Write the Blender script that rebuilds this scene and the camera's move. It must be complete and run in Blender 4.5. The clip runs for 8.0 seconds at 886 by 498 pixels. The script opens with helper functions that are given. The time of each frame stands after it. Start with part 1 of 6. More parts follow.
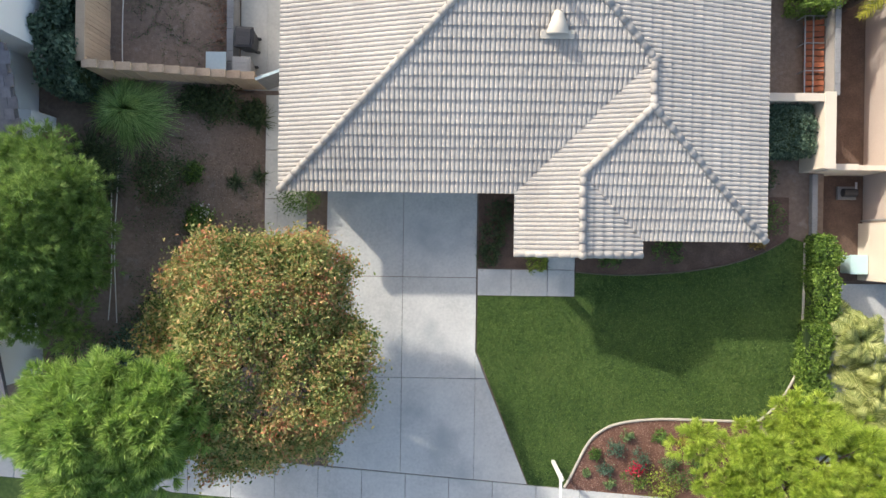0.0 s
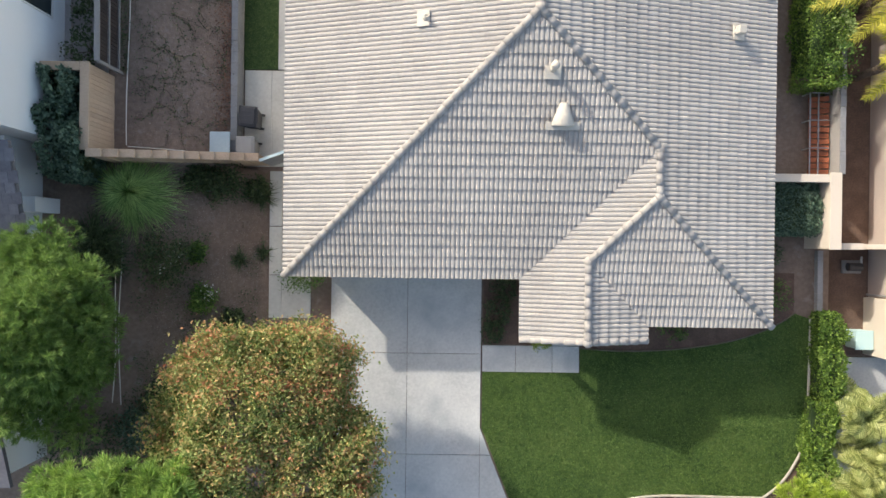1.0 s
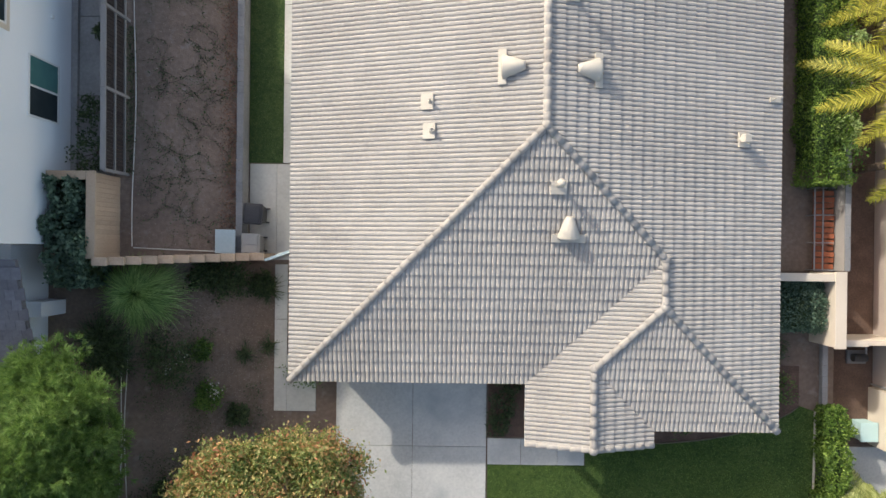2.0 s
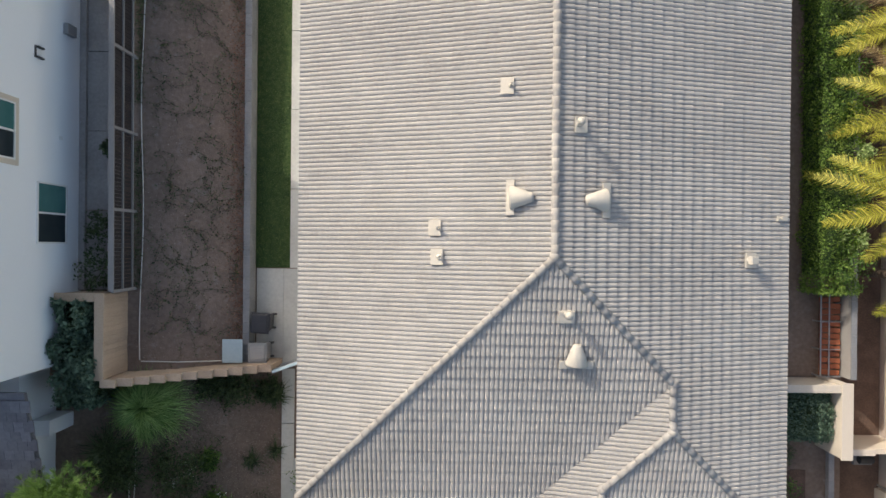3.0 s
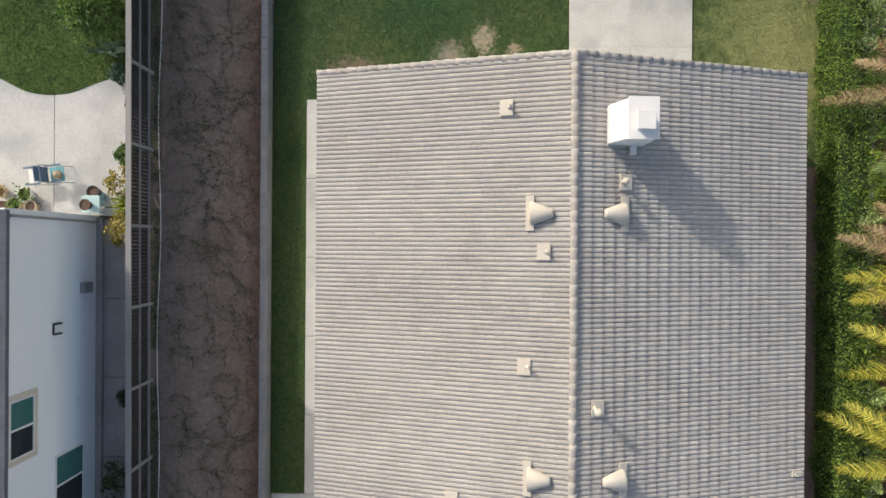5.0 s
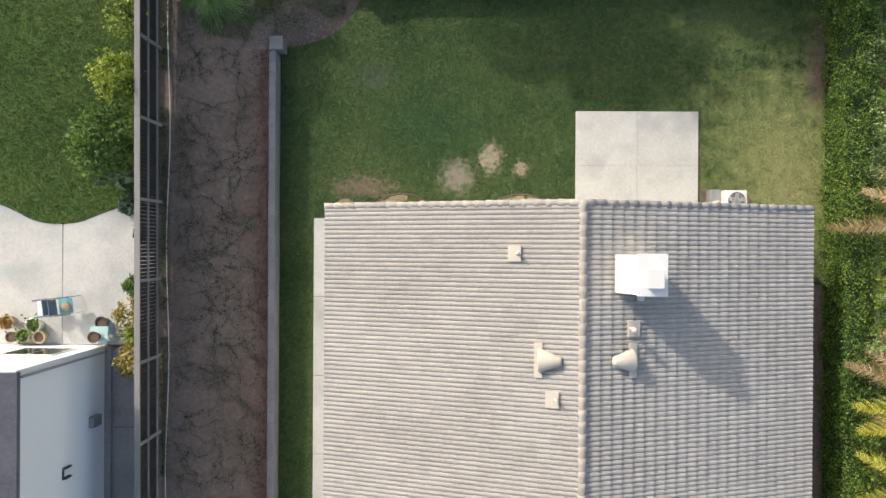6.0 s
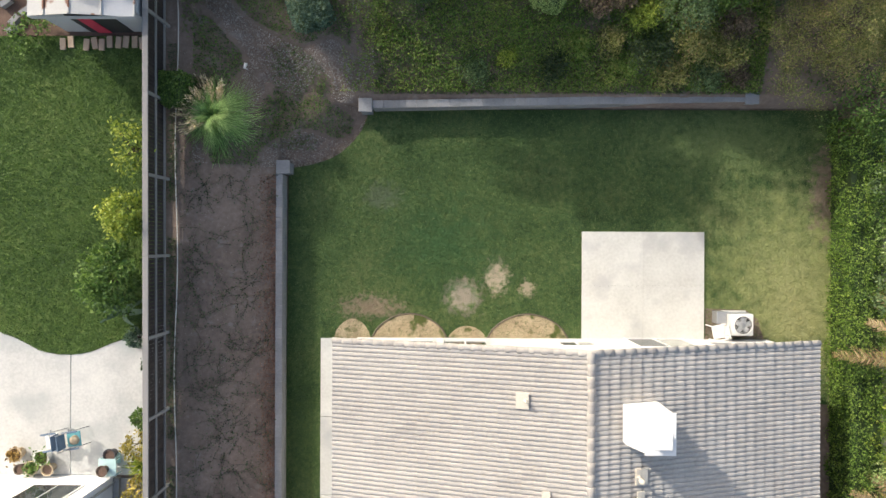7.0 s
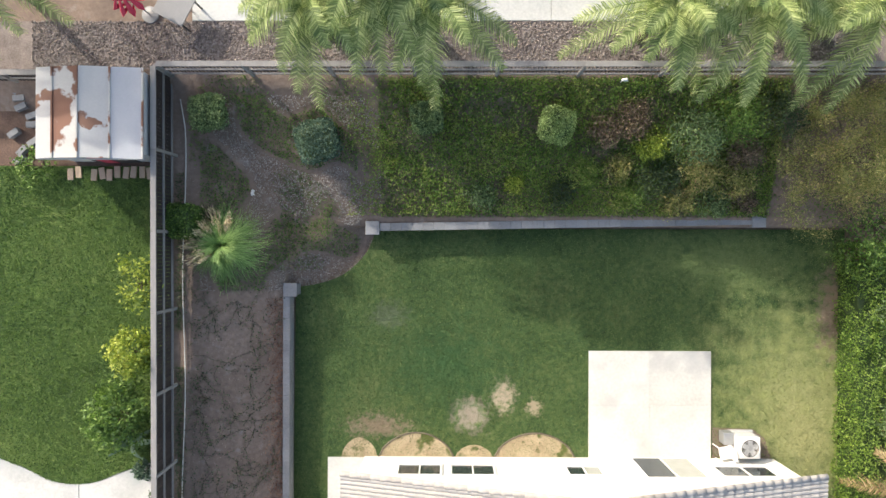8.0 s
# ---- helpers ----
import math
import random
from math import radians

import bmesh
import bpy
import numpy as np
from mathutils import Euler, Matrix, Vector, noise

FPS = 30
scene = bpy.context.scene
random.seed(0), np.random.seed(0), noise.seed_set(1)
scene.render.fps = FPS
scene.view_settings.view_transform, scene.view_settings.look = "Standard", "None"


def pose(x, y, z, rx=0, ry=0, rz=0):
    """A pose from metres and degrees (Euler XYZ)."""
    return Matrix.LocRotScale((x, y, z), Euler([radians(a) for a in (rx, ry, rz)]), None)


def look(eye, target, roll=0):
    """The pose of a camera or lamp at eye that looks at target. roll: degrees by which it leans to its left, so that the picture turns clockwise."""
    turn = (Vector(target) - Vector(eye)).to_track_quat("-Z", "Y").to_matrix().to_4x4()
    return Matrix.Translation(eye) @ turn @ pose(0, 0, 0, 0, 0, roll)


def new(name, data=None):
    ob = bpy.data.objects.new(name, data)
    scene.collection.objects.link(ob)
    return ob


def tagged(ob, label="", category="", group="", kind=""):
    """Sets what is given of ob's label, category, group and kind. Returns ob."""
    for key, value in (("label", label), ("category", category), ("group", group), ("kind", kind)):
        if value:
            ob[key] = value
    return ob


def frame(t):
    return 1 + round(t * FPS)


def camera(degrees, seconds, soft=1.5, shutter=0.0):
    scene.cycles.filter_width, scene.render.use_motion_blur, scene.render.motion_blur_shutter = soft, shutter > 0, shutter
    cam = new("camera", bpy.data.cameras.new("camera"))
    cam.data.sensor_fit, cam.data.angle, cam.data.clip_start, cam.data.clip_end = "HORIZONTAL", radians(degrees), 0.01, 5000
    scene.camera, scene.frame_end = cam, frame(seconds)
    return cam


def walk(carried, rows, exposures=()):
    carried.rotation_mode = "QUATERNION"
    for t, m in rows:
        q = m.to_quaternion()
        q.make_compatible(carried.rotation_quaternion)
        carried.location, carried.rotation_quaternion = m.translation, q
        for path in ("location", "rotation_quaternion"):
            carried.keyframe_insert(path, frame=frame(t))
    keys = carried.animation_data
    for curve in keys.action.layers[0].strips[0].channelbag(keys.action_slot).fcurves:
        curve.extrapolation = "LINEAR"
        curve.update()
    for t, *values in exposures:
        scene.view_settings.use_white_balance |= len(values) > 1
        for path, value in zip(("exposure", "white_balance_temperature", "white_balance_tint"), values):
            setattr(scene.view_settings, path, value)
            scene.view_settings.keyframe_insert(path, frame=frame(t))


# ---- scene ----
cam = camera(70.0, 8.0)
# seconds, x, y, z of the drone; it looks straight down and drifts forward
PATH = [
    (0.0, 1.016, -1.307, 23.492), (0.5, 0.914, 0.004, 23.449), (1.0, 0.830, 1.502, 23.435),
    (2.5, 0.488, 6.818, 23.465), (3.0, 0.350, 8.792, 23.479), (3.5, 0.210, 10.820, 23.491),
    (4.0, 0.078, 12.884, 23.502), (4.5, -0.063, 14.995, 23.513), (6.0, -0.471, 21.522, 23.581),
    (6.5, -0.602, 23.740, 23.606), (7.0, -0.723, 25.973, 23.622), (7.5, -0.855, 28.188, 23.640),
    (8.0, -0.981, 30.398, 23.645),
]


def aim(t):
    k = (t - 4) / 4
    return -0.094 + 0.084 * k, 0.433 + 0.112 * k, 0.484 - 0.307 * k


walk(cam, [(t, pose(x, y, z, *aim(t))) for t, x, y, z in PATH], [(t, e, 6900, 10) for t, e in ((0.0, 1.02), (1.0, 0.90), (2.5, 0.57), (3.5, 0.40), (4.5, 0.33), (6.0, 0.56), (6.5, 0.69), (7.2, 0.87), (8.0, 1.12))])

# ---------------------------------------------------------------- light
SUN_DIR = Vector((-1.33, 1.36, 1.0)).normalized()
sun = new("sun", bpy.data.lights.new("sun", "SUN"))
sun.data.energy, sun.data.angle, sun.data.color = 2.3, radians(1.3), (1.0, 0.965, 0.90)
sun.matrix_world = look(SUN_DIR * 60, (0, 0, 0))
world = bpy.data.worlds.new("sky")
scene.world = world
world.use_nodes = True
wn = world.node_tree
sky = wn.nodes.new("ShaderNodeTexSky")
sky.sky_type, sky.sun_disc = "NISHITA", False
sky.sun_elevation, sky.sun_rotation = radians(27.7), radians(315.6)
sky.dust_density, sky.air_density, sky.ozone_density = 2.8, 1.0, 0.4
wn.links.new(sky.outputs[0], wn.nodes["Background"].inputs[0])
wn.nodes["Background"].inputs[1].default_value = 0.15


# ---------------------------------------------------------------- materials
def mat(name, cols, scale=1.0, fine=20.0, rough=0.85, bump=0.3, bscale=40.0, spread=0.0, metal=0.0, stretch=(1, 1, 1), mixf=0.45, spots=None, island=False, contrast=0.25, zones=(), leaf=0.5):
    """cols: dark to light colours. scale, fine: sizes of blotches and grain. spread: brightness change from piece to piece."""
    m = bpy.data.materials.new(name)
    m.use_nodes = True
    nt = m.node_tree
    N, Lk = nt.nodes, nt.links
    b = N["Principled BSDF"]
    b.inputs["Roughness"].default_value = rough
    b.inputs["Metallic"].default_value = metal
    geo = N.new("ShaderNodeNewGeometry")
    mp = N.new("ShaderNodeMapping")
    mp.inputs["Scale"].default_value = stretch
    Lk.new(geo.outputs["Position"], mp.inputs[0])
    n1, n2 = N.new("ShaderNodeTexNoise"), N.new("ShaderNodeTexNoise")
    n1.inputs["Scale"].default_value, n1.inputs["Detail"].default_value = scale, 5
    n2.inputs["Scale"].default_value, n2.inputs["Detail"].default_value = fine, 3
    Lk.new(mp.outputs[0], n1.inputs["Vector"])
    Lk.new(mp.outputs[0], n2.inputs["Vector"])
    mx = N.new("ShaderNodeMix")
    mx.inputs[0].default_value = mixf
    Lk.new(n1.outputs[0], mx.inputs[2])
    Lk.new(n2.outputs[0], mx.inputs[3])
    fac = mx.outputs[0]
    if island is True:
        add = N.new("ShaderNodeMath")
        add.operation = "MULTIPLY_ADD"
        Lk.new(geo.outputs["Random Per Island"], add.inputs[0])
        add.inputs[1].default_value = leaf
        sub = N.new("ShaderNodeMath")
        sub.operation = "SUBTRACT"
        Lk.new(fac, sub.inputs[0])
        sub.inputs[1].default_value = leaf / 2
        Lk.new(sub.outputs[0], add.inputs[2])
        fac = add.outputs[0]
    ramp = N.new("ShaderNodeValToRGB")
    e = ramp.color_ramp.elements
    while len(e) < len(cols):
        e.new(0.5)
    for i, c in enumerate(cols):
        e[i].position = 0.5 + contrast * (2 * i / max(1, len(cols) - 1) - 1)
        e[i].color = (*c, 1)
    Lk.new(fac, ramp.inputs[0])
    out = ramp.outputs[0]
    if spots:
        col, sscale, lo, hi = spots
        n3 = N.new("ShaderNodeTexNoise")
        n3.inputs["Scale"].default_value, n3.inputs["Detail"].default_value = sscale, 6
        Lk.new(geo.outputs["Position"], n3.inputs["Vector"])
        mr = N.new("ShaderNodeMapRange")
        mr.inputs[1].default_value, mr.inputs[2].default_value = lo, hi
        Lk.new(n3.outputs[0], mr.inputs[0])
        m3 = N.new("ShaderNodeMix")
        m3.data_type = "RGBA"
        Lk.new(mr.outputs[0], m3.inputs[0])
        Lk.new(out, m3.inputs[6])
        m3.inputs[7].default_value = (*col, 1)
        out = m3.outputs[2]
    for zx, zy, rx, ry, col in zones:
        mz = N.new("ShaderNodeMapping")
        mz.vector_type = "TEXTURE"
        mz.inputs["Location"].default_value = (zx, zy, 0)
        mz.inputs["Scale"].default_value = (rx, ry, 100)
        Lk.new(geo.outputs["Position"], mz.inputs[0])
        ln = N.new("ShaderNodeVectorMath")
        ln.operation = "LENGTH"
        Lk.new(mz.outputs[0], ln.inputs[0])
        nz = N.new("ShaderNodeTexNoise")
        nz.inputs["Scale"].default_value, nz.inputs["Detail"].default_value = 4.0 / max(0.55, min(rx, ry) ** 0.7), 9
        nz.inputs["Roughness"].default_value = 0.68
        Lk.new(geo.outputs["Position"], nz.inputs["Vector"])
        ad = N.new("ShaderNodeMath")
        ad.operation = "MULTIPLY_ADD"
        Lk.new(nz.outputs[0], ad.inputs[0])
        ad.inputs[1].default_value = 3.4
        Lk.new(ln.outputs["Value"], ad.inputs[2])
        mr = N.new("ShaderNodeMapRange")
        mr.inputs[1].default_value, mr.inputs[2].default_value = (3.0, 1.7) if rx > 1.5 else (2.75, 2.05)
        Lk.new(ad.outputs[0], mr.inputs[0])
        m3 = N.new("ShaderNodeMix")
        m3.data_type = "RGBA"
        Lk.new(mr.outputs[0], m3.inputs[0])
        Lk.new(out, m3.inputs[6])
        m3.inputs[7].default_value = (*col, 1)
        out = m3.outputs[2]
    if spread:
        oi = N.new("ShaderNodeObjectInfo")
        hv = N.new("ShaderNodeHueSaturation")
        mr = N.new("ShaderNodeMapRange")
        mr.inputs[3].default_value, mr.inputs[4].default_value = 1 - spread, 1 + spread
        Lk.new(geo.outputs["Random Per Island"] if island else oi.outputs["Random"], mr.inputs[0])
        Lk.new(mr.outputs[0], hv.inputs["Value"])
        Lk.new(out, hv.inputs["Color"])
        out = hv.outputs[0]
    Lk.new(out, b.inputs["Base Color"])
    if bump:
        n4 = N.new("ShaderNodeTexNoise")
        n4.inputs["Scale"].default_value, n4.inputs["Detail"].default_value = bscale, 4
        Lk.new(mp.outputs[0], n4.inputs["Vector"])
        bp = N.new("ShaderNodeBump")
        bp.inputs["Strength"].default_value, bp.inputs["Distance"].default_value = bump, 0.02
        Lk.new(n4.outputs[0], bp.inputs["Height"])
        Lk.new(bp.outputs[0], b.inputs["Normal"])
    return m


def leafmat(name, cols, scale=0.5, rough=0.55, contrast=0.3, sheen=0.35, zones=(), leaf=0.5):
    """Leaves: colour by leaf and by branch, some light comes through."""
    m = mat(name, cols, scale, 3.0, rough, 0.0, island=True, contrast=contrast, spread=0.15, zones=zones, leaf=leaf)
    nt = m.node_tree
    b = nt.nodes["Principled BSDF"]
    tr = nt.nodes.new("ShaderNodeBsdfTranslucent")
    ms = nt.nodes.new("ShaderNodeMixShader")
    ms.inputs[0].default_value = sheen
    src = b.inputs["Base Color"].links[0].from_socket
    nt.links.new(src, tr.inputs[0])
    nt.links.new(b.outputs[0], ms.inputs[1])
    nt.links.new(tr.outputs[0], ms.inputs[2])
    nt.links.new(ms.outputs[0], nt.nodes["Material Output"].inputs[0])
    return m


M = {}
# dry stretches and bare spots of the back lawn, plus a pale green and a dark green patch that paint sun and shade into
# it: x, y, half-widths, colour
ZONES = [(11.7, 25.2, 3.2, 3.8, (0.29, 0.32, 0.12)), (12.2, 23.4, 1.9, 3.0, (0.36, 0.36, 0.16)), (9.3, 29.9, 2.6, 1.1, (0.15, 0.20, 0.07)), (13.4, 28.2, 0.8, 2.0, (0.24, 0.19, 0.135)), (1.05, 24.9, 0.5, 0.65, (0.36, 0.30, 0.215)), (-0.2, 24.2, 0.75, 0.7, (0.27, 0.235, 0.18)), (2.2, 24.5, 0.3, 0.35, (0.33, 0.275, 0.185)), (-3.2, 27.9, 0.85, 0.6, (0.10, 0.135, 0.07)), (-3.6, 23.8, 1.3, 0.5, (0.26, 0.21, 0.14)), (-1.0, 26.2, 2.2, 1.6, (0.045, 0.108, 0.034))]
M["tile"] = mat("roof_tile", [(0.31, 0.288, 0.265), (0.405, 0.384, 0.357), (0.475, 0.454, 0.425)], 0.35, 9, 0.8, 0.25, 60, spread=0.045, island="value")
M["tile_piece"] = mat("roof_tile_piece", [(0.31, 0.288, 0.265), (0.405, 0.384, 0.357), (0.475, 0.454, 0.425)], 0.35, 9, 0.8, 0.25, 60, spread=0.045)
M["cap"] = mat("ridge_cap", [(0.28, 0.26, 0.245), (0.37, 0.35, 0.325), (0.44, 0.42, 0.39)], 0.8, 12, 0.8, 0.25, 60, spread=0.1)
M["mortar"] = mat("mortar", [(0.30, 0.28, 0.26), (0.4, 0.38, 0.35)], 2, 20)
M["white"] = mat("white_stucco", [(0.70, 0.70, 0.69), (0.80, 0.80, 0.79)], 0.6, 25, 0.9, 0.35, 90)
M["white_cool"] = mat("white_wall", [(0.83, 0.85, 0.87), (0.88, 0.895, 0.905)], 0.5, 25, 0.9, 0.35, 90)
M["cream"] = mat("cream_stucco", [(0.60, 0.52, 0.42), (0.70, 0.62, 0.52)], 0.6, 25, 0.9, 0.35, 90)
M["pink"] = mat("pink_stucco", [(0.43, 0.355, 0.31), (0.52, 0.44, 0.39)], 0.6, 25, 0.9, 0.35, 90)
M["trim"] = mat("trim_paint", [(0.72, 0.71, 0.68), (0.8, 0.79, 0.76)], 1, 20, 0.5, 0.05)
M["vent"] = mat("vent_paint", [(0.50, 0.46, 0.39), (0.60, 0.56, 0.49)], 2, 30, 0.6, 0.1)
# near-black paint for the shade inside hollows that are not modelled
M["dark"] = mat("hole_shade", [(0.02, 0.02, 0.02), (0.035, 0.035, 0.035)], 2, 20, 0.7, 0.1)
M["concrete"] = mat("concrete", [(0.40, 0.41, 0.40), (0.51, 0.515, 0.50), (0.60, 0.60, 0.57)], 0.55, 12, 0.85, 0.15, 80, spread=0.03, contrast=0.2, spots=((0.34, 0.36, 0.365), 0.45, 0.52, 0.72))
M["concrete_warm"] = mat("concrete_warm", [(0.45, 0.445, 0.41), (0.56, 0.555, 0.515), (0.65, 0.645, 0.60)], 0.8, 10, 0.85, 0.15, 80, spread=0.03, spots=((0.42, 0.42, 0.41), 0.7, 0.55, 0.72))
M["block"] = mat("grey_block", [(0.18, 0.183, 0.19), (0.25, 0.253, 0.26), (0.31, 0.313, 0.32)], 1.2, 18, 0.9, 0.35, 60, spread=0.06)
M["tan_block"] = mat("tan_block", [(0.40, 0.29, 0.20), (0.52, 0.39, 0.28), (0.58, 0.45, 0.33)], 1.2, 18, 0.9, 0.35, 60, spread=0.08)
M["soil"] = mat("soil", [(0.135, 0.098, 0.078), (0.212, 0.156, 0.122), (0.295, 0.227, 0.184)], 0.45, 7, 0.95, 0.9, 18, spots=((0.26, 0.22, 0.19), 2.2, 0.60, 0.74))
M["mulch"] = mat("mulch", [(0.066, 0.043, 0.034), (0.132, 0.084, 0.062), (0.216, 0.138, 0.102)], 2.0, 22, 0.95, 1.0, 30)
M["red_mulch"] = mat("red_mulch", [(0.09, 0.045, 0.03), (0.17, 0.085, 0.06), (0.24, 0.14, 0.10)], 2.0, 22, 0.95, 1.0, 30)
M["gravel"] = mat("gravel", [(0.10, 0.08, 0.07), (0.20, 0.165, 0.15), (0.32, 0.28, 0.25)], 2.5, 24, 0.9, 1.0, 26)
M["lawn"] = mat("lawn", [(0.035, 0.072, 0.015), (0.074, 0.13, 0.027), (0.13, 0.185, 0.047)], 0.45, 7, 0.9, 0.9, 30, mixf=0.5, contrast=0.16)
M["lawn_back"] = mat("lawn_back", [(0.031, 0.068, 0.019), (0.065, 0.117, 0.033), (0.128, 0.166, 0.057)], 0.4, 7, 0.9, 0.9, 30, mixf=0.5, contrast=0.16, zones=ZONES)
M["dry"] = mat("dry_ground", [(0.29, 0.217, 0.131), (0.464, 0.362, 0.232), (0.609, 0.493, 0.334)], 1.4, 14, 0.95, 0.8, 24, spots=((0.10, 0.12, 0.03), 1.3, 0.54, 0.62))
M["wood_grey"] = mat("grey_wood", [(0.20, 0.19, 0.185), (0.30, 0.29, 0.28)], 1.5, 18, 0.85, 0.3, 40, stretch=(4, 0.5, 1), spread=0.1)
# darker grey that puts the passage's shade into its concrete; the footing shares it
M["concrete_dark"] = mat("dark_concrete", [(0.20, 0.19, 0.185), (0.28, 0.27, 0.265), (0.36, 0.35, 0.34)], 0.8, 10, 0.9, 0.2, 60, spread=0.04)
M["fence_dark"] = mat("dark_fence_wood", [(0.024, 0.018, 0.017), (0.042, 0.032, 0.03)], 2, 16, 0.85, 0.3, 40, spread=0.2)
M["iron"] = mat("dark_iron", [(0.03, 0.03, 0.032), (0.06, 0.06, 0.062)], 3, 20, 0.5, 0.1)
M["slate"] = mat("slate_tile", [(0.10, 0.10, 0.12), (0.15, 0.15, 0.17), (0.20, 0.20, 0.22)], 1.5, 10, 0.8, 0.3, 40, spread=0.18)
# teal base colour carries the reflection in the brighter panes
M["glass"] = mat("window_glass", [(0.05, 0.15, 0.145), (0.08, 0.20, 0.19)], 0.6, 3, 0.06, 0.0)
M["glass_dark"] = mat("window_glass_dark", [(0.025, 0.035, 0.04), (0.04, 0.05, 0.055)], 0.6, 3, 0.06, 0.0)
M["bark"] = mat("bark", [(0.07, 0.05, 0.04), (0.16, 0.12, 0.09)], 4, 25, 0.95, 0.8, 25)
M["plastic_dark"] = mat("dark_plastic", [(0.028, 0.028, 0.032), (0.055, 0.055, 0.06)], 2, 30, 0.4, 0.1)
M["plastic_grey"] = mat("grey_plastic", [(0.20, 0.20, 0.20), (0.26, 0.26, 0.26)], 2, 30, 0.5, 0.1)
M["plastic_blue"] = mat("pale_blue_plastic", [(0.38, 0.50, 0.55), (0.48, 0.58, 0.62)], 3, 12, 0.45, 0.1)
M["plastic_light"] = mat("light_grey_plastic", [(0.30, 0.30, 0.295), (0.38, 0.38, 0.37)], 2, 30, 0.55, 0.1)
M["blue"] = mat("blue_fabric", [(0.10, 0.16, 0.24), (0.16, 0.22, 0.30)], 4, 30, 0.8, 0.2)
M["turquoise"] = mat("turquoise_plastic", [(0.10, 0.36, 0.42), (0.18, 0.48, 0.52)], 4, 30, 0.45, 0.05)
M["aqua"] = mat("pale_aqua_paint", [(0.42, 0.62, 0.62), (0.52, 0.70, 0.70)], 4, 30, 0.6, 0.05)
M["terracotta"] = mat("terracotta", [(0.42, 0.33, 0.22), (0.56, 0.46, 0.33)], 4, 30, 0.85, 0.2)
M["rust"] = mat("rusty_white_metal", [(0.42, 0.41, 0.39), (0.52, 0.51, 0.48)], 1, 15, 0.7, 0.15, spots=((0.20, 0.09, 0.055), 1.15, 0.46, 0.50))
M["rust_little"] = mat("stained_white_metal", [(0.42, 0.42, 0.41), (0.52, 0.51, 0.49)], 1, 15, 0.7, 0.15, spots=((0.22, 0.11, 0.07), 1.3, 0.60, 0.63))
M["leaf_hedge"] = leafmat("hedge_leaves", [(0.06, 0.135, 0.018), (0.14, 0.24, 0.036), (0.27, 0.38, 0.075)], 0.7, sheen=0.35)
# pale base colour stands in for light reflected by the pane
M["pane_pale"] = mat("pale_reflection_glass", [(0.30, 0.31, 0.28), (0.40, 0.41, 0.37)], 0.6, 3, 0.1, 0.0)
M["chip"] = leafmat("bark_chips", [(0.10, 0.05, 0.035), (0.22, 0.115, 0.085), (0.42, 0.27, 0.21)], 1.5, sheen=0.05)
M["litter"] = leafmat("dry_leaf_litter", [(0.14, 0.11, 0.085), (0.24, 0.19, 0.15), (0.36, 0.30, 0.24)], 1.0)
M["pebble"] = mat("pebble", [(0.09, 0.07, 0.062), (0.19, 0.155, 0.14), (0.34, 0.30, 0.275)], 3, 20, 0.85, 0.1, island=True, contrast=0.32)
M["metal_white"] = mat("white_sheet_metal", [(0.40, 0.41, 0.43), (0.48, 0.49, 0.51)], 1, 15, 0.6, 0.1)
M["metal_grey"] = mat("galvanised_metal", [(0.34, 0.35, 0.36), (0.46, 0.47, 0.48)], 3, 20, 0.45, 0.1, metal=0.6)
M["red_wood"] = mat("red_stained_wood", [(0.22, 0.06, 0.025), (0.36, 0.11, 0.045)], 3, 18, 0.7, 0.3, spread=0.15)
M["red"] = mat("red_cloth", [(0.42, 0.02, 0.05), (0.58, 0.05, 0.09)], 3, 20, 0.8, 0.1)
M["pipe"] = mat("white_pipe", [(0.55, 0.53, 0.48), (0.68, 0.66, 0.6)], 3, 20, 0.5, 0.05)
M["edging"] = mat("concrete_edging", [(0.36, 0.33, 0.28), (0.48, 0.45, 0.39)], 3, 20, 0.9, 0.3)
M["edging_dark"] = mat("dark_edging", [(0.10, 0.085, 0.06), (0.17, 0.14, 0.10)], 3, 20, 0.9, 0.3)
M["leaf_autumn"] = leafmat("autumn_leaves", [(0.09, 0.165, 0.04), (0.20, 0.27, 0.075), (0.35, 0.39, 0.135), (0.50, 0.37, 0.16), (0.50, 0.19, 0.11)], 0.7, contrast=0.26, sheen=0.4, leaf=0.4)
M["needle"] = leafmat("pine_needles", [(0.09, 0.18, 0.045), (0.19, 0.31, 0.075), (0.34, 0.47, 0.14)], 0.6, sheen=0.35, leaf=0.3)
M["needle_light"] = leafmat("bright_pine_needles", [(0.12, 0.24, 0.06), (0.27, 0.42, 0.10), (0.50, 0.62, 0.19)], 0.5, sheen=0.35, leaf=0.3)
M["needle_lime"] = leafmat("lime_pine_needles", [(0.18, 0.29, 0.04), (0.36, 0.48, 0.07), (0.58, 0.66, 0.14)], 0.6, sheen=0.4, leaf=0.3)
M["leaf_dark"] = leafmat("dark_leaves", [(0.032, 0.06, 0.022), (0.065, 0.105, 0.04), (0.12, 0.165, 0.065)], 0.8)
M["leaf_sage"] = leafmat("sage_leaves", [(0.09, 0.15, 0.06), (0.17, 0.25, 0.10), (0.28, 0.38, 0.17)], 1.2)
M["leaf_pale"] = leafmat("pale_green_leaves", [(0.17, 0.26, 0.08), (0.32, 0.43, 0.15), (0.50, 0.60, 0.25)], 1.2)
M["leaf_spiky"] = leafmat("spiky_leaves", [(0.035, 0.06, 0.025), (0.075, 0.11, 0.045), (0.16, 0.20, 0.10)], 0.8)
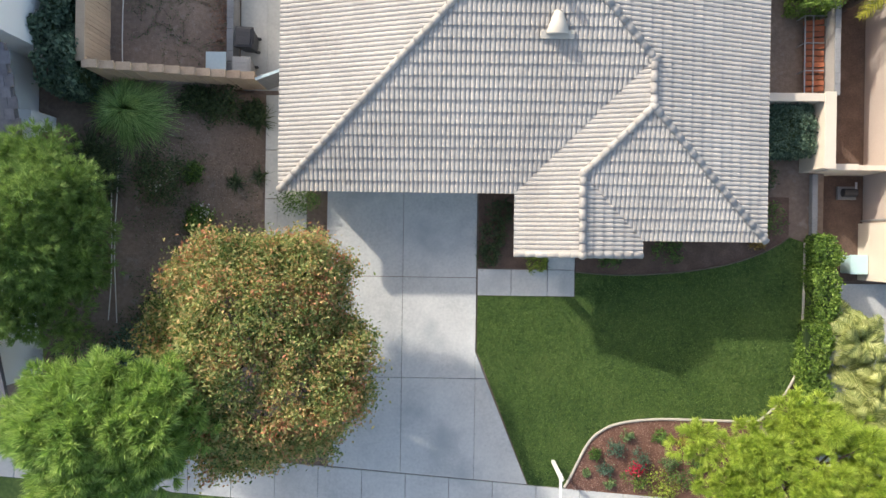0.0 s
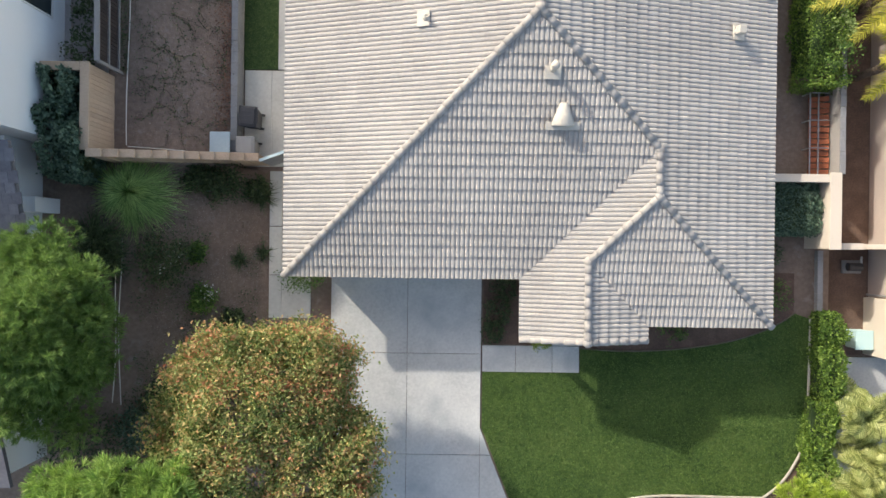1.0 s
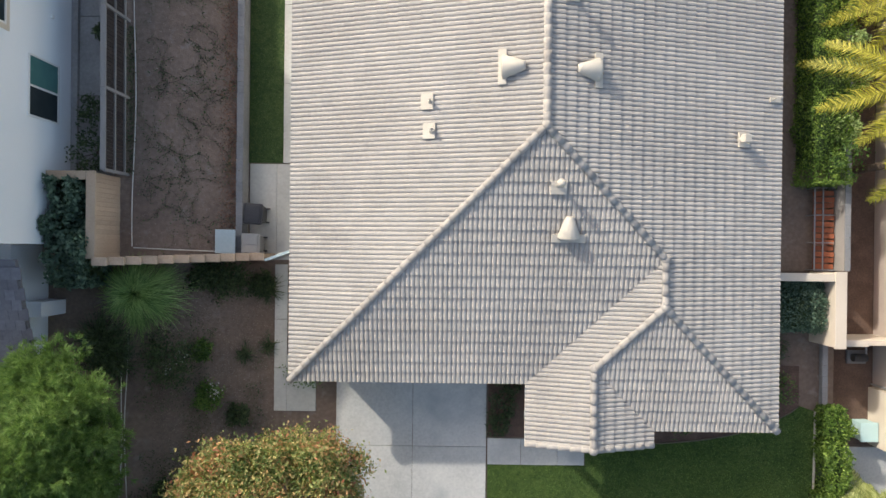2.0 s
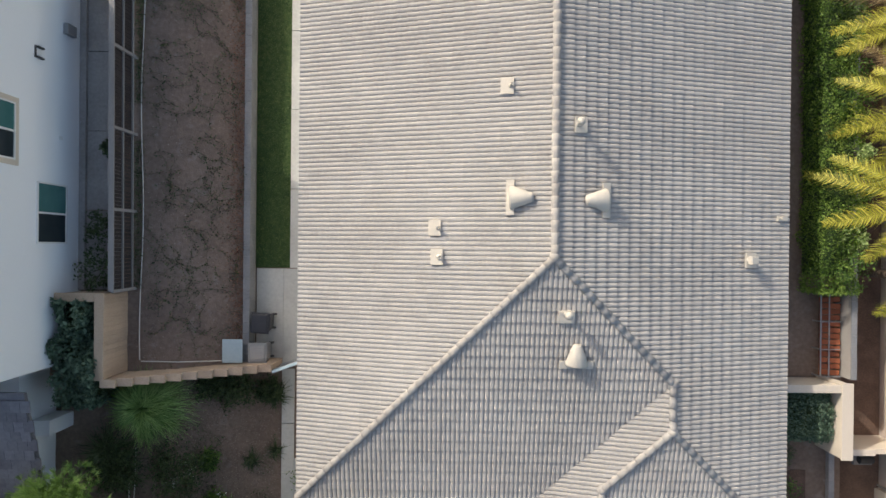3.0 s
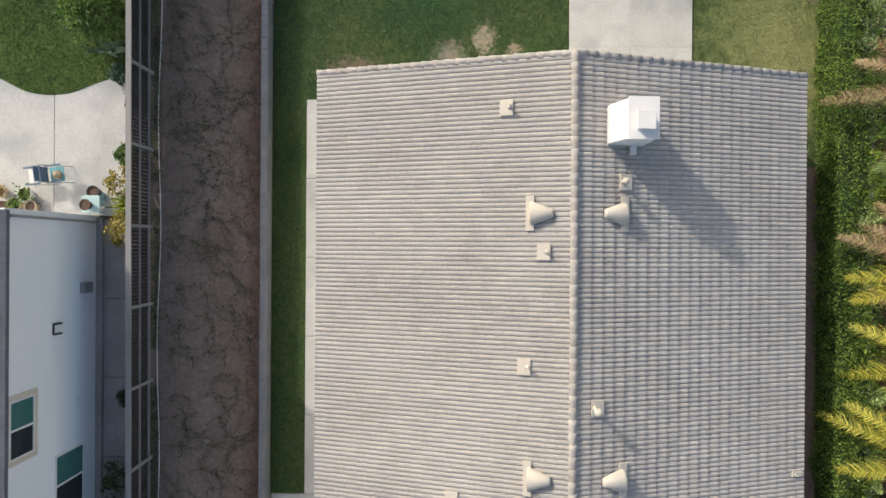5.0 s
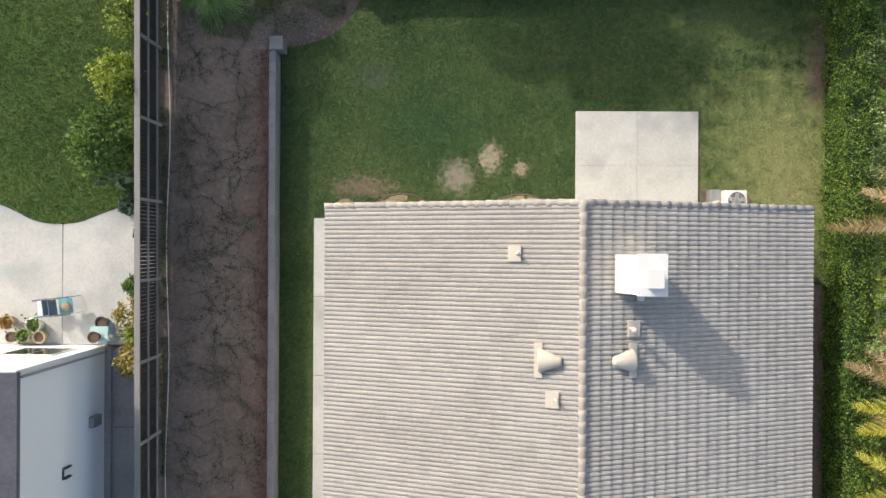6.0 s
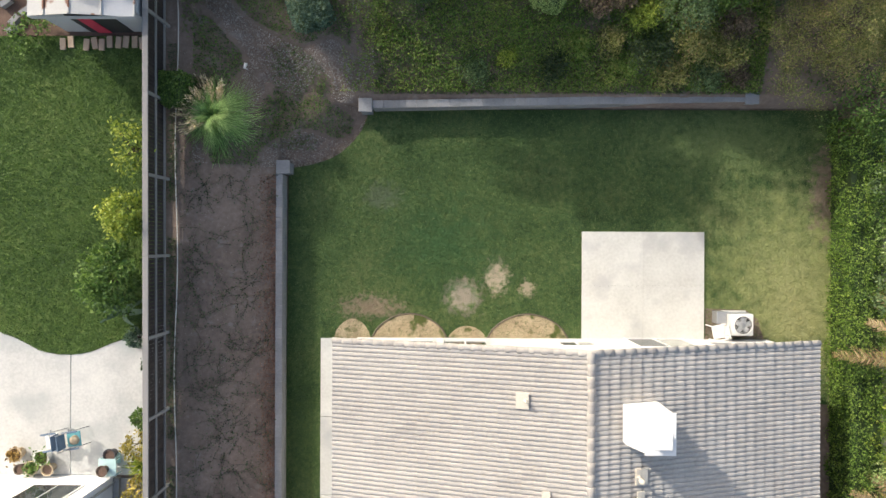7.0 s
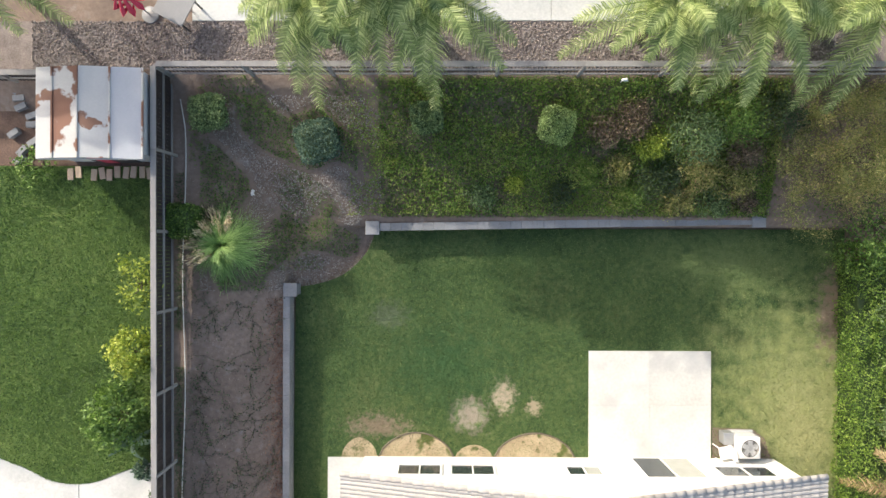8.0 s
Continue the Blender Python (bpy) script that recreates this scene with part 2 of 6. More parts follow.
M["leaf_blue"] = leafmat("grey_green_leaves", [(0.05, 0.10, 0.07), (0.10, 0.17, 0.11), (0.19, 0.28, 0.19)], 0.8)
M["leaf_green"] = leafmat("green_leaves", [(0.04, 0.095, 0.018), (0.101, 0.193, 0.037), (0.202, 0.313, 0.064)], 0.8)
M["leaf_lime"] = leafmat("lime_leaves", [(0.106, 0.176, 0.021), (0.264, 0.352, 0.044), (0.493, 0.528, 0.106)], 0.9)
M["leaf_mixed"] = leafmat("mixed_groundcover_leaves", [(0.104, 0.202, 0.039), (0.176, 0.293, 0.058), (0.26, 0.351, 0.078), (0.39, 0.377, 0.117)], 0.7, contrast=0.36, sheen=0.4)
M["leaf_loose"] = leafmat("olive_leaves", [(0.13, 0.169, 0.052), (0.247, 0.273, 0.078), (0.377, 0.364, 0.13), (0.429, 0.325, 0.156)], 0.6, contrast=0.34, sheen=0.4)
M["palm"] = leafmat("palm_leaf", [(0.15, 0.23, 0.075), (0.33, 0.42, 0.15), (0.60, 0.65, 0.31)], 0.8, sheen=0.45)
M["palm_yellow"] = leafmat("yellow_palm_leaf", [(0.192, 0.208, 0.024), (0.48, 0.448, 0.048), (0.672, 0.608, 0.112)], 0.8)
M["rust_leaf"] = leafmat("rust_brown_leaves", [(0.12, 0.055, 0.035), (0.24, 0.115, 0.07), (0.36, 0.20, 0.13)], 1)
M["brown_shrub"] = leafmat("dry_shrub_leaves", [(0.10, 0.075, 0.05), (0.20, 0.155, 0.10), (0.34, 0.25, 0.17)], 0.9)
M["pale_litter"] = leafmat("pale_litter", [(0.24, 0.21, 0.18), (0.36, 0.32, 0.28), (0.48, 0.44, 0.39)], 1.0, sheen=0.1)
M["croton"] = leafmat("croton_leaves", [(0.14, 0.13, 0.03), (0.34, 0.29, 0.06), (0.55, 0.45, 0.12)], 1.2)
M["palm_pale"] = leafmat("pale_palm_leaf", [(0.17, 0.22, 0.06), (0.36, 0.41, 0.13), (0.58, 0.58, 0.26)], 0.8, sheen=0.4)
M["palm_dry"] = leafmat("dry_palm_leaf", [(0.20, 0.13, 0.06), (0.36, 0.25, 0.12), (0.46, 0.36, 0.2)], 0.8)
M["blade"] = leafmat("grass_blades", [(0.036, 0.085, 0.018), (0.09, 0.178, 0.036), (0.19, 0.29, 0.075)], 0.6, contrast=0.24, leaf=0.7)
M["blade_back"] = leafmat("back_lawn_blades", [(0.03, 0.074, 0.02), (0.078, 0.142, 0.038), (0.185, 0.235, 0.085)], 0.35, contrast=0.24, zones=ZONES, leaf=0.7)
M["blade_bank"] = leafmat("bank_grass_blades", [(0.065, 0.13, 0.028), (0.12, 0.20, 0.045), (0.19, 0.27, 0.075)], 0.6, sheen=0.4)
M["pampas"] = leafmat("pampas_blades", [(0.12, 0.24, 0.07), (0.27, 0.43, 0.13), (0.48, 0.65, 0.24)], 1.0)
M["plume"] = leafmat("dry_plumes", [(0.414, 0.331, 0.193), (0.635, 0.524, 0.331), (0.8, 0.69, 0.469)], 1.0)
M["petal_red"] = leafmat("red_petals", [(0.35, 0.01, 0.03), (0.55, 0.03, 0.08)], 2)
M["petal_white"] = leafmat("white_petals", [(0.6, 0.6, 0.55), (0.75, 0.75, 0.7)], 2)
M["brown_leaf"] = leafmat("brown_leaves", [(0.16, 0.096, 0.032), (0.352, 0.224, 0.064), (0.48, 0.32, 0.096)], 1)


# ---------------------------------------------------------------- mesh helpers
def part(name, bm, material, parent=None, label="", smooth=False):
    me = bpy.data.meshes.new(name)
    bm.normal_update()
    bm.to_mesh(me)
    bm.free()
    return hang(name, me, material, parent, label, smooth)


def hang(name, me, material, parent=None, label="", smooth=False):
    if material and not me.materials:
        me.materials.append(material)
    if smooth:
        me.polygons.foreach_set("use_smooth", [True] * len(me.polygons))
    ob = new(name, me)
    if parent:
        ob.parent = parent
    if label:
        tagged(ob, label)
    return ob


def raw(name, verts, faces, material, parent=None, label="", smooth=False):
    me = bpy.data.meshes.new(name)
    me.from_pydata(verts, [], faces)
    me.update()
    return hang(name, me, material, parent, label, smooth)


def thing(name, label, category, at=(0, 0, 0), group="", kind=""):
    ob = new(name)
    ob.location = at
    ob.empty_display_size = 0.2
    return tagged(ob, label, category, group, kind)


def box(bm, x0, x1, y0, y1, z0, z1, bevel=0.0, m=None):
    r = bmesh.ops.create_cube(bm, size=1)
    vs = r["verts"]
    for v in vs:
        v.co = Vector((x0 + (v.co.x + 0.5) * (x1 - x0), y0 + (v.co.y + 0.5) * (y1 - y0), z0 + (v.co.z + 0.5) * (z1 - z0)))
    if m:
        bmesh.ops.transform(bm, matrix=m, verts=vs)
    if bevel:
        es = list({e for v in vs for e in v.link_edges})
        bmesh.ops.bevel(bm, geom=es, offset=bevel, segments=2, affect="EDGES", profile=0.5)
    return bm


def boxed(x0, x1, y0, y1, z0, z1, bevel=0.0, m=None):
    return box(bmesh.new(), x0, x1, y0, y1, z0, z1, bevel, m)


def tube(bm, a, b, r0, r1=None, n=10):
    a, b = Vector(a), Vector(b)
    d = b - a
    m = Matrix.Translation((a + b) / 2) @ d.to_track_quat("Z", "Y").to_matrix().to_4x4()
    bmesh.ops.create_cone(bm, cap_ends=True, segments=n, radius1=r0, radius2=r0 if r1 is None else r1, depth=d.length, matrix=m)
    return bm


def lathe(bm, profile, at=(0, 0, 0), n=20, m=None, closed=True):
    """Turn (radius, height) pairs round z."""
    rings = []
    for r, z in profile:
        ring = []
        for i in range(n):
            a = 2 * math.pi * i / n
            co = Vector((r * math.cos(a), r * math.sin(a), z))
            co = (m @ co) if m else co
            ring.append(bm.verts.new(co + Vector(at)))
        rings.append(ring)
    for p, q in zip(rings, rings[1:]):
        for i in range(n):
            bm.faces.new((p[i], p[(i + 1) % n], q[(i + 1) % n], q[i]))
    if closed:
        bm.faces.new(rings[-1])
        bm.faces.new(rings[0][::-1])
    return bm


def slab(bm, pts, z0, z1, bevel=0.0):
    """A plate with the outline pts, counterclockwise from above."""
    lo = [bm.verts.new((x, y, z0)) for x, y in pts]
    hi = [bm.verts.new((x, y, z1)) for x, y in pts]
    top = bm.faces.new(hi)
    bm.faces.new(lo[::-1])
    n = len(pts)
    for i in range(n):
        bm.faces.new((lo[i], lo[(i + 1) % n], hi[(i + 1) % n], hi[i]))
    if bevel:
        bmesh.ops.bevel(bm, geom=list(top.edges), offset=bevel, segments=1, affect="EDGES")
    return bm


def sweep(bm, pts, r, n=6, lift=0.0, flat=1.0):
    """A rod along points."""
    pts = [Vector(p) for p in pts]
    rings = []
    for i, p in enumerate(pts):
        d = (pts[min(i + 1, len(pts) - 1)] - pts[max(i - 1, 0)]).normalized()
        side = d.cross(Vector((0, 0, 1)))
        side = side.normalized() if side.length > 1e-4 else Vector((1, 0, 0))
        up = side.cross(d)
        rad = r[i] if isinstance(r, (list, tuple)) else r
        rings.append([bm.verts.new(p + Vector((0, 0, lift)) + side * rad * math.cos(2 * math.pi * k / n) + up * rad * flat * math.sin(2 * math.pi * k / n)) for k in range(n)])
    for p, q in zip(rings, rings[1:]):
        for i in range(n):
            bm.faces.new((p[i], p[(i + 1) % n], q[(i + 1) % n], q[i]))
    bm.faces.new(rings[0][::-1])
    bm.faces.new(rings[-1])
    return bm


def spline(pts, step=8):
    """A smooth curve through points."""
    out = []
    P = [pts[0], *pts, pts[-1]]
    for i in range(1, len(P) - 2):
        a, b, c, d = [np.array(P[k], float) for k in (i - 1, i, i + 1, i + 2)]
        for k in range(step):
            t = k / step
            out.append(tuple(0.5 * (2 * b + (c - a) * t + (2 * a - 5 * b + 4 * c - d) * t * t + (3 * b - a - 3 * c + d) * t ** 3)))
    out.append(tuple(pts[-1]))
    return out


RNG = np.random.default_rng(7)


def rand_dirs(n, up=0.0):
    d = RNG.normal(size=(n, 3))
    d[:, 2] += up
    return d / np.linalg.norm(d, axis=1)[:, None]


def leaves(name, pos, size, material, parent=None, width=0.5, up=0.6, label="", axis=None, vary=0.4, blade=False):
    """Small folded leaves at pos, each a piece of its own."""
    n = len(pos)
    a = rand_dirs(n, 0.2) if axis is None else axis
    nrm = rand_dirs(n, up * 2)
    s = np.cross(a, nrm)
    s /= np.linalg.norm(s, axis=1)[:, None] + 1e-9
    nn = np.cross(s, a)
    L = (size * (1 - vary + 2 * vary * RNG.random(n)))[:, None]
    W = L * width * 0.5
    v = np.empty((n, 4, 3))
    v[:, 0] = pos - a * L * 0.5
    v[:, 1] = pos + s * W + nn * W * 0.3
    v[:, 2] = pos + a * L * 0.5
    v[:, 3] = pos - s * W + nn * W * 0.3
    if blade:
        return raw(name, (v[:, [1, 2, 3]] - a[:, None] * L[:, None] * 0.35).reshape(-1, 3).tolist(), np.arange(n * 3).reshape(n, 3).tolist(), material, parent, label)
    f = np.arange(n * 4).reshape(n, 4)
    faces = np.concatenate([f[:, [0, 1, 2]], f[:, [0, 2, 3]]])
    return raw(name, v.reshape(-1, 3).tolist(), faces.tolist(), material, parent, label)


def clumps(center, radii, n_clumps, per, spread, lump=0.18, low=-0.35, fill=0.7):
    """Points in clumps over an uneven crown."""
    d = rand_dirs(n_clumps * 3, 0.25)
    d = d[d[:, 2] > low][:n_clumps]
    k = np.array([noise.noise(Vector(x * 1.7) + Vector(center)) for x in d])
    rad = (1 + lump * 2.2 * k) * (fill + (1 - fill) * RNG.random(len(d)) ** 0.5)
    c = np.array(center) + d * rad[:, None] * np.array(radii)
    pts = np.repeat(c, per, axis=0) + RNG.normal(size=(len(c) * per, 3)) * spread * np.array([1, 1, 0.7])
    return pts, c


# ---------------------------------------------------------------- ground
def lerp(x, xs, ys):
    return float(np.interp(x, xs, ys))


def ground_z(x, y):
    """The lie of the land: a level lot, a bank and terrace on the west, a bank behind, a lower lot on the east."""
    west = lerp(x, [-10.9, -10.2, -8.9, -6.92, -6.88], [1.98, 1.88, 1.70, 0.74, 0.0])
    if y < 4.3:
        west = lerp(x, [-10.6, -9.5, -5.9], [1.62, 1.45, 0.0]) * lerp(y, [-9.0, -4.0], [0.0, 1.0])
    back = lerp(y, [31.22, 31.26, 36.3], [0.0, 0.74, 2.5])
    z = max(west, back if x < 14.5 else 0.0)
    if y > 27.5 and -7 < x < -3.4:
        cut = (x + 6.9) / 3.1 + (31.2 - y) / 2.3
        z = max(z, 0.75 * min(1.0, max(0.0, (1.08 - cut) * 2.0)))
    if x > 14.95 and y < 31:
        z = lerp(x, [14.95, 15.0], [0.0, -0.8])
    return z


def axis_lines(lo, hi, step, extra, far):
    a = list(np.arange(lo, hi + 1e-6, step)) + extra
    a += [lo - d for d in far] + [hi + d for d in far]
    return sorted(set(round(float(v), 3) for v in a))


FAR = [3, 8, 20, 60, 200, 900]
gx = axis_lines(-19, 22, 0.4, [-6.92, -6.88, -10.9, 14.95, 15.0], FAR)
gy = axis_lines(-16, 46, 0.4, [4.28, 4.3, 31.22, 31.26], FAR)
gv, gf = [], []
for yy in gy:
    for xx in gx:
        wob = 0.03 * noise.noise(Vector((xx * 1.3, yy * 1.3, 0.5))) if (xx < -7 or yy > 31.5) else 0
        gv.append((xx, yy, ground_z(xx, yy) + wob - 0.03))
nx = len(gx)
for j in range(len(gy) - 1):
    for i in range(nx - 1):
        gf.append((j * nx + i, j * nx + i + 1, (j + 1) * nx + i + 1, (j + 1) * nx + i))
ground = raw("ground", gv, gf, M["soil"], smooth=True)
tagged(ground, "bare brown garden soil rising to banks and terraces", "ground", kind="structure")


def cover(name, outline, z, material, label, category, kind="structure", thick=0.06):
    return tagged(part(name, slab(bmesh.new(), outline, z - thick, z), material), label, category, kind=kind)


# front lawn with its curved border beds
BED_FRONT = spline([(5.80, -2.17), (7.6, -2.25), (9.61, -2.12), (11.2, -1.86), (12.31, -1.52), (13.2, -1.1), (13.66, -0.77)])
CURB_EAST = spline([(14.25, -0.97), (14.24, -2.5), (14.19, -4.11), (14.05, -5.57), (13.7, -6.4), (13.2, -7.1), (12.6, -7.6)])
BED_SOUTH = spline([(5.5, -10.15), (5.7, -9.8), (6.35, -8.52), (6.9, -8.0), (7.6, -7.73), (8.8, -7.58), (10.32, -7.58), (11.5, -7.6), (12.6, -7.6)])
side_y = lambda x: -9.76 - 0.076 * x
lawn_out = [(2.20, -3.10), (2.20, -5.17), (4.16, side_y(4.16))] + [(5.5, side_y(5.5))] + [(x, y) for x, y in BED_SOUTH[8:]]
lawn_out += [(x, y) for x, y in CURB_EAST[::-1][1:]] + [(x, y) for x, y in BED_FRONT[::-1]] + [(5.80, -3.10)]
cover("lawn_front", lawn_out, 0.03, M["lawn"], "mown green front lawn with faint stripes", "lawn")
cover("planting_bed_front", [(2.2, 0.7), (2.2, -2.05), (4.75, -2.05), (4.75, -0.4), (5.8, -0.4), (5.8, -2.1)] + [(x, y) for x, y in BED_FRONT[1:]] + [(13.66, 0.7)], 0.015, M["mulch"], "dark mulch bed along the front wall", "planting bed")
cover("planting_bed_south", [(x, y) for x, y in BED_SOUTH] + [(12.6, -10.7), (5.5, -10.25)][0:2], 0.035, M["red_mulch"], "reddish mulch bed with low shrubs and flowers", "planting bed")
cover("ivy_bed_east", [(x, y) for x, y in CURB_EAST[::-1]] + [(14.9, -0.97), (14.9, -7.6)][0:2], 0.01, M["mulch"], "dark soil strip under the ivy hedge", "planting bed")
for nm, crv, r, mt, lb in (("edging_front", BED_FRONT, 0.03, M["edging_dark"], "thin weathered concrete edging between bed and lawn"), ("edging_east", CURB_EAST, 0.05, M["edging"], "pale curved concrete edging beside the hedge"), ("edging_south", BED_SOUTH, 0.05, M["edging"], "pale curved concrete edging round the mulch bed")):
    tagged(part(nm, sweep(bmesh.new(), [(x, y, 0.05) for x, y in crv], r, 6), mt), lb, "edging", kind="structure")

# back lawn with bare dry patches by the wall
back_out = [(-5.5, 22.5), (11.0, 22.5), (11.0, 20.9), (12.3, 20.4), (13.62, 20.2), (13.68, 31.15), (-3.7, 31.15)] + [tuple(p) for p in spline([(-3.7, 31.1), (-4.1, 30.2), (-4.9, 29.45), (-5.8, 29.1), (-6.7, 28.95)])] + [(-6.75, 22.5)]
cover("lawn_back", back_out, 0.05, M["lawn_back"], "patchy green back lawn with bare spots", "lawn")
# darker back-lawn grass here, to put the strip's shade into its colour
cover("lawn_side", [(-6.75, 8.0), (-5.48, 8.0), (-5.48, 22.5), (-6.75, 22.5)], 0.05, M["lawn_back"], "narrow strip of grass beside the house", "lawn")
cover("side_yard", [(11.0, 4.2), (14.4, 4.2), (14.4, 22.5), (11.0, 22.5)], 0.02, M["soil"], "shaded bare soil along the side of the house", "ground")
for cx0, cx1, h in ((-5.0, -3.6, 0.75), (-3.6, -0.75, 0.95), (0.7, 3.75, 0.95), (-0.75, 0.7, 0.5)):
    arc = [(cx0 + (cx1 - cx0) * k / 14, 22.6 + h * math.sin(math.pi * k / 14) ** 0.6) for k in range(15)]
    cover("dry_bed", arc[::-1], 0.062, M["dry"], "half-round dry dirt bed against the back wall", "planting bed")
    if h > 0.9:
        tagged(part("edging_dry_bed", sweep(bmesh.new(), [(x, y, 0.07) for x, y in arc], 0.03, 6), M["edging_dark"]), "dark bent edging round a dry bed", "edging", kind="structure")
cover("ac_bed", [(8.8, 22.6), (11.0, 22.6), (10.75, 23.4), (10.3, 23.75), (8.8, 23.8)], 0.058, M["soil"], "bare soil round the air conditioner", "ground")


# ---------------------------------------------------------------- paving
def paving(name, panels, z, material, label, category, gap=0.008, thick=0.12):
    """Concrete panels with open joints over a dark bed."""
    base = thing(name, label, category, kind="structure")
    for pts in panels:
        c = np.mean(np.array(pts), axis=0)
        q = []
        for p in pts:
            d = np.array(p) - c
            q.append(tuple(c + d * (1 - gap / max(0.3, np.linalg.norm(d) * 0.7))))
        part("panel", slab(bmesh.new(), q, z - thick, z, 0.006 if gap > 0.004 else 0.001), material, base)
    return base


drive = []
rows_y = [1.0, -2.43, -6.17]
for (xa, xb) in ((-3.43, -0.59), (-0.59, 2.14)):
    for ya, yb in zip(rows_y, rows_y[1:]):
        drive.append([(xa, yb), (xb, yb), (xb, ya), (xa, ya)])
    drive.append([(xa + (0.15 if xa < -1 else 0), side_y(xa)), (xb, side_y(xb)), (xb, -6.17), (xa, -6.17)])
drive.append([(2.14, -6.17), (2.52, -6.17), (2.14, -5.17)])
drive.append([(2.14, side_y(2.14)), (4.12, side_y(4.12)), (2.52, -6.17), (2.14, -6.17)])
paving("driveway", drive, 0.045, M["concrete"], "pale grey concrete driveway with stains and joints", "driveway")
paving("walkway", [[(2.18, -3.08), (3.42, -3.08), (3.42, -2.10), (2.18, -2.10)], [(3.42, -3.08), (4.77, -3.08), (4.77, -2.10), (3.42, -2.10)], [(4.77, -3.08), (5.77, -3.08), (5.77, -2.10), (4.77, -2.10)], [(4.77, -2.10), (5.77, -2.10), (5.77, 0.9), (4.77, 0.9)]], 0.055, M["concrete"], "light concrete front walk of square panels", "walkway")
sw = []
for k in range(20):
    xa, xb = -16.6 + 1.62 * k, -16.6 + 1.62 * (k + 1)
    sw.append([(xa, side_y(xa) - 1.5), (xb, side_y(xb) - 1.5), (xb, side_y(xb) - 0.02), (xa, side_y(xa) - 0.02)])
paving("pavement", sw, 0.045, M["concrete"], "light concrete pavement in square panels along the street", "pavement")
cover("verge", [(-16.6, -13.5), (16, -13.5), (16, side_y(16) - 1.52), (-16.6, side_y(-16.6) - 1.52)], 0.03, M["lawn"], "green grass verge beyond the pavement", "lawn")
paving("side_path", [[(-5.75, y0), (-5.28, y0), (-5.28, y1), (-5.75, y1)] for y0, y1 in ((-1.2, 0.4), (0.4, 2.2), (2.2, 4.25))] + [[(-5.28, -1.2), (-4.2, -1.2), (-4.2, 0.9), (-5.28, 0.9)], [(-6.72, 4.4), (-5.72, 4.4), (-5.72, 7.97), (-6.72, 7.97)], [(-5.72, 4.4), (-4.0, 4.4), (-4.0, 7.97), (-5.72, 7.97)]], 0.04, M["concrete_warm"], "narrow weathered concrete path at the side gate", "path")
paving("side_strip", [[(-5.48, y0), (-4.0, y0), (-4.0, y0 + 2.93), (-5.48, y0 + 2.93)] for y0 in (7.98, 10.91, 13.84, 16.77, 19.7)], 0.09, M["concrete_warm"], "pale concrete strip along the side wall", "path")
paving("patio", [[(4.22, 24.62), (6.48, 24.62), (6.48, 26.63), (4.22, 26.63)], [(6.48, 24.62), (8.74, 24.62), (8.74, 26.63), (6.48, 26.63)], [(4.22, 22.6), (6.48, 22.6), (6.48, 24.62), (4.22, 24.62)], [(6.48, 22.6), (8.74, 22.6), (8.74, 24.62), (6.48, 24.62)]], 0.12, M["concrete_warm"], "square bright concrete patio slab with hairline joints", "patio", gap=0.0025)

# ---------------------------------------------------------------- the house
Z0, S = 2.60, 0.293
BARREL, COURSE, NOSE = 0.149, 0.358, 0.047
EX0, EX1, EY0, EY1 = -4.55, 11.52, 0.50, 22.90
RX = (EX0 + EX1) / 2
HALF = RX - EX0
APEX_Y = EY0 + HALF
house = thing("house", "single-storey white stucco house under a pale grey barrel tile roof", "house", (3.4, 11.5, 0))
house.location = (0, 0, 0)

bw = bmesh.new()
outer = [(-4.1, 0.95), (3.65, 0.95), (3.65, 0.9), (3.7, 0.9), (3.7, -0.55), (11.07, -0.55), (11.07, 22.65), (-4.1, 22.65)]
slab(bw, outer, -0.1, 2.55)
walls = part("wall", bw, M["white"], house)
bg = bmesh.new()  # back gable
tri = [(-4.1, 2.55), (11.07, 2.55), (RX, 2.55 + S * 7.6)]
f = [bg.verts.new((x, 22.65, z)) for x, z in tri]
b2 = [bg.verts.new((x, 22.45, z)) for x, z in tri]
bg.faces.new(f[::-1]), bg.faces.new(b2)
for i in range(3):
    bg.faces.new((f[i], f[(i + 1) % 3], b2[(i + 1) % 3], b2[i]))
part("gable_wall", bg, M["white"], house)
bg = bmesh.new()  # porch gable
tri = [(3.6, 2.5), (7.1, 2.5), (5.36, 2.5 + S * 1.75)]
f = [bg.verts.new((x, -1.3, z)) for x, z in tri]
b2 = [bg.verts.new((x, -1.1, z)) for x, z in tri]
bg.faces.new(f), bg.faces.new(b2[::-1])
for i in range(3):
    bg.faces.new((f[i], b2[i], b2[(i + 1) % 3], f[(i + 1) % 3]))
part("gable_wall", bg, M["white"], house)
for px in (3.65, 6.95):
    part("post", boxed(px - 0.12, px + 0.12, -1.32, -1.08, 0, 2.52, 0.01), M["white"], house)
gd = bmesh.new()
for k in range(4):
    box(gd, -3.3, 2.0, 0.9, 0.955, 0.06 + 0.53 * k, 0.06 + 0.53 * k + 0.515, 0.01)
part("garage_door", gd, M["trim"], house, "white sectional garage door")


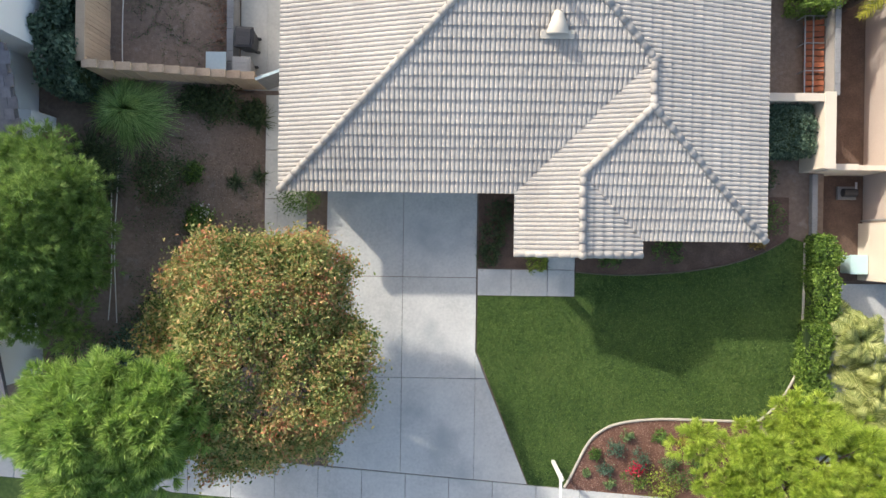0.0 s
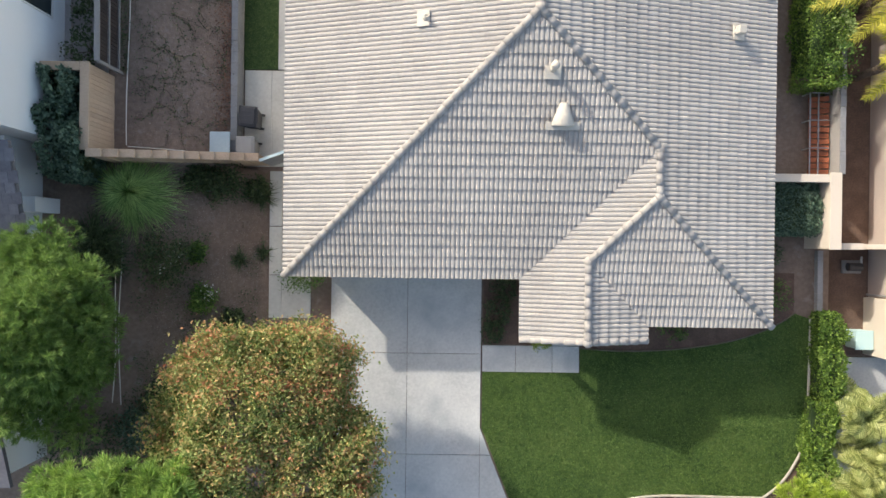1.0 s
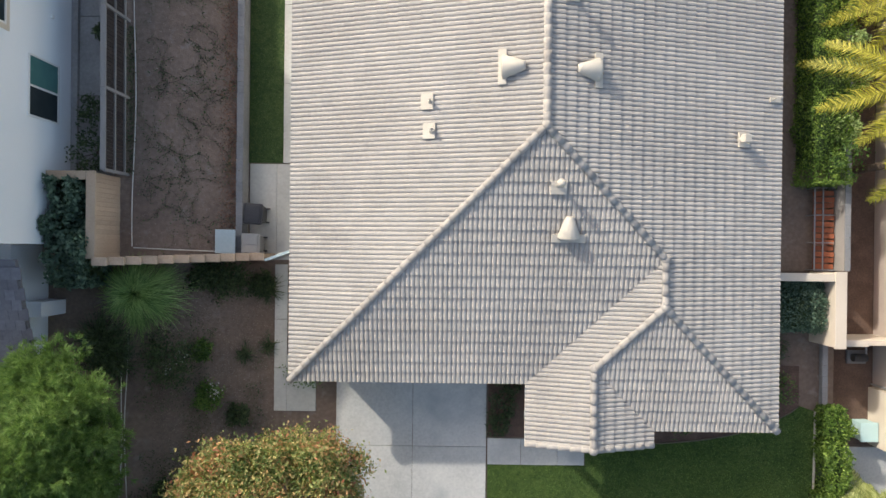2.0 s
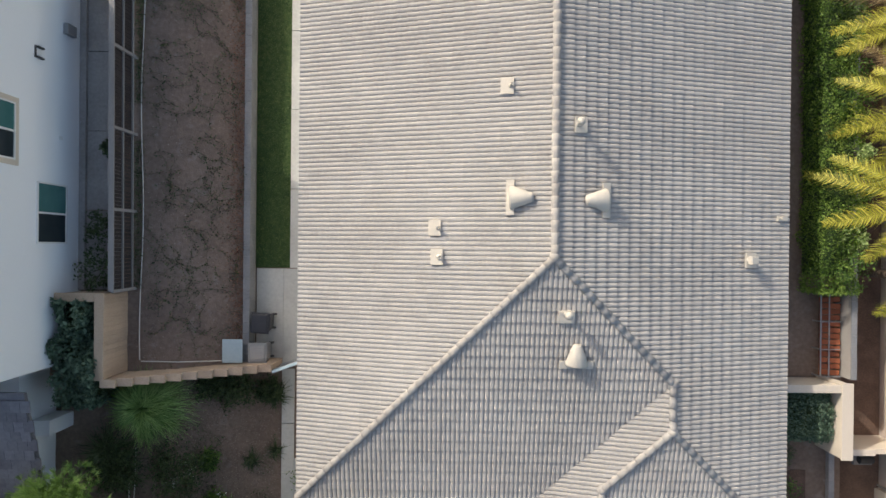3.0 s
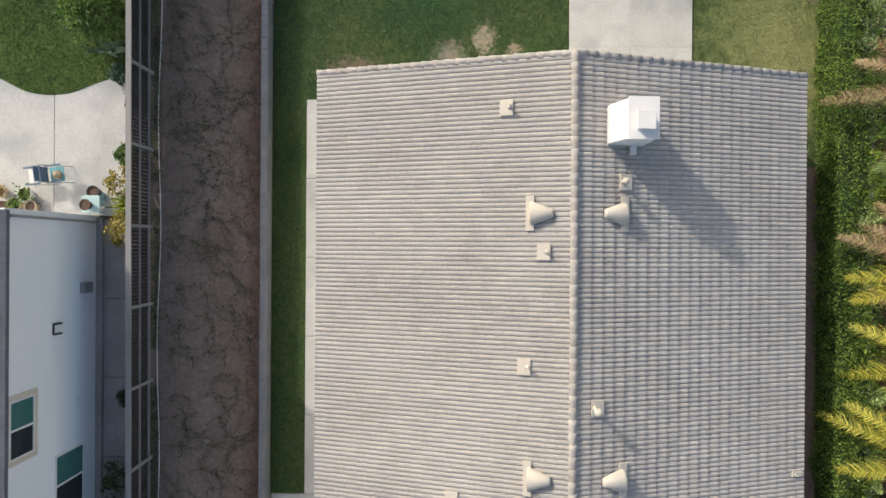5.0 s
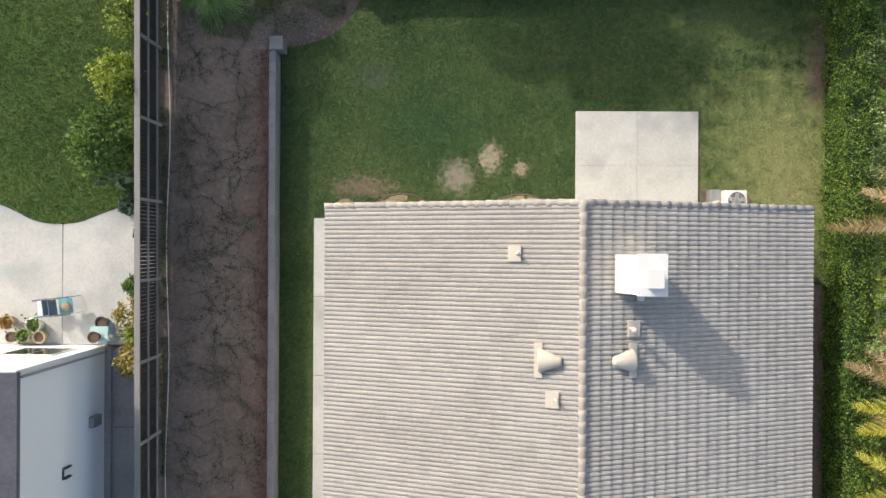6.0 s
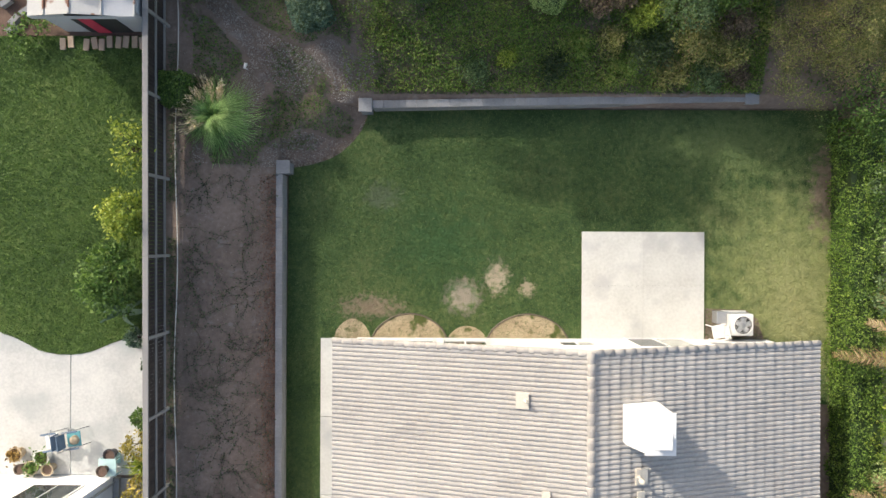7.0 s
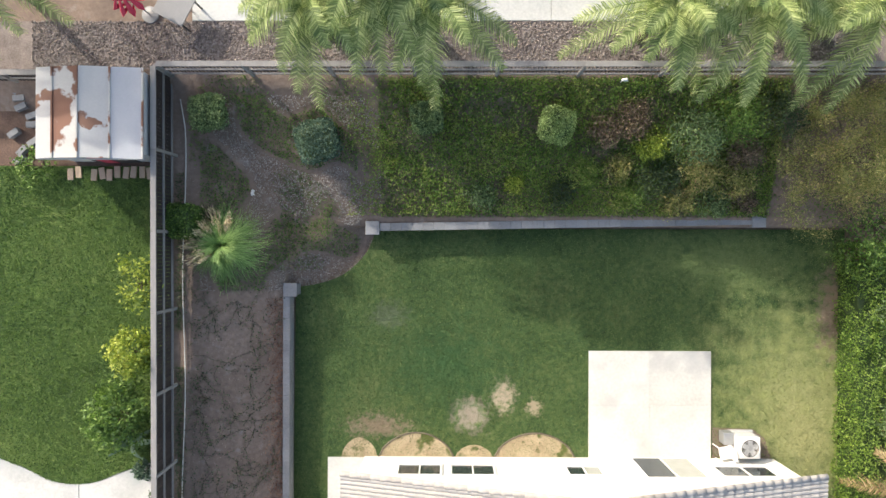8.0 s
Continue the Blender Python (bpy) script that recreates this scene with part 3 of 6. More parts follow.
def back_window(x0, x1, z0, z1, panes):
    fr = bmesh.new()
    y = 22.65
    for a, b, c, d in ((x0 - 0.06, x1 + 0.06, z1, z1 + 0.07), (x0 - 0.06, x1 + 0.06, z0 - 0.07, z0), (x0 - 0.06, x0, z0, z1), (x1, x1 + 0.06, z0, z1)):
        box(fr, a, b, y, y + 0.05, c, d)
    bmesh.ops.remove_doubles(fr, verts=fr.verts, dist=0.0005)
    for k in range(1, panes):
        xm = x0 + (x1 - x0) * k / panes
        box(fr, xm - 0.025, xm + 0.025, y, y + 0.045, z0, z1)
    w = part("window", fr, M["trim"], house, "white-framed back window")
    for k in range(panes):
        a, b = x0 + (x1 - x0) * k / panes + 0.026, x0 + (x1 - x0) * (k + 1) / panes - 0.026
        part("pane", boxed(a, b, y + 0.004, y + 0.016, z0 + 0.002, z1 - 0.002), M["pane_pale"] if k == 1 and 3 < x0 < 8 else M["glass_dark"], w)


for args in ((-2.72, -1.25, 1.05, 2.0, 2), (-0.87, 0.62, 1.05, 2.0, 2), (3.2, 4.35, 1.15, 1.95, 2), (5.8, 7.85, 0.15, 2.15, 2), (8.45, 10.3, 1.05, 2.0, 2)):
    back_window(*args)


def roof_point(plane, u, d, h):
    """plane: name, eave origin, along, inward (unit, level). d: level distance from the eave; h: height off the slope."""
    o, a, w = plane
    n = Vector((-w[0] * S, -w[1] * S, 1)).normalized()
    return Vector((o[0] + a[0] * u + w[0] * d, o[1] + a[1] * u + w[1] * d, o[2] + S * d)) + n * h


SAMPLES = [0.0, 0.08, 0.24, 0.5, 0.76, 0.92]


def profile(s):
    return 0.039 * max(0.0, math.sin(math.pi * s)) ** 0.55


def tile_field(plane, umax, lo, hi, skip=None):
    """Overlapping double-barrel tiles, cut along the hips and valleys."""
    V, F = [], []
    us = [(b + s, profile(s)) for b in (0, 1) for s in SAMPLES] + [(2, 0.0)]
    width = 2 * BARREL
    nt, nc = int(umax / width) + 1, int(8.2 / COURSE) + 1
    for j in range(nc):
        d0, d1 = j * COURSE, (j + 1) * COURSE + 0.02
        for i in range(nt):
            if skip and skip(i, j):
                continue
            um = (i + 0.5) * width
            if um > umax + width / 2 or d1 <= min(lo(um - width / 2), lo(um + width / 2)) or d0 >= max(hi(um - width / 2), hi(um + width / 2)):
                continue
            base = len(V)
            jit, skew = random.uniform(-0.004, 0.004), random.uniform(-0.006, 0.006)
            for t, h in us:
                u = min(umax, i * width + t * BARREL)
                a, b = lo(u), hi(u)
                p0 = min(max(d0 + skew * (t - 1), a), b)
                p1 = min(max(d1, a), b)
                f0 = 1 - (p0 - d0) / COURSE
                f1 = 1 - (p1 - d0) / COURSE
                V.append(roof_point(plane, u, p0, h * 0.2 - 0.012))
                V.append(roof_point(plane, u, p0, h + NOSE * f0 + jit))
                V.append(roof_point(plane, u, p1, h + NOSE * f1 + jit))
            for k in range(len(us) - 1):
                q = base + 3 * k
                F.append((q, q + 3, q + 4, q + 1))
                F.append((q + 1, q + 4, q + 5, q + 2))
    return V, F


def at(points):
    xs, ys = zip(*points)
    return lambda u: float(np.interp(u, xs, ys))


PL = {
    "west": ((EX0, EY0, Z0), (0, 1), (1, 0)),
    "front": ((EX0, EY0, Z0), (1, 0), (0, 1)),
    "east": ((EX1, -1.0, Z0), (0, 1), (-1, 0)),
    "wing_front": ((5.3, -1.0, Z0), (1, 0), (0, 1)),
    "wing_west": ((3.25, -1.5, Z0), (0, 1), (1, 0)),
    "porch_east": ((7.46, -1.5, Z0 - 0.02), (0, 1), (-1, 0)),
}
WX = 7.385  # ridge of the wing
FIELDS = {
    "west": (EY1 - EY0, at([(0, 0), (1, 0)]), at([(0, 0), (HALF, HALF), (40, HALF)])),
    "front": (WX - EX0, at([(0, 0), (3.25 - EX0, 0), (WX - EX0, WX - 3.25)]), at([(0, 0), (HALF, HALF), (WX - EX0, EX1 - WX)])),
    "east": (EY1 + 1.0, at([(0, 0), (1, 0)]), at([(0, 0), (EX1 - WX, EX1 - WX), (EY0 + 1.0 + EX1 - WX, EX1 - WX), (APEX_Y + 1.0, HALF), (50, HALF)])),
    "wing_front": (EX1 - 5.3, at([(0, 2.16), (2.16, 0), (9, 0)]), at([(0, 2.05), (WX - 5.3, EX1 - WX), (EX1 - 5.3, 0)])),
    "wing_west": (4.63 + 1.5, at([(0, 0), (2.0, 0), (6.13, WX - 3.25)]), at([(0, 2.08), (2.55, 2.08), (4.63, WX - 3.25), (6.13, WX - 3.25)])),
    "porch_east": (2.56, at([(0, 0), (0.5, 0), (2.56, 2.08)]), at([(0, 2.11), (2.56, 2.11)])),
}
# the stretch of roof whose tiles are laid one by one
NEAR = {"west": lambda i, j: 14 <= j <= 20 and 33 <= i <= 53, "east": lambda i, j: 15 <= j <= 20 and 37 <= i <= 60}
roof = None
for nm, (umax, lo, hi) in FIELDS.items():
    V, F = tile_field(PL[nm], umax, lo, hi, NEAR.get(nm))
    me_name = "roof" if roof is None else "roof_slope"
    ob = raw(me_name, V, F, M["tile"], house if roof is None else roof)
    ob["kind"] = "stuff"
    roof = roof or ob
# boards under the tiles, so that the roof is closed
bu = bmesh.new()


def deck(pts):
    vs = [bu.verts.new((x, y, z - 0.03)) for x, y, z in pts]
    lo = [bu.verts.new((x, y, z - 0.16)) for x, y, z in pts]
    bu.faces.new(vs), bu.faces.new(lo[::-1])
    n = len(pts)
    for i in range(n):
        bu.faces.new((lo[i], lo[(i + 1) % n], vs[(i + 1) % n], vs[i]))


ZR, ZW = Z0 + S * HALF, Z0 + S * (EX1 - WX)
WY = -1.0 + (EX1 - WX)
VY = EY0 + (EX1 - WX)
deck([(EX0, EY0, Z0), (RX, APEX_Y, ZR), (RX, EY1, ZR), (EX0, EY1, Z0)])
deck([(EX0, EY0, Z0), (3.25, EY0, Z0), (WX, VY, ZW), (RX, APEX_Y, ZR)])
deck([(EX1, -1, Z0), (EX1, EY1, Z0), (RX, EY1, ZR), (RX, APEX_Y, ZR), (WX, VY, ZW), (WX, WY, ZW)])
deck([(5.35, 1.1, Z0 + S * 2.1), (7.46, -1, Z0), (EX1, -1, Z0), (WX, WY, ZW)])
deck([(3.25, -1.5, Z0), (5.35, -1.5, Z0 + S * 2.1), (5.35, 1.1, Z0 + S * 2.1), (WX, WY, ZW), (WX, VY, ZW), (3.25, EY0, Z0)])
deck([(7.46, -1.5, Z0), (7.46, -1.0, Z0), (5.35, 1.1, Z0 + S * 2.1), (5.35, -1.5, Z0 + S * 2.1)])
part("deck", bu, M["trim"], roof, "painted eave boards")

# ridge and hip caps, one tapered half-round piece after another
cb = bmesh.new()
prev = None
for k in range(3):
    y = (0.0, 0.2, 0.40)[k]
    r = (0.125, 0.115, 0.105)[k]
    ring = [cb.verts.new((r * math.cos(math.pi * i / 8), y, r * 0.85 * math.sin(math.pi * i / 8) + (0.022 if k == 0 else 0.01 if k == 1 else 0))) for i in range(9)]
    if prev:
        for i in range(8):
            cb.faces.new((prev[i], ring[i], ring[i + 1], prev[i + 1]))
    else:
        cb.faces.new(ring)
    prev = ring
cap_me = bpy.data.meshes.new("ridge_tile")
cb.to_mesh(cap_me)
cb.free()
cap_me.polygons.foreach_set("use_smooth", [len(p.vertices) == 4 for p in cap_me.polygons])
cap_me.materials.append(M["cap"])


def caps(a, b, lift=0.03, size=1.0, tilt=0.0):
    a, b = Vector(a), Vector(b)
    d = b - a
    n = max(1, round(d.length / 0.36))
    q = d.to_track_quat("Y", "Z")
    for k in range(n):
        ob = new("ridge_tile", cap_me)
        ob.parent = roof
        ob.location = a + d * (k / n) + Vector((random.uniform(-0.008, 0.008), random.uniform(-0.008, 0.008), lift))
        ob.rotation_mode = "QUATERNION"
        ob.rotation_quaternion = q
        ob.scale = (size, d.length / n / 0.36, size)


caps((RX, EY1 + 0.05, ZR), (RX, APEX_Y, ZR))
caps((EX0, EY0, Z0), (RX, APEX_Y, ZR))
caps((WX, VY, ZW), (RX, APEX_Y, ZR))
caps((WX, WY, ZW), (WX, VY, ZW))
caps((EX1, -1.0, Z0), (WX, WY, ZW))
caps((5.36, 1.1, Z0 + S * 2.1), (WX, WY, ZW))
caps((5.36, -1.5, Z0 + S * 2.1), (5.36, 1.1, Z0 + S * 2.1))
for xa, za in ((EX0, Z0), (EX1, Z0)):
    caps((xa, EY1, za), (RX, EY1, ZR), 0.0, 0.9)
caps((3.25, -1.5, Z0), (5.36, -1.5, Z0 + S * 2.1), 0.0, 0.9)
caps((7.46, -1.5, Z0 - 0.02), (5.36, -1.5, Z0 + S * 2.1), 0.0, 0.9)
for p in ((RX, APEX_Y, ZR), (WX, VY, ZW), (WX, WY, ZW), (5.36, 1.1, Z0 + S * 2.1), (5.36, -1.5, Z0 + S * 2.1)):
    bm = bmesh.new()
    lathe(bm, [(0.15, -0.05), (0.16, 0.06), (0.12, 0.13), (0.03, 0.16)], p, 12)
    part("mortar_cap", bm, M["cap"], roof, smooth=True)


# ---------------------------------------------------------------- chimney and roof vents
ch = bmesh.new()
prof = [(4.50, 4.0), (5.62, 4.0), (5.62, 5.86), (4.82, 5.86), (4.50, 5.05)]
fr = [ch.verts.new((x, 20.25, z)) for x, z in prof]
bk = [ch.verts.new((x, 21.37, z)) for x, z in prof]
ch.faces.new(fr), ch.faces.new(bk[::-1])
for i in range(5):
    ch.faces.new((fr[i], bk[i], bk[(i + 1) % 5], fr[(i + 1) % 5]))
chimney = part("chimney", ch, M["white"], house, "white stucco chimney with a sloped shoulder")
part("chimney_top", boxed(4.79, 5.66, 20.21, 21.41, 5.86, 5.91, 0.01), M["white"], chimney)
part("flue_cap", boxed(5.02, 5.42, 20.5, 20.92, 5.91, 6.14, 0.015), M["trim"], chimney, "small white metal flue cap")
part("flue_cap", boxed(4.97, 5.47, 20.45, 20.97, 6.14, 6.17, 0.008), M["trim"], chimney)
part("saddle", boxed(5.22, 5.40, 19.98, 20.26, 4.25, 4.62, 0.01), M["trim"], chimney, "white saddle flashing")


def on_roof(side, x, y):
    """The pose of a thing on a slope: local y points up the slope."""
    n = {"west": (-S, 0, 1), "east": (S, 0, 1), "front": (0, -S, 1)}[side]
    up = {"west": (1, 0, S), "east": (-1, 0, S), "front": (0, 1, S)}[side]
    z = Z0 + S * {"west": x - EX0, "east": EX1 - x, "front": y - EY0}[side]
    n, up = Vector(n).normalized(), Vector(up).normalized()
    r = up.cross(n)
    m = Matrix((r, up, n)).transposed().to_4x4()
    m.translation = (x, y, z + 0.105)
    return m


def hood_mesh():
    bm = bmesh.new()
    rings = []
    for y, r, h in ((0.0, 0.42, 0.36), (0.06, 0.42, 0.38), (0.76, 0.17, 0.22), (0.82, 0.13, 0.16)):
        rings.append([bm.verts.new((r * math.cos(math.pi * i / 12), y, max(0.0, h * math.sin(math.pi * i / 12)))) for i in range(13)])
    for p, q in zip(rings, rings[1:]):
        for i in range(12):
            bm.faces.new((p[i], q[i], q[i + 1], p[i + 1]))
    bm.faces.new(rings[-1][::-1])
    inner = [bm.verts.new((v.co.x * 0.86, 0.05, v.co.z * 0.86)) for v in rings[0]]
    for i in range(12):
        bm.faces.new((rings[0][i], rings[0][i + 1], inner[i + 1], inner[i]))
    bm.faces.new(inner)
    return bm


for side, x, y in (("west", 2.05, 10.3), ("west", 2.08, 18.2), ("east", 5.22, 10.25), ("east", 5.22, 18.2), ("front", 4.32, 5.1)):
    v = part("roof_vent", hood_mesh(), M["vent"], house, "cream half-cone roof vent on a flat flashing", True)
    v.matrix_basis = on_roof(side, x, y) @ pose(0, 0.16, 0) @ Matrix.Diagonal((0.84, 0.84, 0.78, 1))
    part("flashing", boxed(-0.62, 0.62, -0.16, 0.14, -0.03, 0.03, 0.008), M["vent"], v)
    # near-black plate painted as the shade in the hood's mouth
    part("opening_shade", boxed(-0.3, 0.3, 0.045, 0.06, 0.03, 0.22), M["dark"], v)


def pipe_vent(side, x, y, h=0.34, r=0.045, kind="pipe", pw=0.24):
    bm = bmesh.new()
    tilt = {"west": pose(0, 0, 0, -16.3), "east": pose(0, 0, 0, -16.3), "front": pose(0, 0, 0, -16.3)}[side]
    lathe(bm, [(r * 1.9, 0.0), (r * 1.5, 0.05), (r, 0.08), (r, h), (r * 0.75, h), (r * 0.7, h - 0.03)], n=14, m=tilt)
    v = part("vent_pipe", bm, M["vent"] if kind != "dark" else M["iron"], house, "small vent pipe on a cream flashing", True)
    v.matrix_basis = on_roof(side, x, y)
    part("flashing", boxed(-pw, pw, -0.3, 0.1, -0.03, 0.025, 0.006), M["vent"], v)
    if kind == "elbow":
        cap = lathe(bmesh.new(), [(r * 2.0, h - 0.05), (r * 2.4, h), (r * 2.2, h + 0.14), (r * 1.2, h + 0.2)], n=14, m=tilt)
        part("vent_cap", cap, M["vent"], v, smooth=True)
    if kind == "box":
        part("vent_cap", boxed(-0.13, 0.13, -0.12, 0.14, h - 0.05, h + 0.16, 0.03), M["vent"], v)


for a in (("west", 2.18, 13.62, 0.3, 0.04), ("west", 0.05, 9.4, 0.28, 0.04), ("west", 0.12, 8.5, 0.22, 0.06), ("west", 1.62, 21.38, 0.3, 0.04), ("west", 2.72, 17.05, 0.3, 0.04), ("east", 4.15, 12.45, 0.42, 0.05, "elbow"), ("east", 5.0, 19.15, 0.3, 0.04, "elbow"), ("east", 9.98, 8.48, 0.18, 0.06, "box"), ("front", 3.93, 6.85, 0.36, 0.055, "elbow"), ("east", 11.15, 9.85, 0.2, 0.02, "pipe", 0.08)):
    pipe_vent(*a)


# ---------------------------------------------------------------- garden walls
def block_wall(name, a, b, z0, z1, thick, material, label, seg=0.4, course=0.2, posts=()):
    """A wall of blocks, each course laid piece by piece, under a row of cap stones."""
    a, b = Vector(a), Vector(b)
    d = (b - a)
    L = d.length
    ang = math.atan2(d.y, d.x)
    base = thing(name, label, "garden wall", (a.x, a.y, 0), kind="structure")
    base.rotation_euler[2] = ang
    core = part("core", boxed(0, L, -thick / 2 + 0.012, thick / 2 - 0.012, z0, z1 - 0.06), M["mortar"], base)
    n = max(1, round(L / seg))
    w = L / n
    me = bpy.data.meshes.new("cap_stone")
    bm = boxed(0.004, w - 0.004, -thick / 2 - 0.02, thick / 2 + 0.02, -0.06, 0, 0.008)
    bm.to_mesh(me), bm.free()
    mb = bpy.data.meshes.new("block")
    bm = boxed(0.005, w - 0.005, -thick / 2, thick / 2, 0.005, course - 0.005)
    bm.to_mesh(mb), bm.free()
    for k in range(n):
        o = hang("cap_stone", me, material, base)
        o.location = (k * w, random.uniform(-0.004, 0.004), z1 + random.uniform(-0.004, 0.004))
    rows = int((z1 - 0.06 - z0) / course)
    if n * rows <= 280:
        for j in range(rows):
            for k in range(n):
                o = hang("block", mb, material, base)
                o.location = (k * w, 0, z1 - 0.06 - (j + 1) * course)
    return base


wall_w = block_wall("retaining_wall", (-6.86, 28.65), (-6.86, 4.45), -0.05, 0.8, 0.2, M["block"], "low grey block retaining wall with flat caps")
wall_b = block_wall("retaining_wall", (-3.5, 31.18), (9.95, 31.44), -0.05, 0.78, 0.24, M["block"], "low grey block retaining wall behind the lawn")
for x, y, top in ((-6.72, 28.9, 0.86), (-3.75, 31.15, 0.84), (10.15, 31.45, 0.84)):
    p = thing("wall_post", "square grey block pillar at the wall's end", "pillar", (x, y, 0), group="retaining wall pillars")
    for k in range(4):
        part("block", boxed(-0.2, 0.2, -0.2, 0.2, k * 0.195, k * 0.195 + 0.188, 0.008), M["block"], p)
    part("cap", boxed(-0.25, 0.25, -0.25, 0.25, 0.78, top, 0.02), M["block"], p)

stepped = thing("stepped_wall", "tan block wall stepping down the bank with pale caps", "garden wall", kind="structure")
n = 11
for k in range(n):
    x0, x1 = -10.62 + 4.88 * k / n, -10.62 + 4.88 * (k + 1) / n
    top = 3.5 - (3.5 - 1.6) * k / (n - 1)
    yy = 4.26 + 0.20 * (k / n)
    part("panel", boxed(x0, x1 - 0.006, yy, yy + 0.2, ground_z(x1, 4.0) - 0.3, top - 0.07), M["tan_block"], stepped)
    part("cap", boxed(x0 - 0.03, x1 + 0.02, yy - 0.03, yy + 0.24, top - 0.07, top, 0.015), M["tan_block"], stepped)
tall = thing("wing_wall", "tall tan wall faced with upright boards beside the terrace", "garden wall", kind="structure")
part("core", boxed(-10.8, -10.6, 4.47, 7.2, 1.5, 3.42), M["tan_block"], tall)
for k in range(18):
    y0 = 4.49 + 0.15 * k
    part("board", boxed(-10.6, -10.565 + random.uniform(-0.006, 0.006), y0, y0 + 0.142, 1.7, 3.43), M["tan_block"], tall)
part("cap", boxed(-10.84, -10.54, 4.45, 7.24, 3.43, 3.5, 0.012), M["tan_block"], tall)
part("core", boxed(-12.13, -10.82, 7.0, 7.2, 1.6, 3.42), M["tan_block"], tall)
part("cap", boxed(-12.13, -10.85, 6.96, 7.24, 3.43, 3.495, 0.012), M["tan_block"], tall)

gate = thing("side_gate", "pale grey-blue side gate standing slightly open", "gate", (-5.70, 4.42, 0))
gate.rotation_euler[2] = radians(20)
for k in range(7):
    part("board", boxed(0.02 + k * 0.165, 0.18 + k * 0.165, -0.02, 0.02, 0.08, 1.56, 0.004), M["metal_grey"], gate)
for z in (0.3, 1.3):
    part("rail", boxed(0.0, 1.18, 0.021, 0.06, z, z + 0.09), M["metal_grey"], gate)
part("top_rail", boxed(0.0, 1.2, -0.05, 0.05, 1.565, 1.6, 0.008), M["plastic_blue"], gate)

east_wall = thing("east_wall", "cream stucco garden wall with a stepped corner", "garden wall", kind="structure")
part("wall", boxed(11.1, 14.02, 3.95, 4.13, -0.05, 1.5), M["cream"], east_wall)
part("cap", boxed(11.1, 14.0, 3.9, 4.18, 1.5, 1.57, 0.012), M["cream"], east_wall)
part("wall", boxed(14.03, 14.35, 1.62, 4.2, -0.05, 1.53), M["cream"], east_wall)
part("cap", boxed(14.0, 14.4, 1.58, 4.24, 1.53, 1.6, 0.012), M["cream"], east_wall)
part("wall", boxed(14.41, 15.5, 1.6, 1.82, -0.8, 1.1), M["cream"], east_wall)
part("wall", boxed(15.52, 16.85, 1.62, 1.8, -0.8, 0.95), M["cream"], east_wall)
block_wall("low_kerb_wall", (14.5, 1.55), (14.5, -1.2), -0.05, 0.22, 0.16, M["block"], "low grey kerb wall at the lot line")
block_wall("boundary_wall", (14.75, 4.25), (14.75, 30.5), -0.8, 1.05, 0.16, M["block"], "grey block boundary wall half hidden by the hedge")

# ---------------------------------------------------------------- fences
def picket_fence(name, a, b, za, zb, h, label, bay=2.65, gap=0.125, slat=0.028):
    a, b = Vector((a[0], a[1], za)), Vector((b[0], b[1], zb))
    L = (b - a).length
    base = thing(name, label, "fence", a)
    base.rotation_euler = (0, -math.asin((zb - za) / L), math.atan2(b.y - a.y, b.x - a.x))
    n = max(1, round(L / bay))
    me = {}
    for key, bm in (("post", boxed(-0.05, 0.05, -0.05, 0.05, -0.2, h - 0.02, 0.006)), ("slat", boxed(-slat, slat, -0.012, 0.012, 0.1, h - 0.04)), ("rail", boxed(0.05, L / n - 0.05, 0.014, 0.06, 0, 0.075))):
        me[key] = bpy.data.meshes.new(key)
        bm.to_mesh(me[key]), bm.free()
    for k in range(n + 1):
        o = hang("post", me["post"], M["wood_grey"], base)
        o.location = (L * k / n, 0.03, 0)
    for k in range(n):
        for z in (0.12, h * 0.52):
            o = hang("rail", me["rail"], M["wood_grey"], base)
            o.location = (L * k / n, 0, z)
        part("top_rail", boxed(L * k / n + 0.003, L * (k + 1) / n - 0.003, -0.09, 0.09, h - 0.03, h + 0.02, 0.006), M["wood_grey"], base)
    for k in range(int(L / gap)):
        o = hang("slat", me["slat"], M["fence_dark"], base)
        o.location = (gap * (k + 0.5), 0.0, random.uniform(-0.01, 0.01))
    return base


picket_fence("fence", (-10.42, 36.2), (-10.36, 7.3), 2.15, 1.95, 1.45, "dark slatted fence with grey top rail along the terrace", slat=0.056)
picket_fence("fence", (14.2, 36.25), (-10.3, 36.25), 2.5, 2.5, 1.15, "dark slatted back fence with grey top rail on the bank", slat=0.008)
picket_fence("fence", (-13.9, 36.05), (-19.0, 36.05), 2.1, 2.1, 1.3, "grey fence beside the shed", 1.7)

# irrigation pipe on the soil
for pts in ([(-10.12 + 0.05 * math.sin(y * 0.8), y, ground_z(-10.1, y) + 0.03) for y in np.arange(4.85, 35.5, 0.45)], [(x, 4.8 + 0.04 * (x + 10) * -1, ground_z(x, 5) + 0.03) for x in np.arange(-10.1, -7.3, 0.3)], [(-10.44 + 0.05 * math.sin(y * 1.1), y, ground_z(-10.4, y) + 0.04) for y in np.arange(-4.1, 2.2, 0.4)], [(-10.6 + 0.02 * y * math.sin(y), y, ground_z(-10.6, y) + 0.04) for y in np.arange(-4.0, 1.0, 0.5)]):
    tagged(part("garden_pipe", sweep(bmesh.new(), pts, 0.02, 6), M["pipe"]), "thin white irrigation pipe lying on the soil", "pipe")


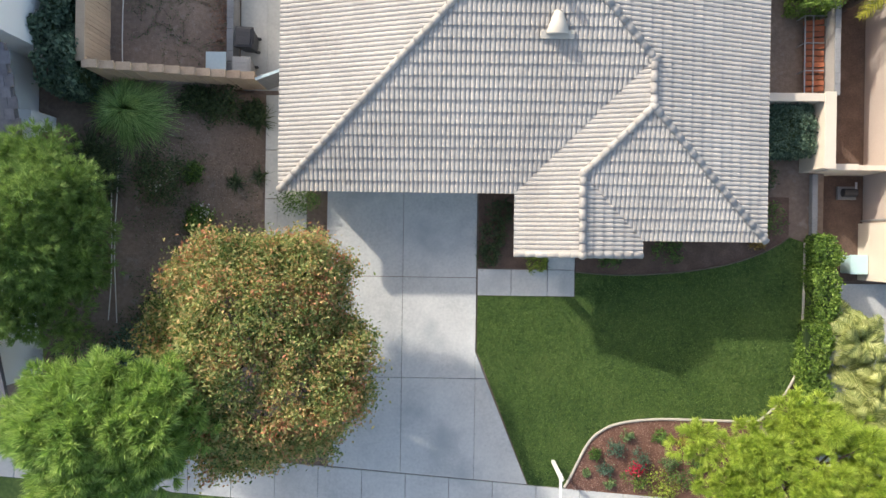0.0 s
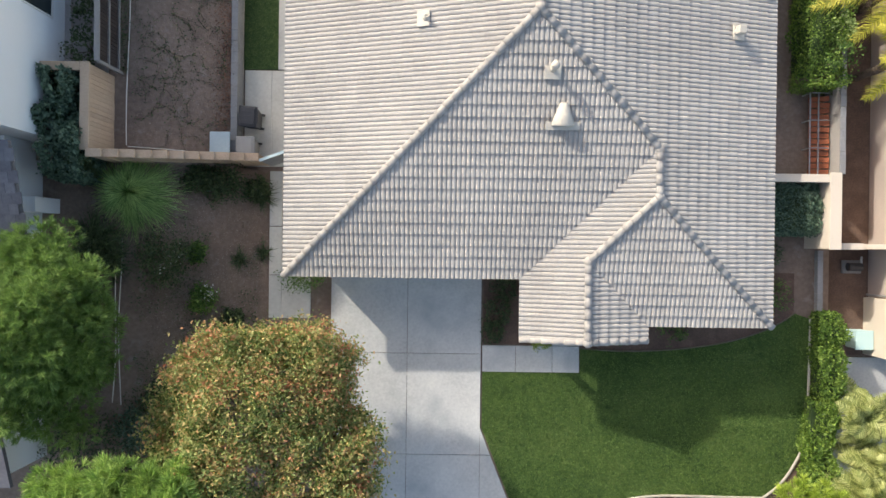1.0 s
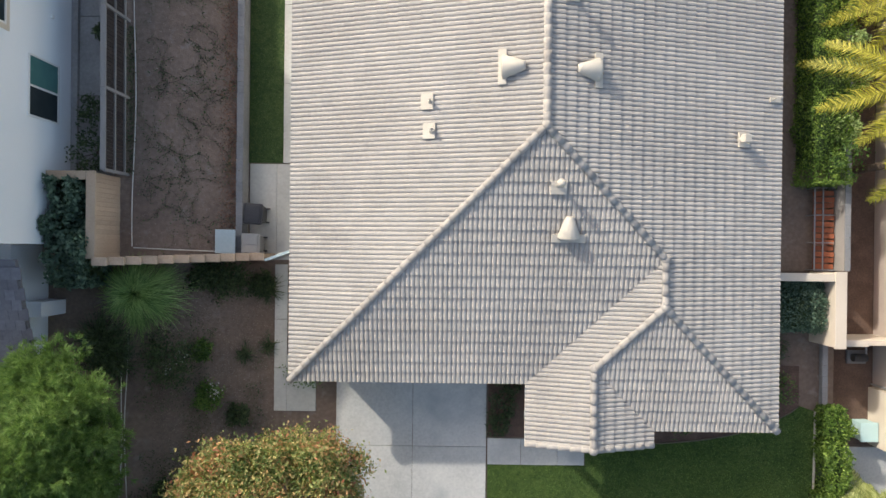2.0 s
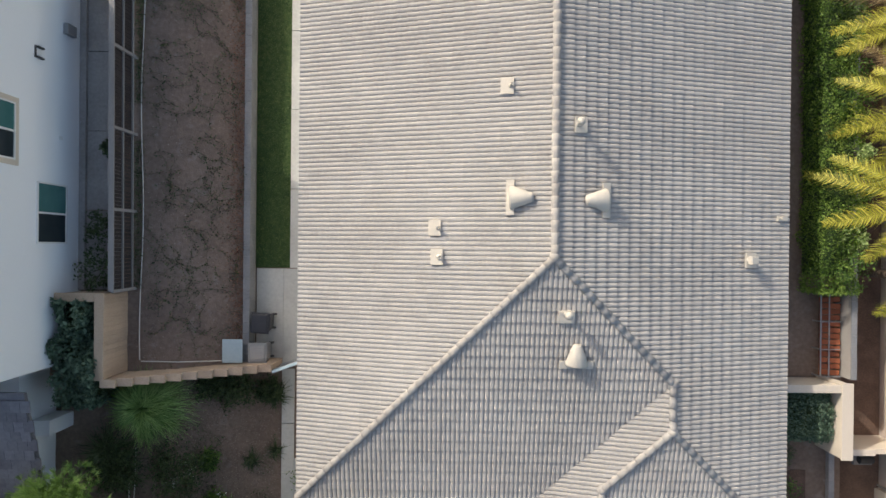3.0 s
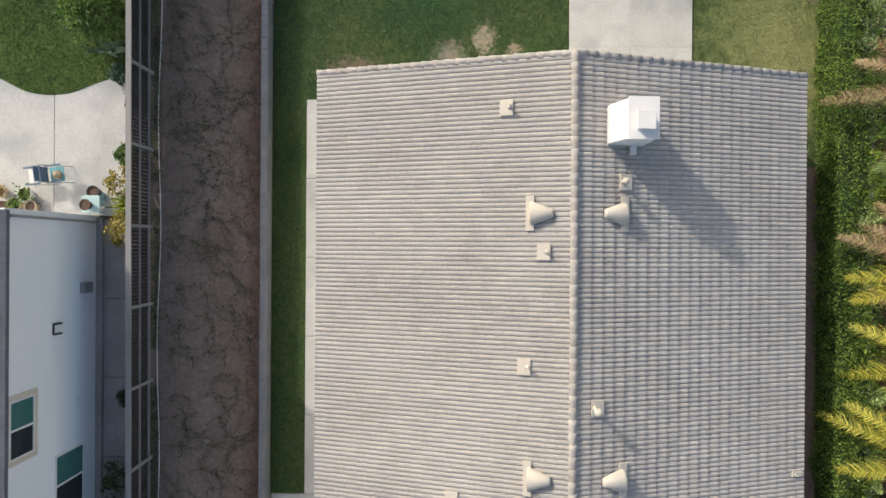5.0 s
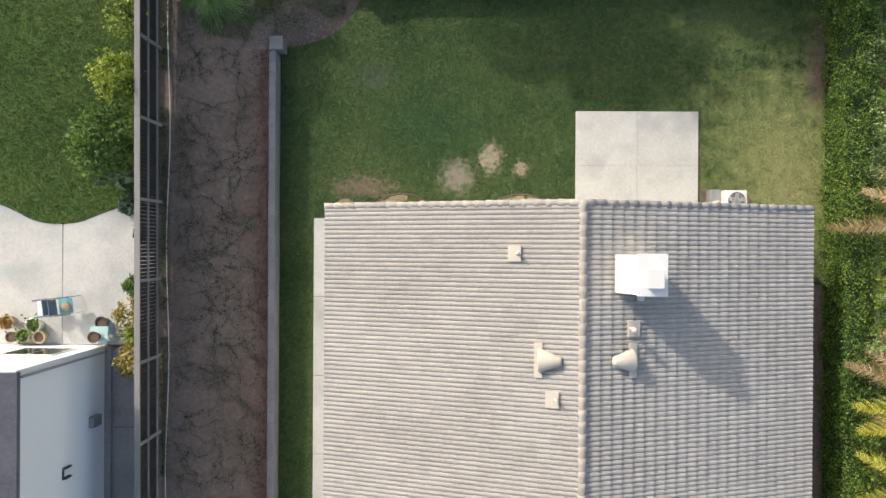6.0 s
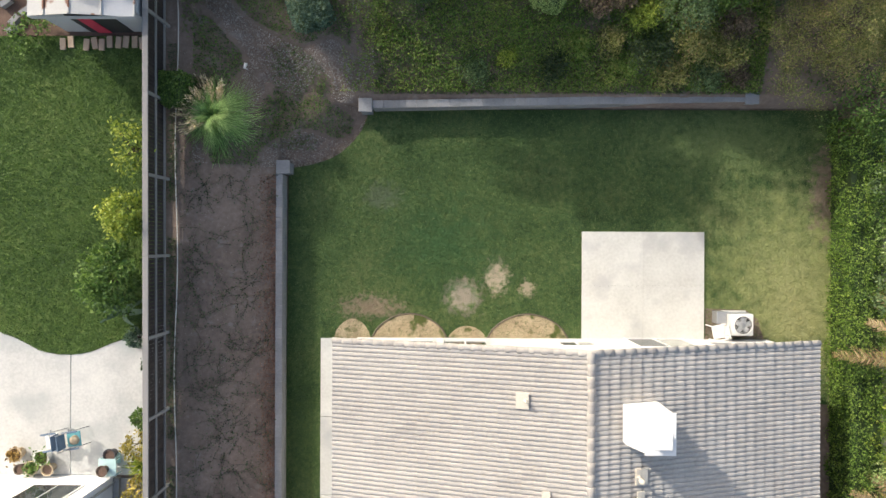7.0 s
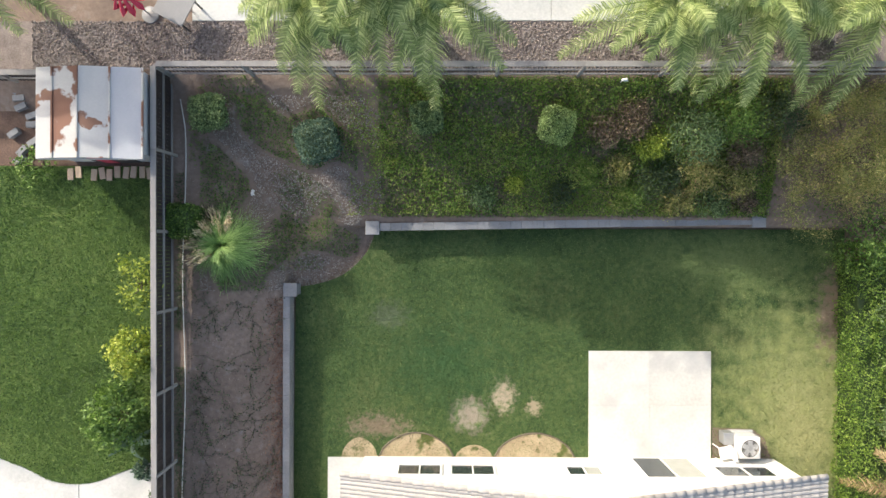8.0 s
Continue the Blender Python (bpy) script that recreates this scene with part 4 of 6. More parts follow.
# ---------------------------------------------------------------- bins, air conditioner, garden chair, sign post
def bin_thing(x, y, lid, body, label, open_lid=False, rz=0):
    b = thing("wheelie_bin", label, "bin", (x, y, 0.04), group="bins by the side gate")
    b.rotation_euler[2] = radians(rz)
    bm = bmesh.new()
    lo = [bm.verts.new((sx * 0.22, sy * 0.26, 0.04)) for sx, sy in ((-1, -1), (1, -1), (1, 1), (-1, 1))]
    hi = [bm.verts.new((sx * 0.29, sy * 0.34, 1.0)) for sx, sy in ((-1, -1), (1, -1), (1, 1), (-1, 1))]
    bm.faces.new(lo[::-1])
    for i in range(4):
        bm.faces.new((lo[i], lo[(i + 1) % 4], hi[(i + 1) % 4], hi[i]))
    inn = [bm.verts.new((v.co.x * 0.88, v.co.y * 0.88, 1.0)) for v in hi]
    inl = [bm.verts.new((v.co.x * 0.8, v.co.y * 0.8, 0.7)) for v in hi]
    for i in range(4):
        bm.faces.new((hi[i], hi[(i + 1) % 4], inn[(i + 1) % 4], inn[i]))
        bm.faces.new((inn[i], inn[(i + 1) % 4], inl[(i + 1) % 4], inl[i]))
    bm.faces.new(inl)
    part("body", bm, body, b)
    lm = boxed(-0.33, 0.33, -0.37, 0.37, -0.02, 0.05, 0.03)
    box(lm, -0.27, 0.27, -0.31, 0.31, 0.048, 0.085, 0.03)
    for k in (-0.16, 0.0, 0.16):
        box(lm, -0.2, 0.2, k - 0.02, k + 0.02, 0.083, 0.098, 0.006)
    l = part("lid", lm, lid, b)
    l.matrix_basis = pose(-0.66, 0, 1.0, 0, -6, 0) if open_lid else pose(0, 0, 1.0)
    for sy in (-0.25, 0.25):
        part("wheel", tube(bmesh.new(), (0.24, sy - 0.03, 0.1), (0.24, sy + 0.03, 0.1), 0.1, n=14), M["iron"], b)
    part("handle", tube(bmesh.new(), (0.33, -0.22, 0.97), (0.33, 0.22, 0.97), 0.018), body, b)


bin_thing(-6.28, 6.05, M["plastic_dark"], M["plastic_dark"], "black wheelie bin with a closed lid on the path", rz=-4)
bin_thing(-6.36, 4.98, M["plastic_light"], M["plastic_grey"], "grey wheelie bin with a closed pale lid on the path")
crate = thing("storage_crate", "pale blue plastic crate standing on the terrace edge", "crate", (-7.22, 5.06, ground_z(-7.22, 5.06) - 0.02))
part("body", boxed(-0.27, 0.27, -0.3, 0.3, 0, 0.28, 0.03), M["plastic_blue"], crate)
part("lid", boxed(-0.36, 0.36, -0.42, 0.42, 0.28, 0.32, 0.015), M["plastic_blue"], crate)

ac = thing("air_conditioner", "white outdoor air conditioner on a pad by the back wall", "air conditioner", (9.83, 23.28, 0.06))
part("pad", boxed(-0.45, 0.45, -0.45, 0.45, 0, 0.07, 0.01), M["concrete"], ac)
cab = boxed(-0.39, 0.39, -0.39, 0.39, 0.07, 0.8, 0.05)
cabinet = part("cabinet", cab, M["trim"], ac)
for k in range(9):
    part("louvre", boxed(-0.395, 0.395, -0.395, 0.395, 0.15 + k * 0.065, 0.165 + k * 0.065, 0.004), M["metal_grey"], cabinet)
# flat near-black disc gives the shade of a well below the fan
part("fan_well_shade", lathe(bmesh.new(), [(0.318, 0.801), (0.318, 0.804), (0.02, 0.805)], n=28), M["dark"], ac)
fan = part("fan", lathe(bmesh.new(), [(0.08, 0.806), (0.08, 0.825), (0.02, 0.83)], n=16), M["metal_grey"], ac)
for k in range(5):
    bm = boxed(-0.07, 0.09, 0.07, 0.28, 0.808, 0.818, 0.003)
    bl = part("blade", bm, M["metal_grey"], fan)
    bl.rotation_euler = (0, 0, 2 * math.pi * k / 5)
gr = bmesh.new()
for r in (0.1, 0.155, 0.21, 0.265, 0.315):
    for i in range(28):
        a0, a1 = 2 * math.pi * i / 28, 2 * math.pi * (i + 1) / 28
        tube(gr, (r * math.cos(a0), r * math.sin(a0), 0.84), (r * math.cos(a1), r * math.sin(a1), 0.84), 0.005, n=4)
part("grille", gr, M["trim"], ac)
part("ring", lathe(bmesh.new(), [(0.32, 0.80), (0.37, 0.80), (0.36, 0.835), (0.32, 0.835), (0.32, 0.80)], n=28, closed=False), M["trim"], ac)
tagged(part("utility_box", boxed(9.05, 9.42, 23.28, 23.72, 0.06, 0.5, 0.02), M["metal_grey"]), "grey metal utility box beside the air conditioner", "utility box")

gc = thing("garden_chair", "white moulded plastic garden chair against the back wall", "chair", (9.12, 22.98, 0.06))
gc.rotation_euler[2] = radians(-78)
part("seat", boxed(-0.24, 0.24, -0.22, 0.22, 0.40, 0.435, 0.015), M["trim"], gc)
bkm = bmesh.new()
for k in range(5):
    box(bkm, -0.22 + k * 0.092, -0.15 + k * 0.092, 0.2, 0.225, 0.44, 0.84, 0.01)
box(bkm, -0.24, 0.24, 0.2, 0.235, 0.84, 0.9, 0.015)
part("backrest", bkm, M["trim"], gc)
for sx in (-1, 1):
    part("armrest", boxed(sx * 0.27 - 0.03, sx * 0.27 + 0.03, -0.24, 0.24, 0.62, 0.65, 0.012), M["trim"], gc)
    for sy in (-1, 1):
        part("leg", tube(bmesh.new(), (sx * 0.27, sy * 0.24, 0), (sx * 0.25, sy * 0.21, 0.63), 0.022), M["trim"], gc)

sp = thing("sign_post", "white timber sign post with one arm beside the pavement", "post", (5.07, -9.2, 0))
part("post", boxed(-0.06, 0.06, -0.06, 0.06, 0, 1.85, 0.008), M["trim"], sp)
part("post_cap", lathe(bmesh.new(), [(0.095, 1.85), (0.09, 1.89), (0.02, 1.97)], n=4), M["trim"], sp)
part("arm", boxed(-0.045, 0.045, -1.05, 0.12, 1.60, 1.69, 0.006), M["trim"], sp)


# ---------------------------------------------------------------- the west neighbour
nh = thing("neighbour_house", "two-storey white stucco house with a dark slate roof", "house")
part("wall", boxed(-27.8, -12.15, 4.9, 18.15, 1.6, 6.58), M["white_cool"], nh)
part("wall", boxed(-22, -13.2, -6.0, 4.88, 1.2, 3.5), M["white_cool"], nh)
part("pillar", boxed(-13.9, -12.6, 2.5, 3.0, 1.3, 2.9, 0.01), M["white_cool"], nh)


def slate_slope(o, along, up, rise, cols, rows_, w=0.3, run=0.32):
    """Flat tiles on a slope, course over course."""
    m = bmesh.new()
    box(m, 0, w - 0.006, 0, run + 0.05, 0, 0.025)
    me = bpy.data.meshes.new("slate_tile")
    m.to_mesh(me), m.free()
    a, u = Vector((*along, 0)), Vector((*up, rise)).normalized()
    n_ = a.cross(u)
    rot = Matrix((a, u, n_)).transposed().to_4x4()
    for j in range(rows_):
        for i in range(cols):
            t = hang("slate_tile", me, M["slate"], nroof)
            mm = rot @ pose(0, 0, 0, -4)
            mm.translation = Vector(o) + a * (w * (i + 0.5 * (j % 2))) + u * (run * j) + n_ * (0.03 + random.uniform(0, 0.006))
            t.matrix_basis = mm


bm = bmesh.new()
for pts in ([(-22, 1.15, 4.27), (-11.9, 1.15, 4.27), (-11.9, 4.45, 5.23), (-22, 4.45, 5.23)], [(-12.1, 4.85, 6.6), (-12.1, 18.1, 6.6), (-20, 18.1, 8.9), (-20, 4.85, 8.9)]):
    hi = [bm.verts.new(p) for p in pts]
    lo = [bm.verts.new((p[0], p[1], p[2] - 0.14)) for p in pts]
    bm.faces.new(hi), bm.faces.new(lo[::-1])
    for i in range(4):
        bm.faces.new((lo[i], lo[(i + 1) % 4], hi[(i + 1) % 4], hi[i]))
for pts in ([(-20, 4.85, 8.9), (-20, 18.1, 8.9), (-28, 18.1, 6.6), (-28, 4.85, 6.6)], [(-22, -6.3, 3.5), (-12.9, -6.3, 3.5), (-12.9, -2.4, 4.65), (-22, -2.4, 4.65)], [(-22, -2.4, 4.65), (-12.9, -2.4, 4.65), (-12.9, 1.55, 3.52), (-22, 1.55, 3.52)]):
    hi = [bm.verts.new(p) for p in pts]
    lo = [bm.verts.new((p[0], p[1], p[2] - 0.14)) for p in pts]
    bm.faces.new(hi), bm.faces.new(lo[::-1])
    for i in range(4):
        bm.faces.new((lo[i], lo[(i + 1) % 4], hi[(i + 1) % 4], hi[i]))
nroof = part("roof", bm, M["slate"], nh, "dark slate tile roof")
slate_slope((-14.9, 1.1, 4.27), (1, 0), (0, 1), 0.288, 10, 10)
slate_slope((-12.08, 18.1, 6.6), (0, -1), (-1, 0), 0.288, 44, 5)


def wall_window(y0, y1, z0, z1, split, trim):
    fr = bmesh.new()
    trims = []
    x = -12.15
    for a, b, c, d in ((y0 - 0.05, y1 + 0.05, z1, z1 + 0.05), (y0 - 0.05, y1 + 0.05, z0 - 0.05, z0), (y0 - 0.05, y0, z0, z1), (y1, y1 + 0.05, z0, z1), ((y0 + y1) / 2 - 0.03, (y0 + y1) / 2 + 0.03, z0, z1)):
        box(fr, x, x + 0.045, a, b, c, d)
    if trim:
        for a, b, c, d in ((y0 - 0.2, y1 + 0.2, z1 + 0.05, z1 + 0.18), (y0 - 0.2, y1 + 0.2, z0 - 0.2, z0 - 0.05), (y0 - 0.2, y0 - 0.05, z0 - 0.05, z1 + 0.05), (y1 + 0.05, y1 + 0.2, z0 - 0.05, z1 + 0.05)):
            trims.append((a, b, c, d))
    w = part("window", fr, M["trim"], nh, "white-framed sliding window")
    for a, b, c, d in trims:
        part("trim", boxed(x, x + 0.03, a, b, c, d), M["cream"], w)
    ym = (y0 + y1) / 2
    part("pane", boxed(x + 0.003, x + 0.015, y0, ym - 0.03, z0, z1), M["glass_dark"], w)
    part("pane", boxed(x + 0.003, x + 0.02, ym + 0.03, y1, z0, z1), M["glass"], w)


wall_window(8.85, 10.65, 2.9, 4.3, True, False)
wall_window(11.25, 12.8, 5.4, 6.35, True, True)
wn2 = part("window", boxed(-14.3, -12.6, 18.15, 18.19, 3.0, 4.3, 0.01), M["trim"], nh, "white-framed window over the patio")
for x0, x1 in ((-14.22, -13.48), (-13.42, -12.68)):
    part("pane", boxed(x0, x1, 18.185, 18.2, 3.08, 4.22), M["glass_dark"], wn2)
bm = boxed(-12.15, -12.11, 14.42, 14.78, 4.45, 4.5)
box(bm, -12.15, -12.05, 14.42, 14.47, 4.15, 4.452)
box(bm, -12.15, -12.05, 14.73, 14.78, 4.15, 4.452)
part("wall_bracket", bm, M["iron"], nh, "dark metal wall bracket")
for y, z in ((6.9, 3.6), (12.2, 3.2)):
    part("wall_fitting", boxed(-12.15, -12.1, y - 0.06, y + 0.06, z - 0.06, z + 0.06, 0.01), M["trim"], nh, "small pale wall fitting")
part("footing", boxed(-12.148, -11.93, 7.25, 18.1, 2.0, 2.16, 0.01), M["concrete_dark"], nh, "stained grey-brown wall footing")
part("downpipe", tube(bmesh.new(), (-12.08, 17.95, 2.0), (-12.08, 17.95, 6.45), 0.04), M["metal_grey"], nh)
part("meter_box", boxed(-12.15, -11.98, 15.6, 15.95, 2.6, 3.1, 0.015), M["plastic_grey"], nh)

ncurve = spline([(-19.5, 23.0), (-17.2, 23.3), (-15.7, 22.9), (-14.5, 22.36), (-13.26, 22.32), (-12.2, 22.7), (-11.05, 23.1), (-10.5, 23.3)])
left_p = [(x, y) for x, y in ncurve if x < -13.65] + [(-13.66, 22.27)]
right_p = [(-13.66, 22.27)] + [(x, y) for x, y in ncurve if x > -13.6]
paving("neighbour_patio", [[(-19.5, 18.16), (-13.66, 18.16)] + left_p[::-1], [(-13.66, 18.16), (-10.5, 18.16)] + right_p[::-1]], 2.05, M["concrete"], "pale concrete patio with a wavy edge", "patio", gap=0.008)
paving("neighbour_side_path", [[(-12.13, y0), (-10.75, y0), (-10.75, y0 + 2.7), (-12.13, y0 + 2.7)] for y0 in (7.25, 9.95, 12.65, 15.35)], 2.03, M["concrete_dark"], "grey concrete side path between wall and fence", "path")
cover("neighbour_lawn", [(x, y + 0.01) for x, y in ncurve] + [(-10.55, 33.2), (-19.5, 33.2)], 2.06, M["lawn"], "lush green lawn beside the fence", "lawn")

shed = thing("shed", "small metal shed with a rust-stained white roof", "shed", (-12.22, 34.65, 2.0))
part("wall", boxed(-1.6, 1.6, -1.3, 1.3, 0, 1.75), M["metal_white"], shed)
# no real gap: a near-black plate on the wall imitates the shaded inside
part("doorway", boxed(-0.75, 0.7, -1.325, -1.302, 0.05, 1.68), M["dark"], shed, "near-black panel painted as the shade in the shed doorway")
part("door", boxed(-0.5, -0.05, -1.345, -1.327, 0.05, 1.6, 0.005), M["red"], shed, "dark red sliding shed door")
for k, (x0, x1, mt) in enumerate(((-1.72, -1.15, "rust_little"), (-1.15, -0.3, "rust"), (-0.3, 0.65, "rust_little"), (0.65, 1.62, "metal_white"))):
    z = lambda x: 2.12 - 0.22 * abs(x + 0.3) / 1.6
    bm = bmesh.new()
    lo = [bm.verts.new((x, y, z(x))) for x, y in ((x0, -1.45), (x1 - 0.01, -1.45), (x1 - 0.01, 1.4), (x0, 1.4))]
    hi = [bm.verts.new(v.co + Vector((0, 0, 0.03))) for v in lo]
    bm.faces.new(hi), bm.faces.new(lo[::-1])
    for i in range(4):
        bm.faces.new((lo[i], lo[(i + 1) % 4], hi[(i + 1) % 4], hi[i]))
    sh = part("roof_panel", bm, M[mt], shed, "rust-stained white roof sheet" if mt != "metal_white" else "")
    part("seam", boxed(x1 - 0.04, x1 + 0.02, -1.45, 1.4, z(x1) + 0.02, z(x1) + 0.07, 0.008), M["rust"], sh)
part("fascia", boxed(-1.72, 1.62, -1.47, -1.452, 1.72, 1.95), M["metal_white"], shed)
for k in range(11):
    x = -13.95 + 0.272 * k + random.uniform(-0.03, 0.03)
    if k in (2,):
        continue
    o = tagged(part("paver", boxed(-0.1, 0.1, -0.2, 0.2, 0, 0.06, 0.012), M["tan_block"]), "pale tan paving stone in front of the shed", "paving stone", "pavers before the shed")
    o.matrix_basis = pose(x, 32.95 + random.uniform(-0.06, 0.06), 2.065, 0, 0, random.uniform(-12, 12))
for k in range(9):
    o = tagged(part("cinder_block", boxed(-0.2, 0.2, -0.1, 0.1, 0, 0.19, 0.01), M["block"]), "loose grey concrete block on bare ground", "concrete block", "loose blocks by the shed")
    o.matrix_basis = pose(-15.1 - 0.85 * random.random(), 33.4 + 0.3 * k, 2.07, 0, 0, random.uniform(-60, 60))
# dark mulch colour here takes the shade round the shed into the ground
cover("shed_yard", [(-19.5, 33.21), (-10.6, 33.21), (-10.6, 36.0), (-19.5, 36.0)], 2.055, M["mulch"], "dark bare ground round the shed", "ground")


def pot(x, y, z, r, h, mt, label, plant=None):
    p = thing("flower_pot", label, "flower pot", (x, y, z), group="pots on the patio")
    part("pot", lathe(bmesh.new(), [(r * 0.65, 0), (r * 0.95, h * 0.9), (r * 1.08, h * 0.9), (r * 1.08, h), (r * 0.88, h), (r * 0.85, h * 0.86)], n=20), M[mt], p, smooth=False)
    part("soil", lathe(bmesh.new(), [(r * 0.86, h * 0.85), (r * 0.84, h * 0.87), (0.01, h * 0.88)], n=16), M["mulch"], p)
    if plant:
        pts = np.array([0, 0, h + 0.05]) + RNG.normal(size=(120, 3)) * np.array([r * 0.5, r * 0.5, 0.05])
        leaves("plant", pts, 0.11, M[plant], p)["kind"] = "stuff"


for x, y, r, mt, pl in ((-15.35, 18.95, 0.24, "terracotta", "brown_leaf"), (-14.45, 18.85, 0.25, "trim", "leaf_green"), (-14.8, 18.5, 0.23, "terracotta", "leaf_green"), (-14.25, 18.45, 0.2, "terracotta", None), (-15.2, 18.45, 0.17, "bark", None)):
    pot(x, y, 2.05, r, 0.36, mt, "round patio pot with a small plant" if pl else "empty round patio pot with bare soil", pl)
pot(-12.15, 18.95, 2.05, 0.2, 0.34, "plastic_dark", "dark round pot on the patio by the wall")
st = thing("plant_stand", "pale aqua two-tier plant stand on the patio", "plant stand", (-12.2, 18.55, 2.05))
part("shelf", boxed(-0.3, 0.3, -0.3, 0.28, 0.32, 0.36, 0.01), M["aqua"], st)
part("shelf", boxed(-0.2, 0.3, 0.05, 0.4, 0.05, 0.09, 0.01), M["aqua"], st)
for sx in (-0.27, 0.27):
    for sy in (-0.27, 0.25):
        part("leg", boxed(sx - 0.02, sx + 0.02, sy - 0.02, sy + 0.02, 0, 0.32), M["aqua"], st)
pot(-12.25, 18.5, 2.415, 0.18, 0.26, "bark", "dark pot on the plant stand")


def folding_chair(x, y, rz, seat_mat, label):
    c = thing("folding_chair", label, "chair", (x, y, 2.05), group="chairs on the patio")
    c.rotation_euler[2] = radians(rz)
    part("seat", boxed(-0.25, 0.25, -0.24, 0.22, 0.40, 0.43, 0.012), M[seat_mat], c)
    part("backrest", boxed(-0.25, 0.25, 0.24, 0.27, 0.5, 0.95, 0.012), M["blue"], c)
    for sx in (-0.28, 0.28):
        part("armrest", boxed(sx - 0.03, sx + 0.03, -0.26, 0.26, 0.62, 0.65, 0.01), M["blue"], c)
        part("leg", tube(bmesh.new(), (sx, -0.26, 0.62), (sx, 0.3, 0), 0.016, n=8), M["metal_grey"], c)
        part("leg", tube(bmesh.new(), (sx, 0.26, 0.97), (sx, -0.32, 0), 0.016, n=8), M["metal_grey"], c)
    part("cross_bar", tube(bmesh.new(), (-0.28, 0.3, 0.02), (0.28, 0.3, 0.02), 0.014, n=8), M["metal_grey"], c)


folding_chair(-14.0, 19.45, -82, "trim", "blue-grey folding patio chair with a pale cushion")
folding_chair(-13.3, 19.52, 98, "turquoise", "blue-grey folding chair holding turquoise towels and toys")
tagged(part("toy_pile", lathe(bmesh.new(), [(0.16, 0), (0.14, 0.1), (0.05, 0.16)], (-13.25, 19.5, 2.485), 12), M["terracotta"]), "rumpled towel and toys lying on the chair", "towel")

# ---------------------------------------------------------------- east neighbour
eh = thing("east_house", "pink-beige stucco house wall close to the lot line", "house")
part("wall", boxed(16.9, 28, -2.3, 34, -0.8, 2.9), M["pink"], eh)
bm = bmesh.new()
for pts in ([(17.3, -2.7, 2.95), (22.6, 2.6, 4.5), (22.6, 29.1, 4.5), (17.3, 34.4, 2.95)], [(28.3, 34.4, 2.95), (22.6, 29.1, 4.5), (22.6, 2.6, 4.5), (28.3, -2.7, 2.95)], [(17.3, -2.7, 2.95), (28.3, -2.7, 2.95), (22.6, 2.6, 4.5)], [(28.3, 34.4, 2.95), (17.3, 34.4, 2.95), (22.6, 29.1, 4.5)]):
    bm.faces.new([bm.verts.new(p) for p in pts])
part("roof", bm, M["tile_piece"], eh, "pale tile hip roof")
part("wall", boxed(16.72, 16.9, -2.35, -0.2, -0.8, 2.2), M["cream"], eh)
part("window", boxed(16.86, 16.9, 4.6, 5.8, 0.9, 1.9, 0.01), M["trim"], eh, "white-framed window")
part("pipe", tube(bmesh.new(), (16.85, -0.1, -0.8), (16.85, -0.1, 2.5), 0.04), M["metal_grey"], eh)
paving("east_drive", [[(15.0, y0), (20, y0), (20, y0 + 2.6), (15.0, y0 + 2.6)] for y0 in (-12.9, -10.3, -7.7, -5.1)], -0.74, M["concrete"], "grey concrete drive of the lower lot", "driveway")
cover("east_strip", [(15.02, -2.4), (16.88, -2.4), (16.88, 34), (15.02, 34)], -0.76, M["mulch"], "dark soil strip along the house wall", "ground")
ub = thing("utility_cabinet", "pale green metal utility cabinet against the house wall", "utility cabinet", (16.35, -1.75, -0.76))
part("body", boxed(-0.3, 0.3, -0.33, 0.33, 0, 0.62, 0.02), M["aqua"], ub)
part("lid", boxed(-0.33, 0.33, -0.36, 0.36, 0.62, 0.68, 0.015), M["aqua"], ub)
pm = thing("pump_unit", "small dark metal pump unit on the soil strip", "pump", (16.2, 0.95, -0.76))
part("base", boxed(-0.35, 0.35, -0.25, 0.25, 0, 0.12, 0.01), M["plastic_grey"], pm)
part("motor", tube(bmesh.new(), (-0.25, 0, 0.27), (0.25, 0, 0.27), 0.15, n=16), M["iron"], pm)
part("pipe", tube(bmesh.new(), (0.25, 0, 0.27), (0.25, 0.4, 0.27), 0.04), M["metal_grey"], pm)

rack = thing("lumber_stack", "red stained boards stacked in a pale wire rack", "lumber", (14.2, 5.75, 0.02))
for k in range(13):
    b = part("board", boxed(-0.28, 0.4, -0.09, 0.09, 0, 0.04, 0.006), M["red_wood"], rack)
    b.matrix_basis = pose(0.02, -1.35 + k * 0.22, 0.3 + 0.02 * (k % 3), random.uniform(-4, 4), -12, random.uniform(-5, 5))
for x in (-0.34, 0.0):
    part("rail", boxed(x - 0.02, x + 0.02, -1.5, 1.5, 0.5 if x < -0.1 else 0.44, 0.54 if x < -0.1 else 0.47), M["metal_grey"], rack)
for y in (-1.48, -0.5, 0.5, 1.48):
    part("post", boxed(-0.36, -0.32, y - 0.02, y + 0.02, 0, 0.54), M["metal_grey"], rack)
    part("cross_rail", boxed(-0.34, 0.4, y - 0.015, y + 0.015, 0.5, 0.525), M["metal_grey"], rack)

# ---------------------------------------------------------------- beyond the back fence
cover("gravel_strip", [(-19, 36.4), (14.4, 36.4), (14.4, 38.0), (-19, 38.0)], 2.53, M["gravel"], "pinkish gravel strip behind the fence", "gravel", kind="structure")
paving("far_patio", [[(-9.6 + 2.4 * k, 38.0), (-7.2 + 2.4 * k, 38.0), (-7.2 + 2.4 * k, 42), (-9.6 + 2.4 * k, 42)] for k in range(10)], 2.56, M["concrete"], "pale concrete patio behind the gravel strip", "patio")
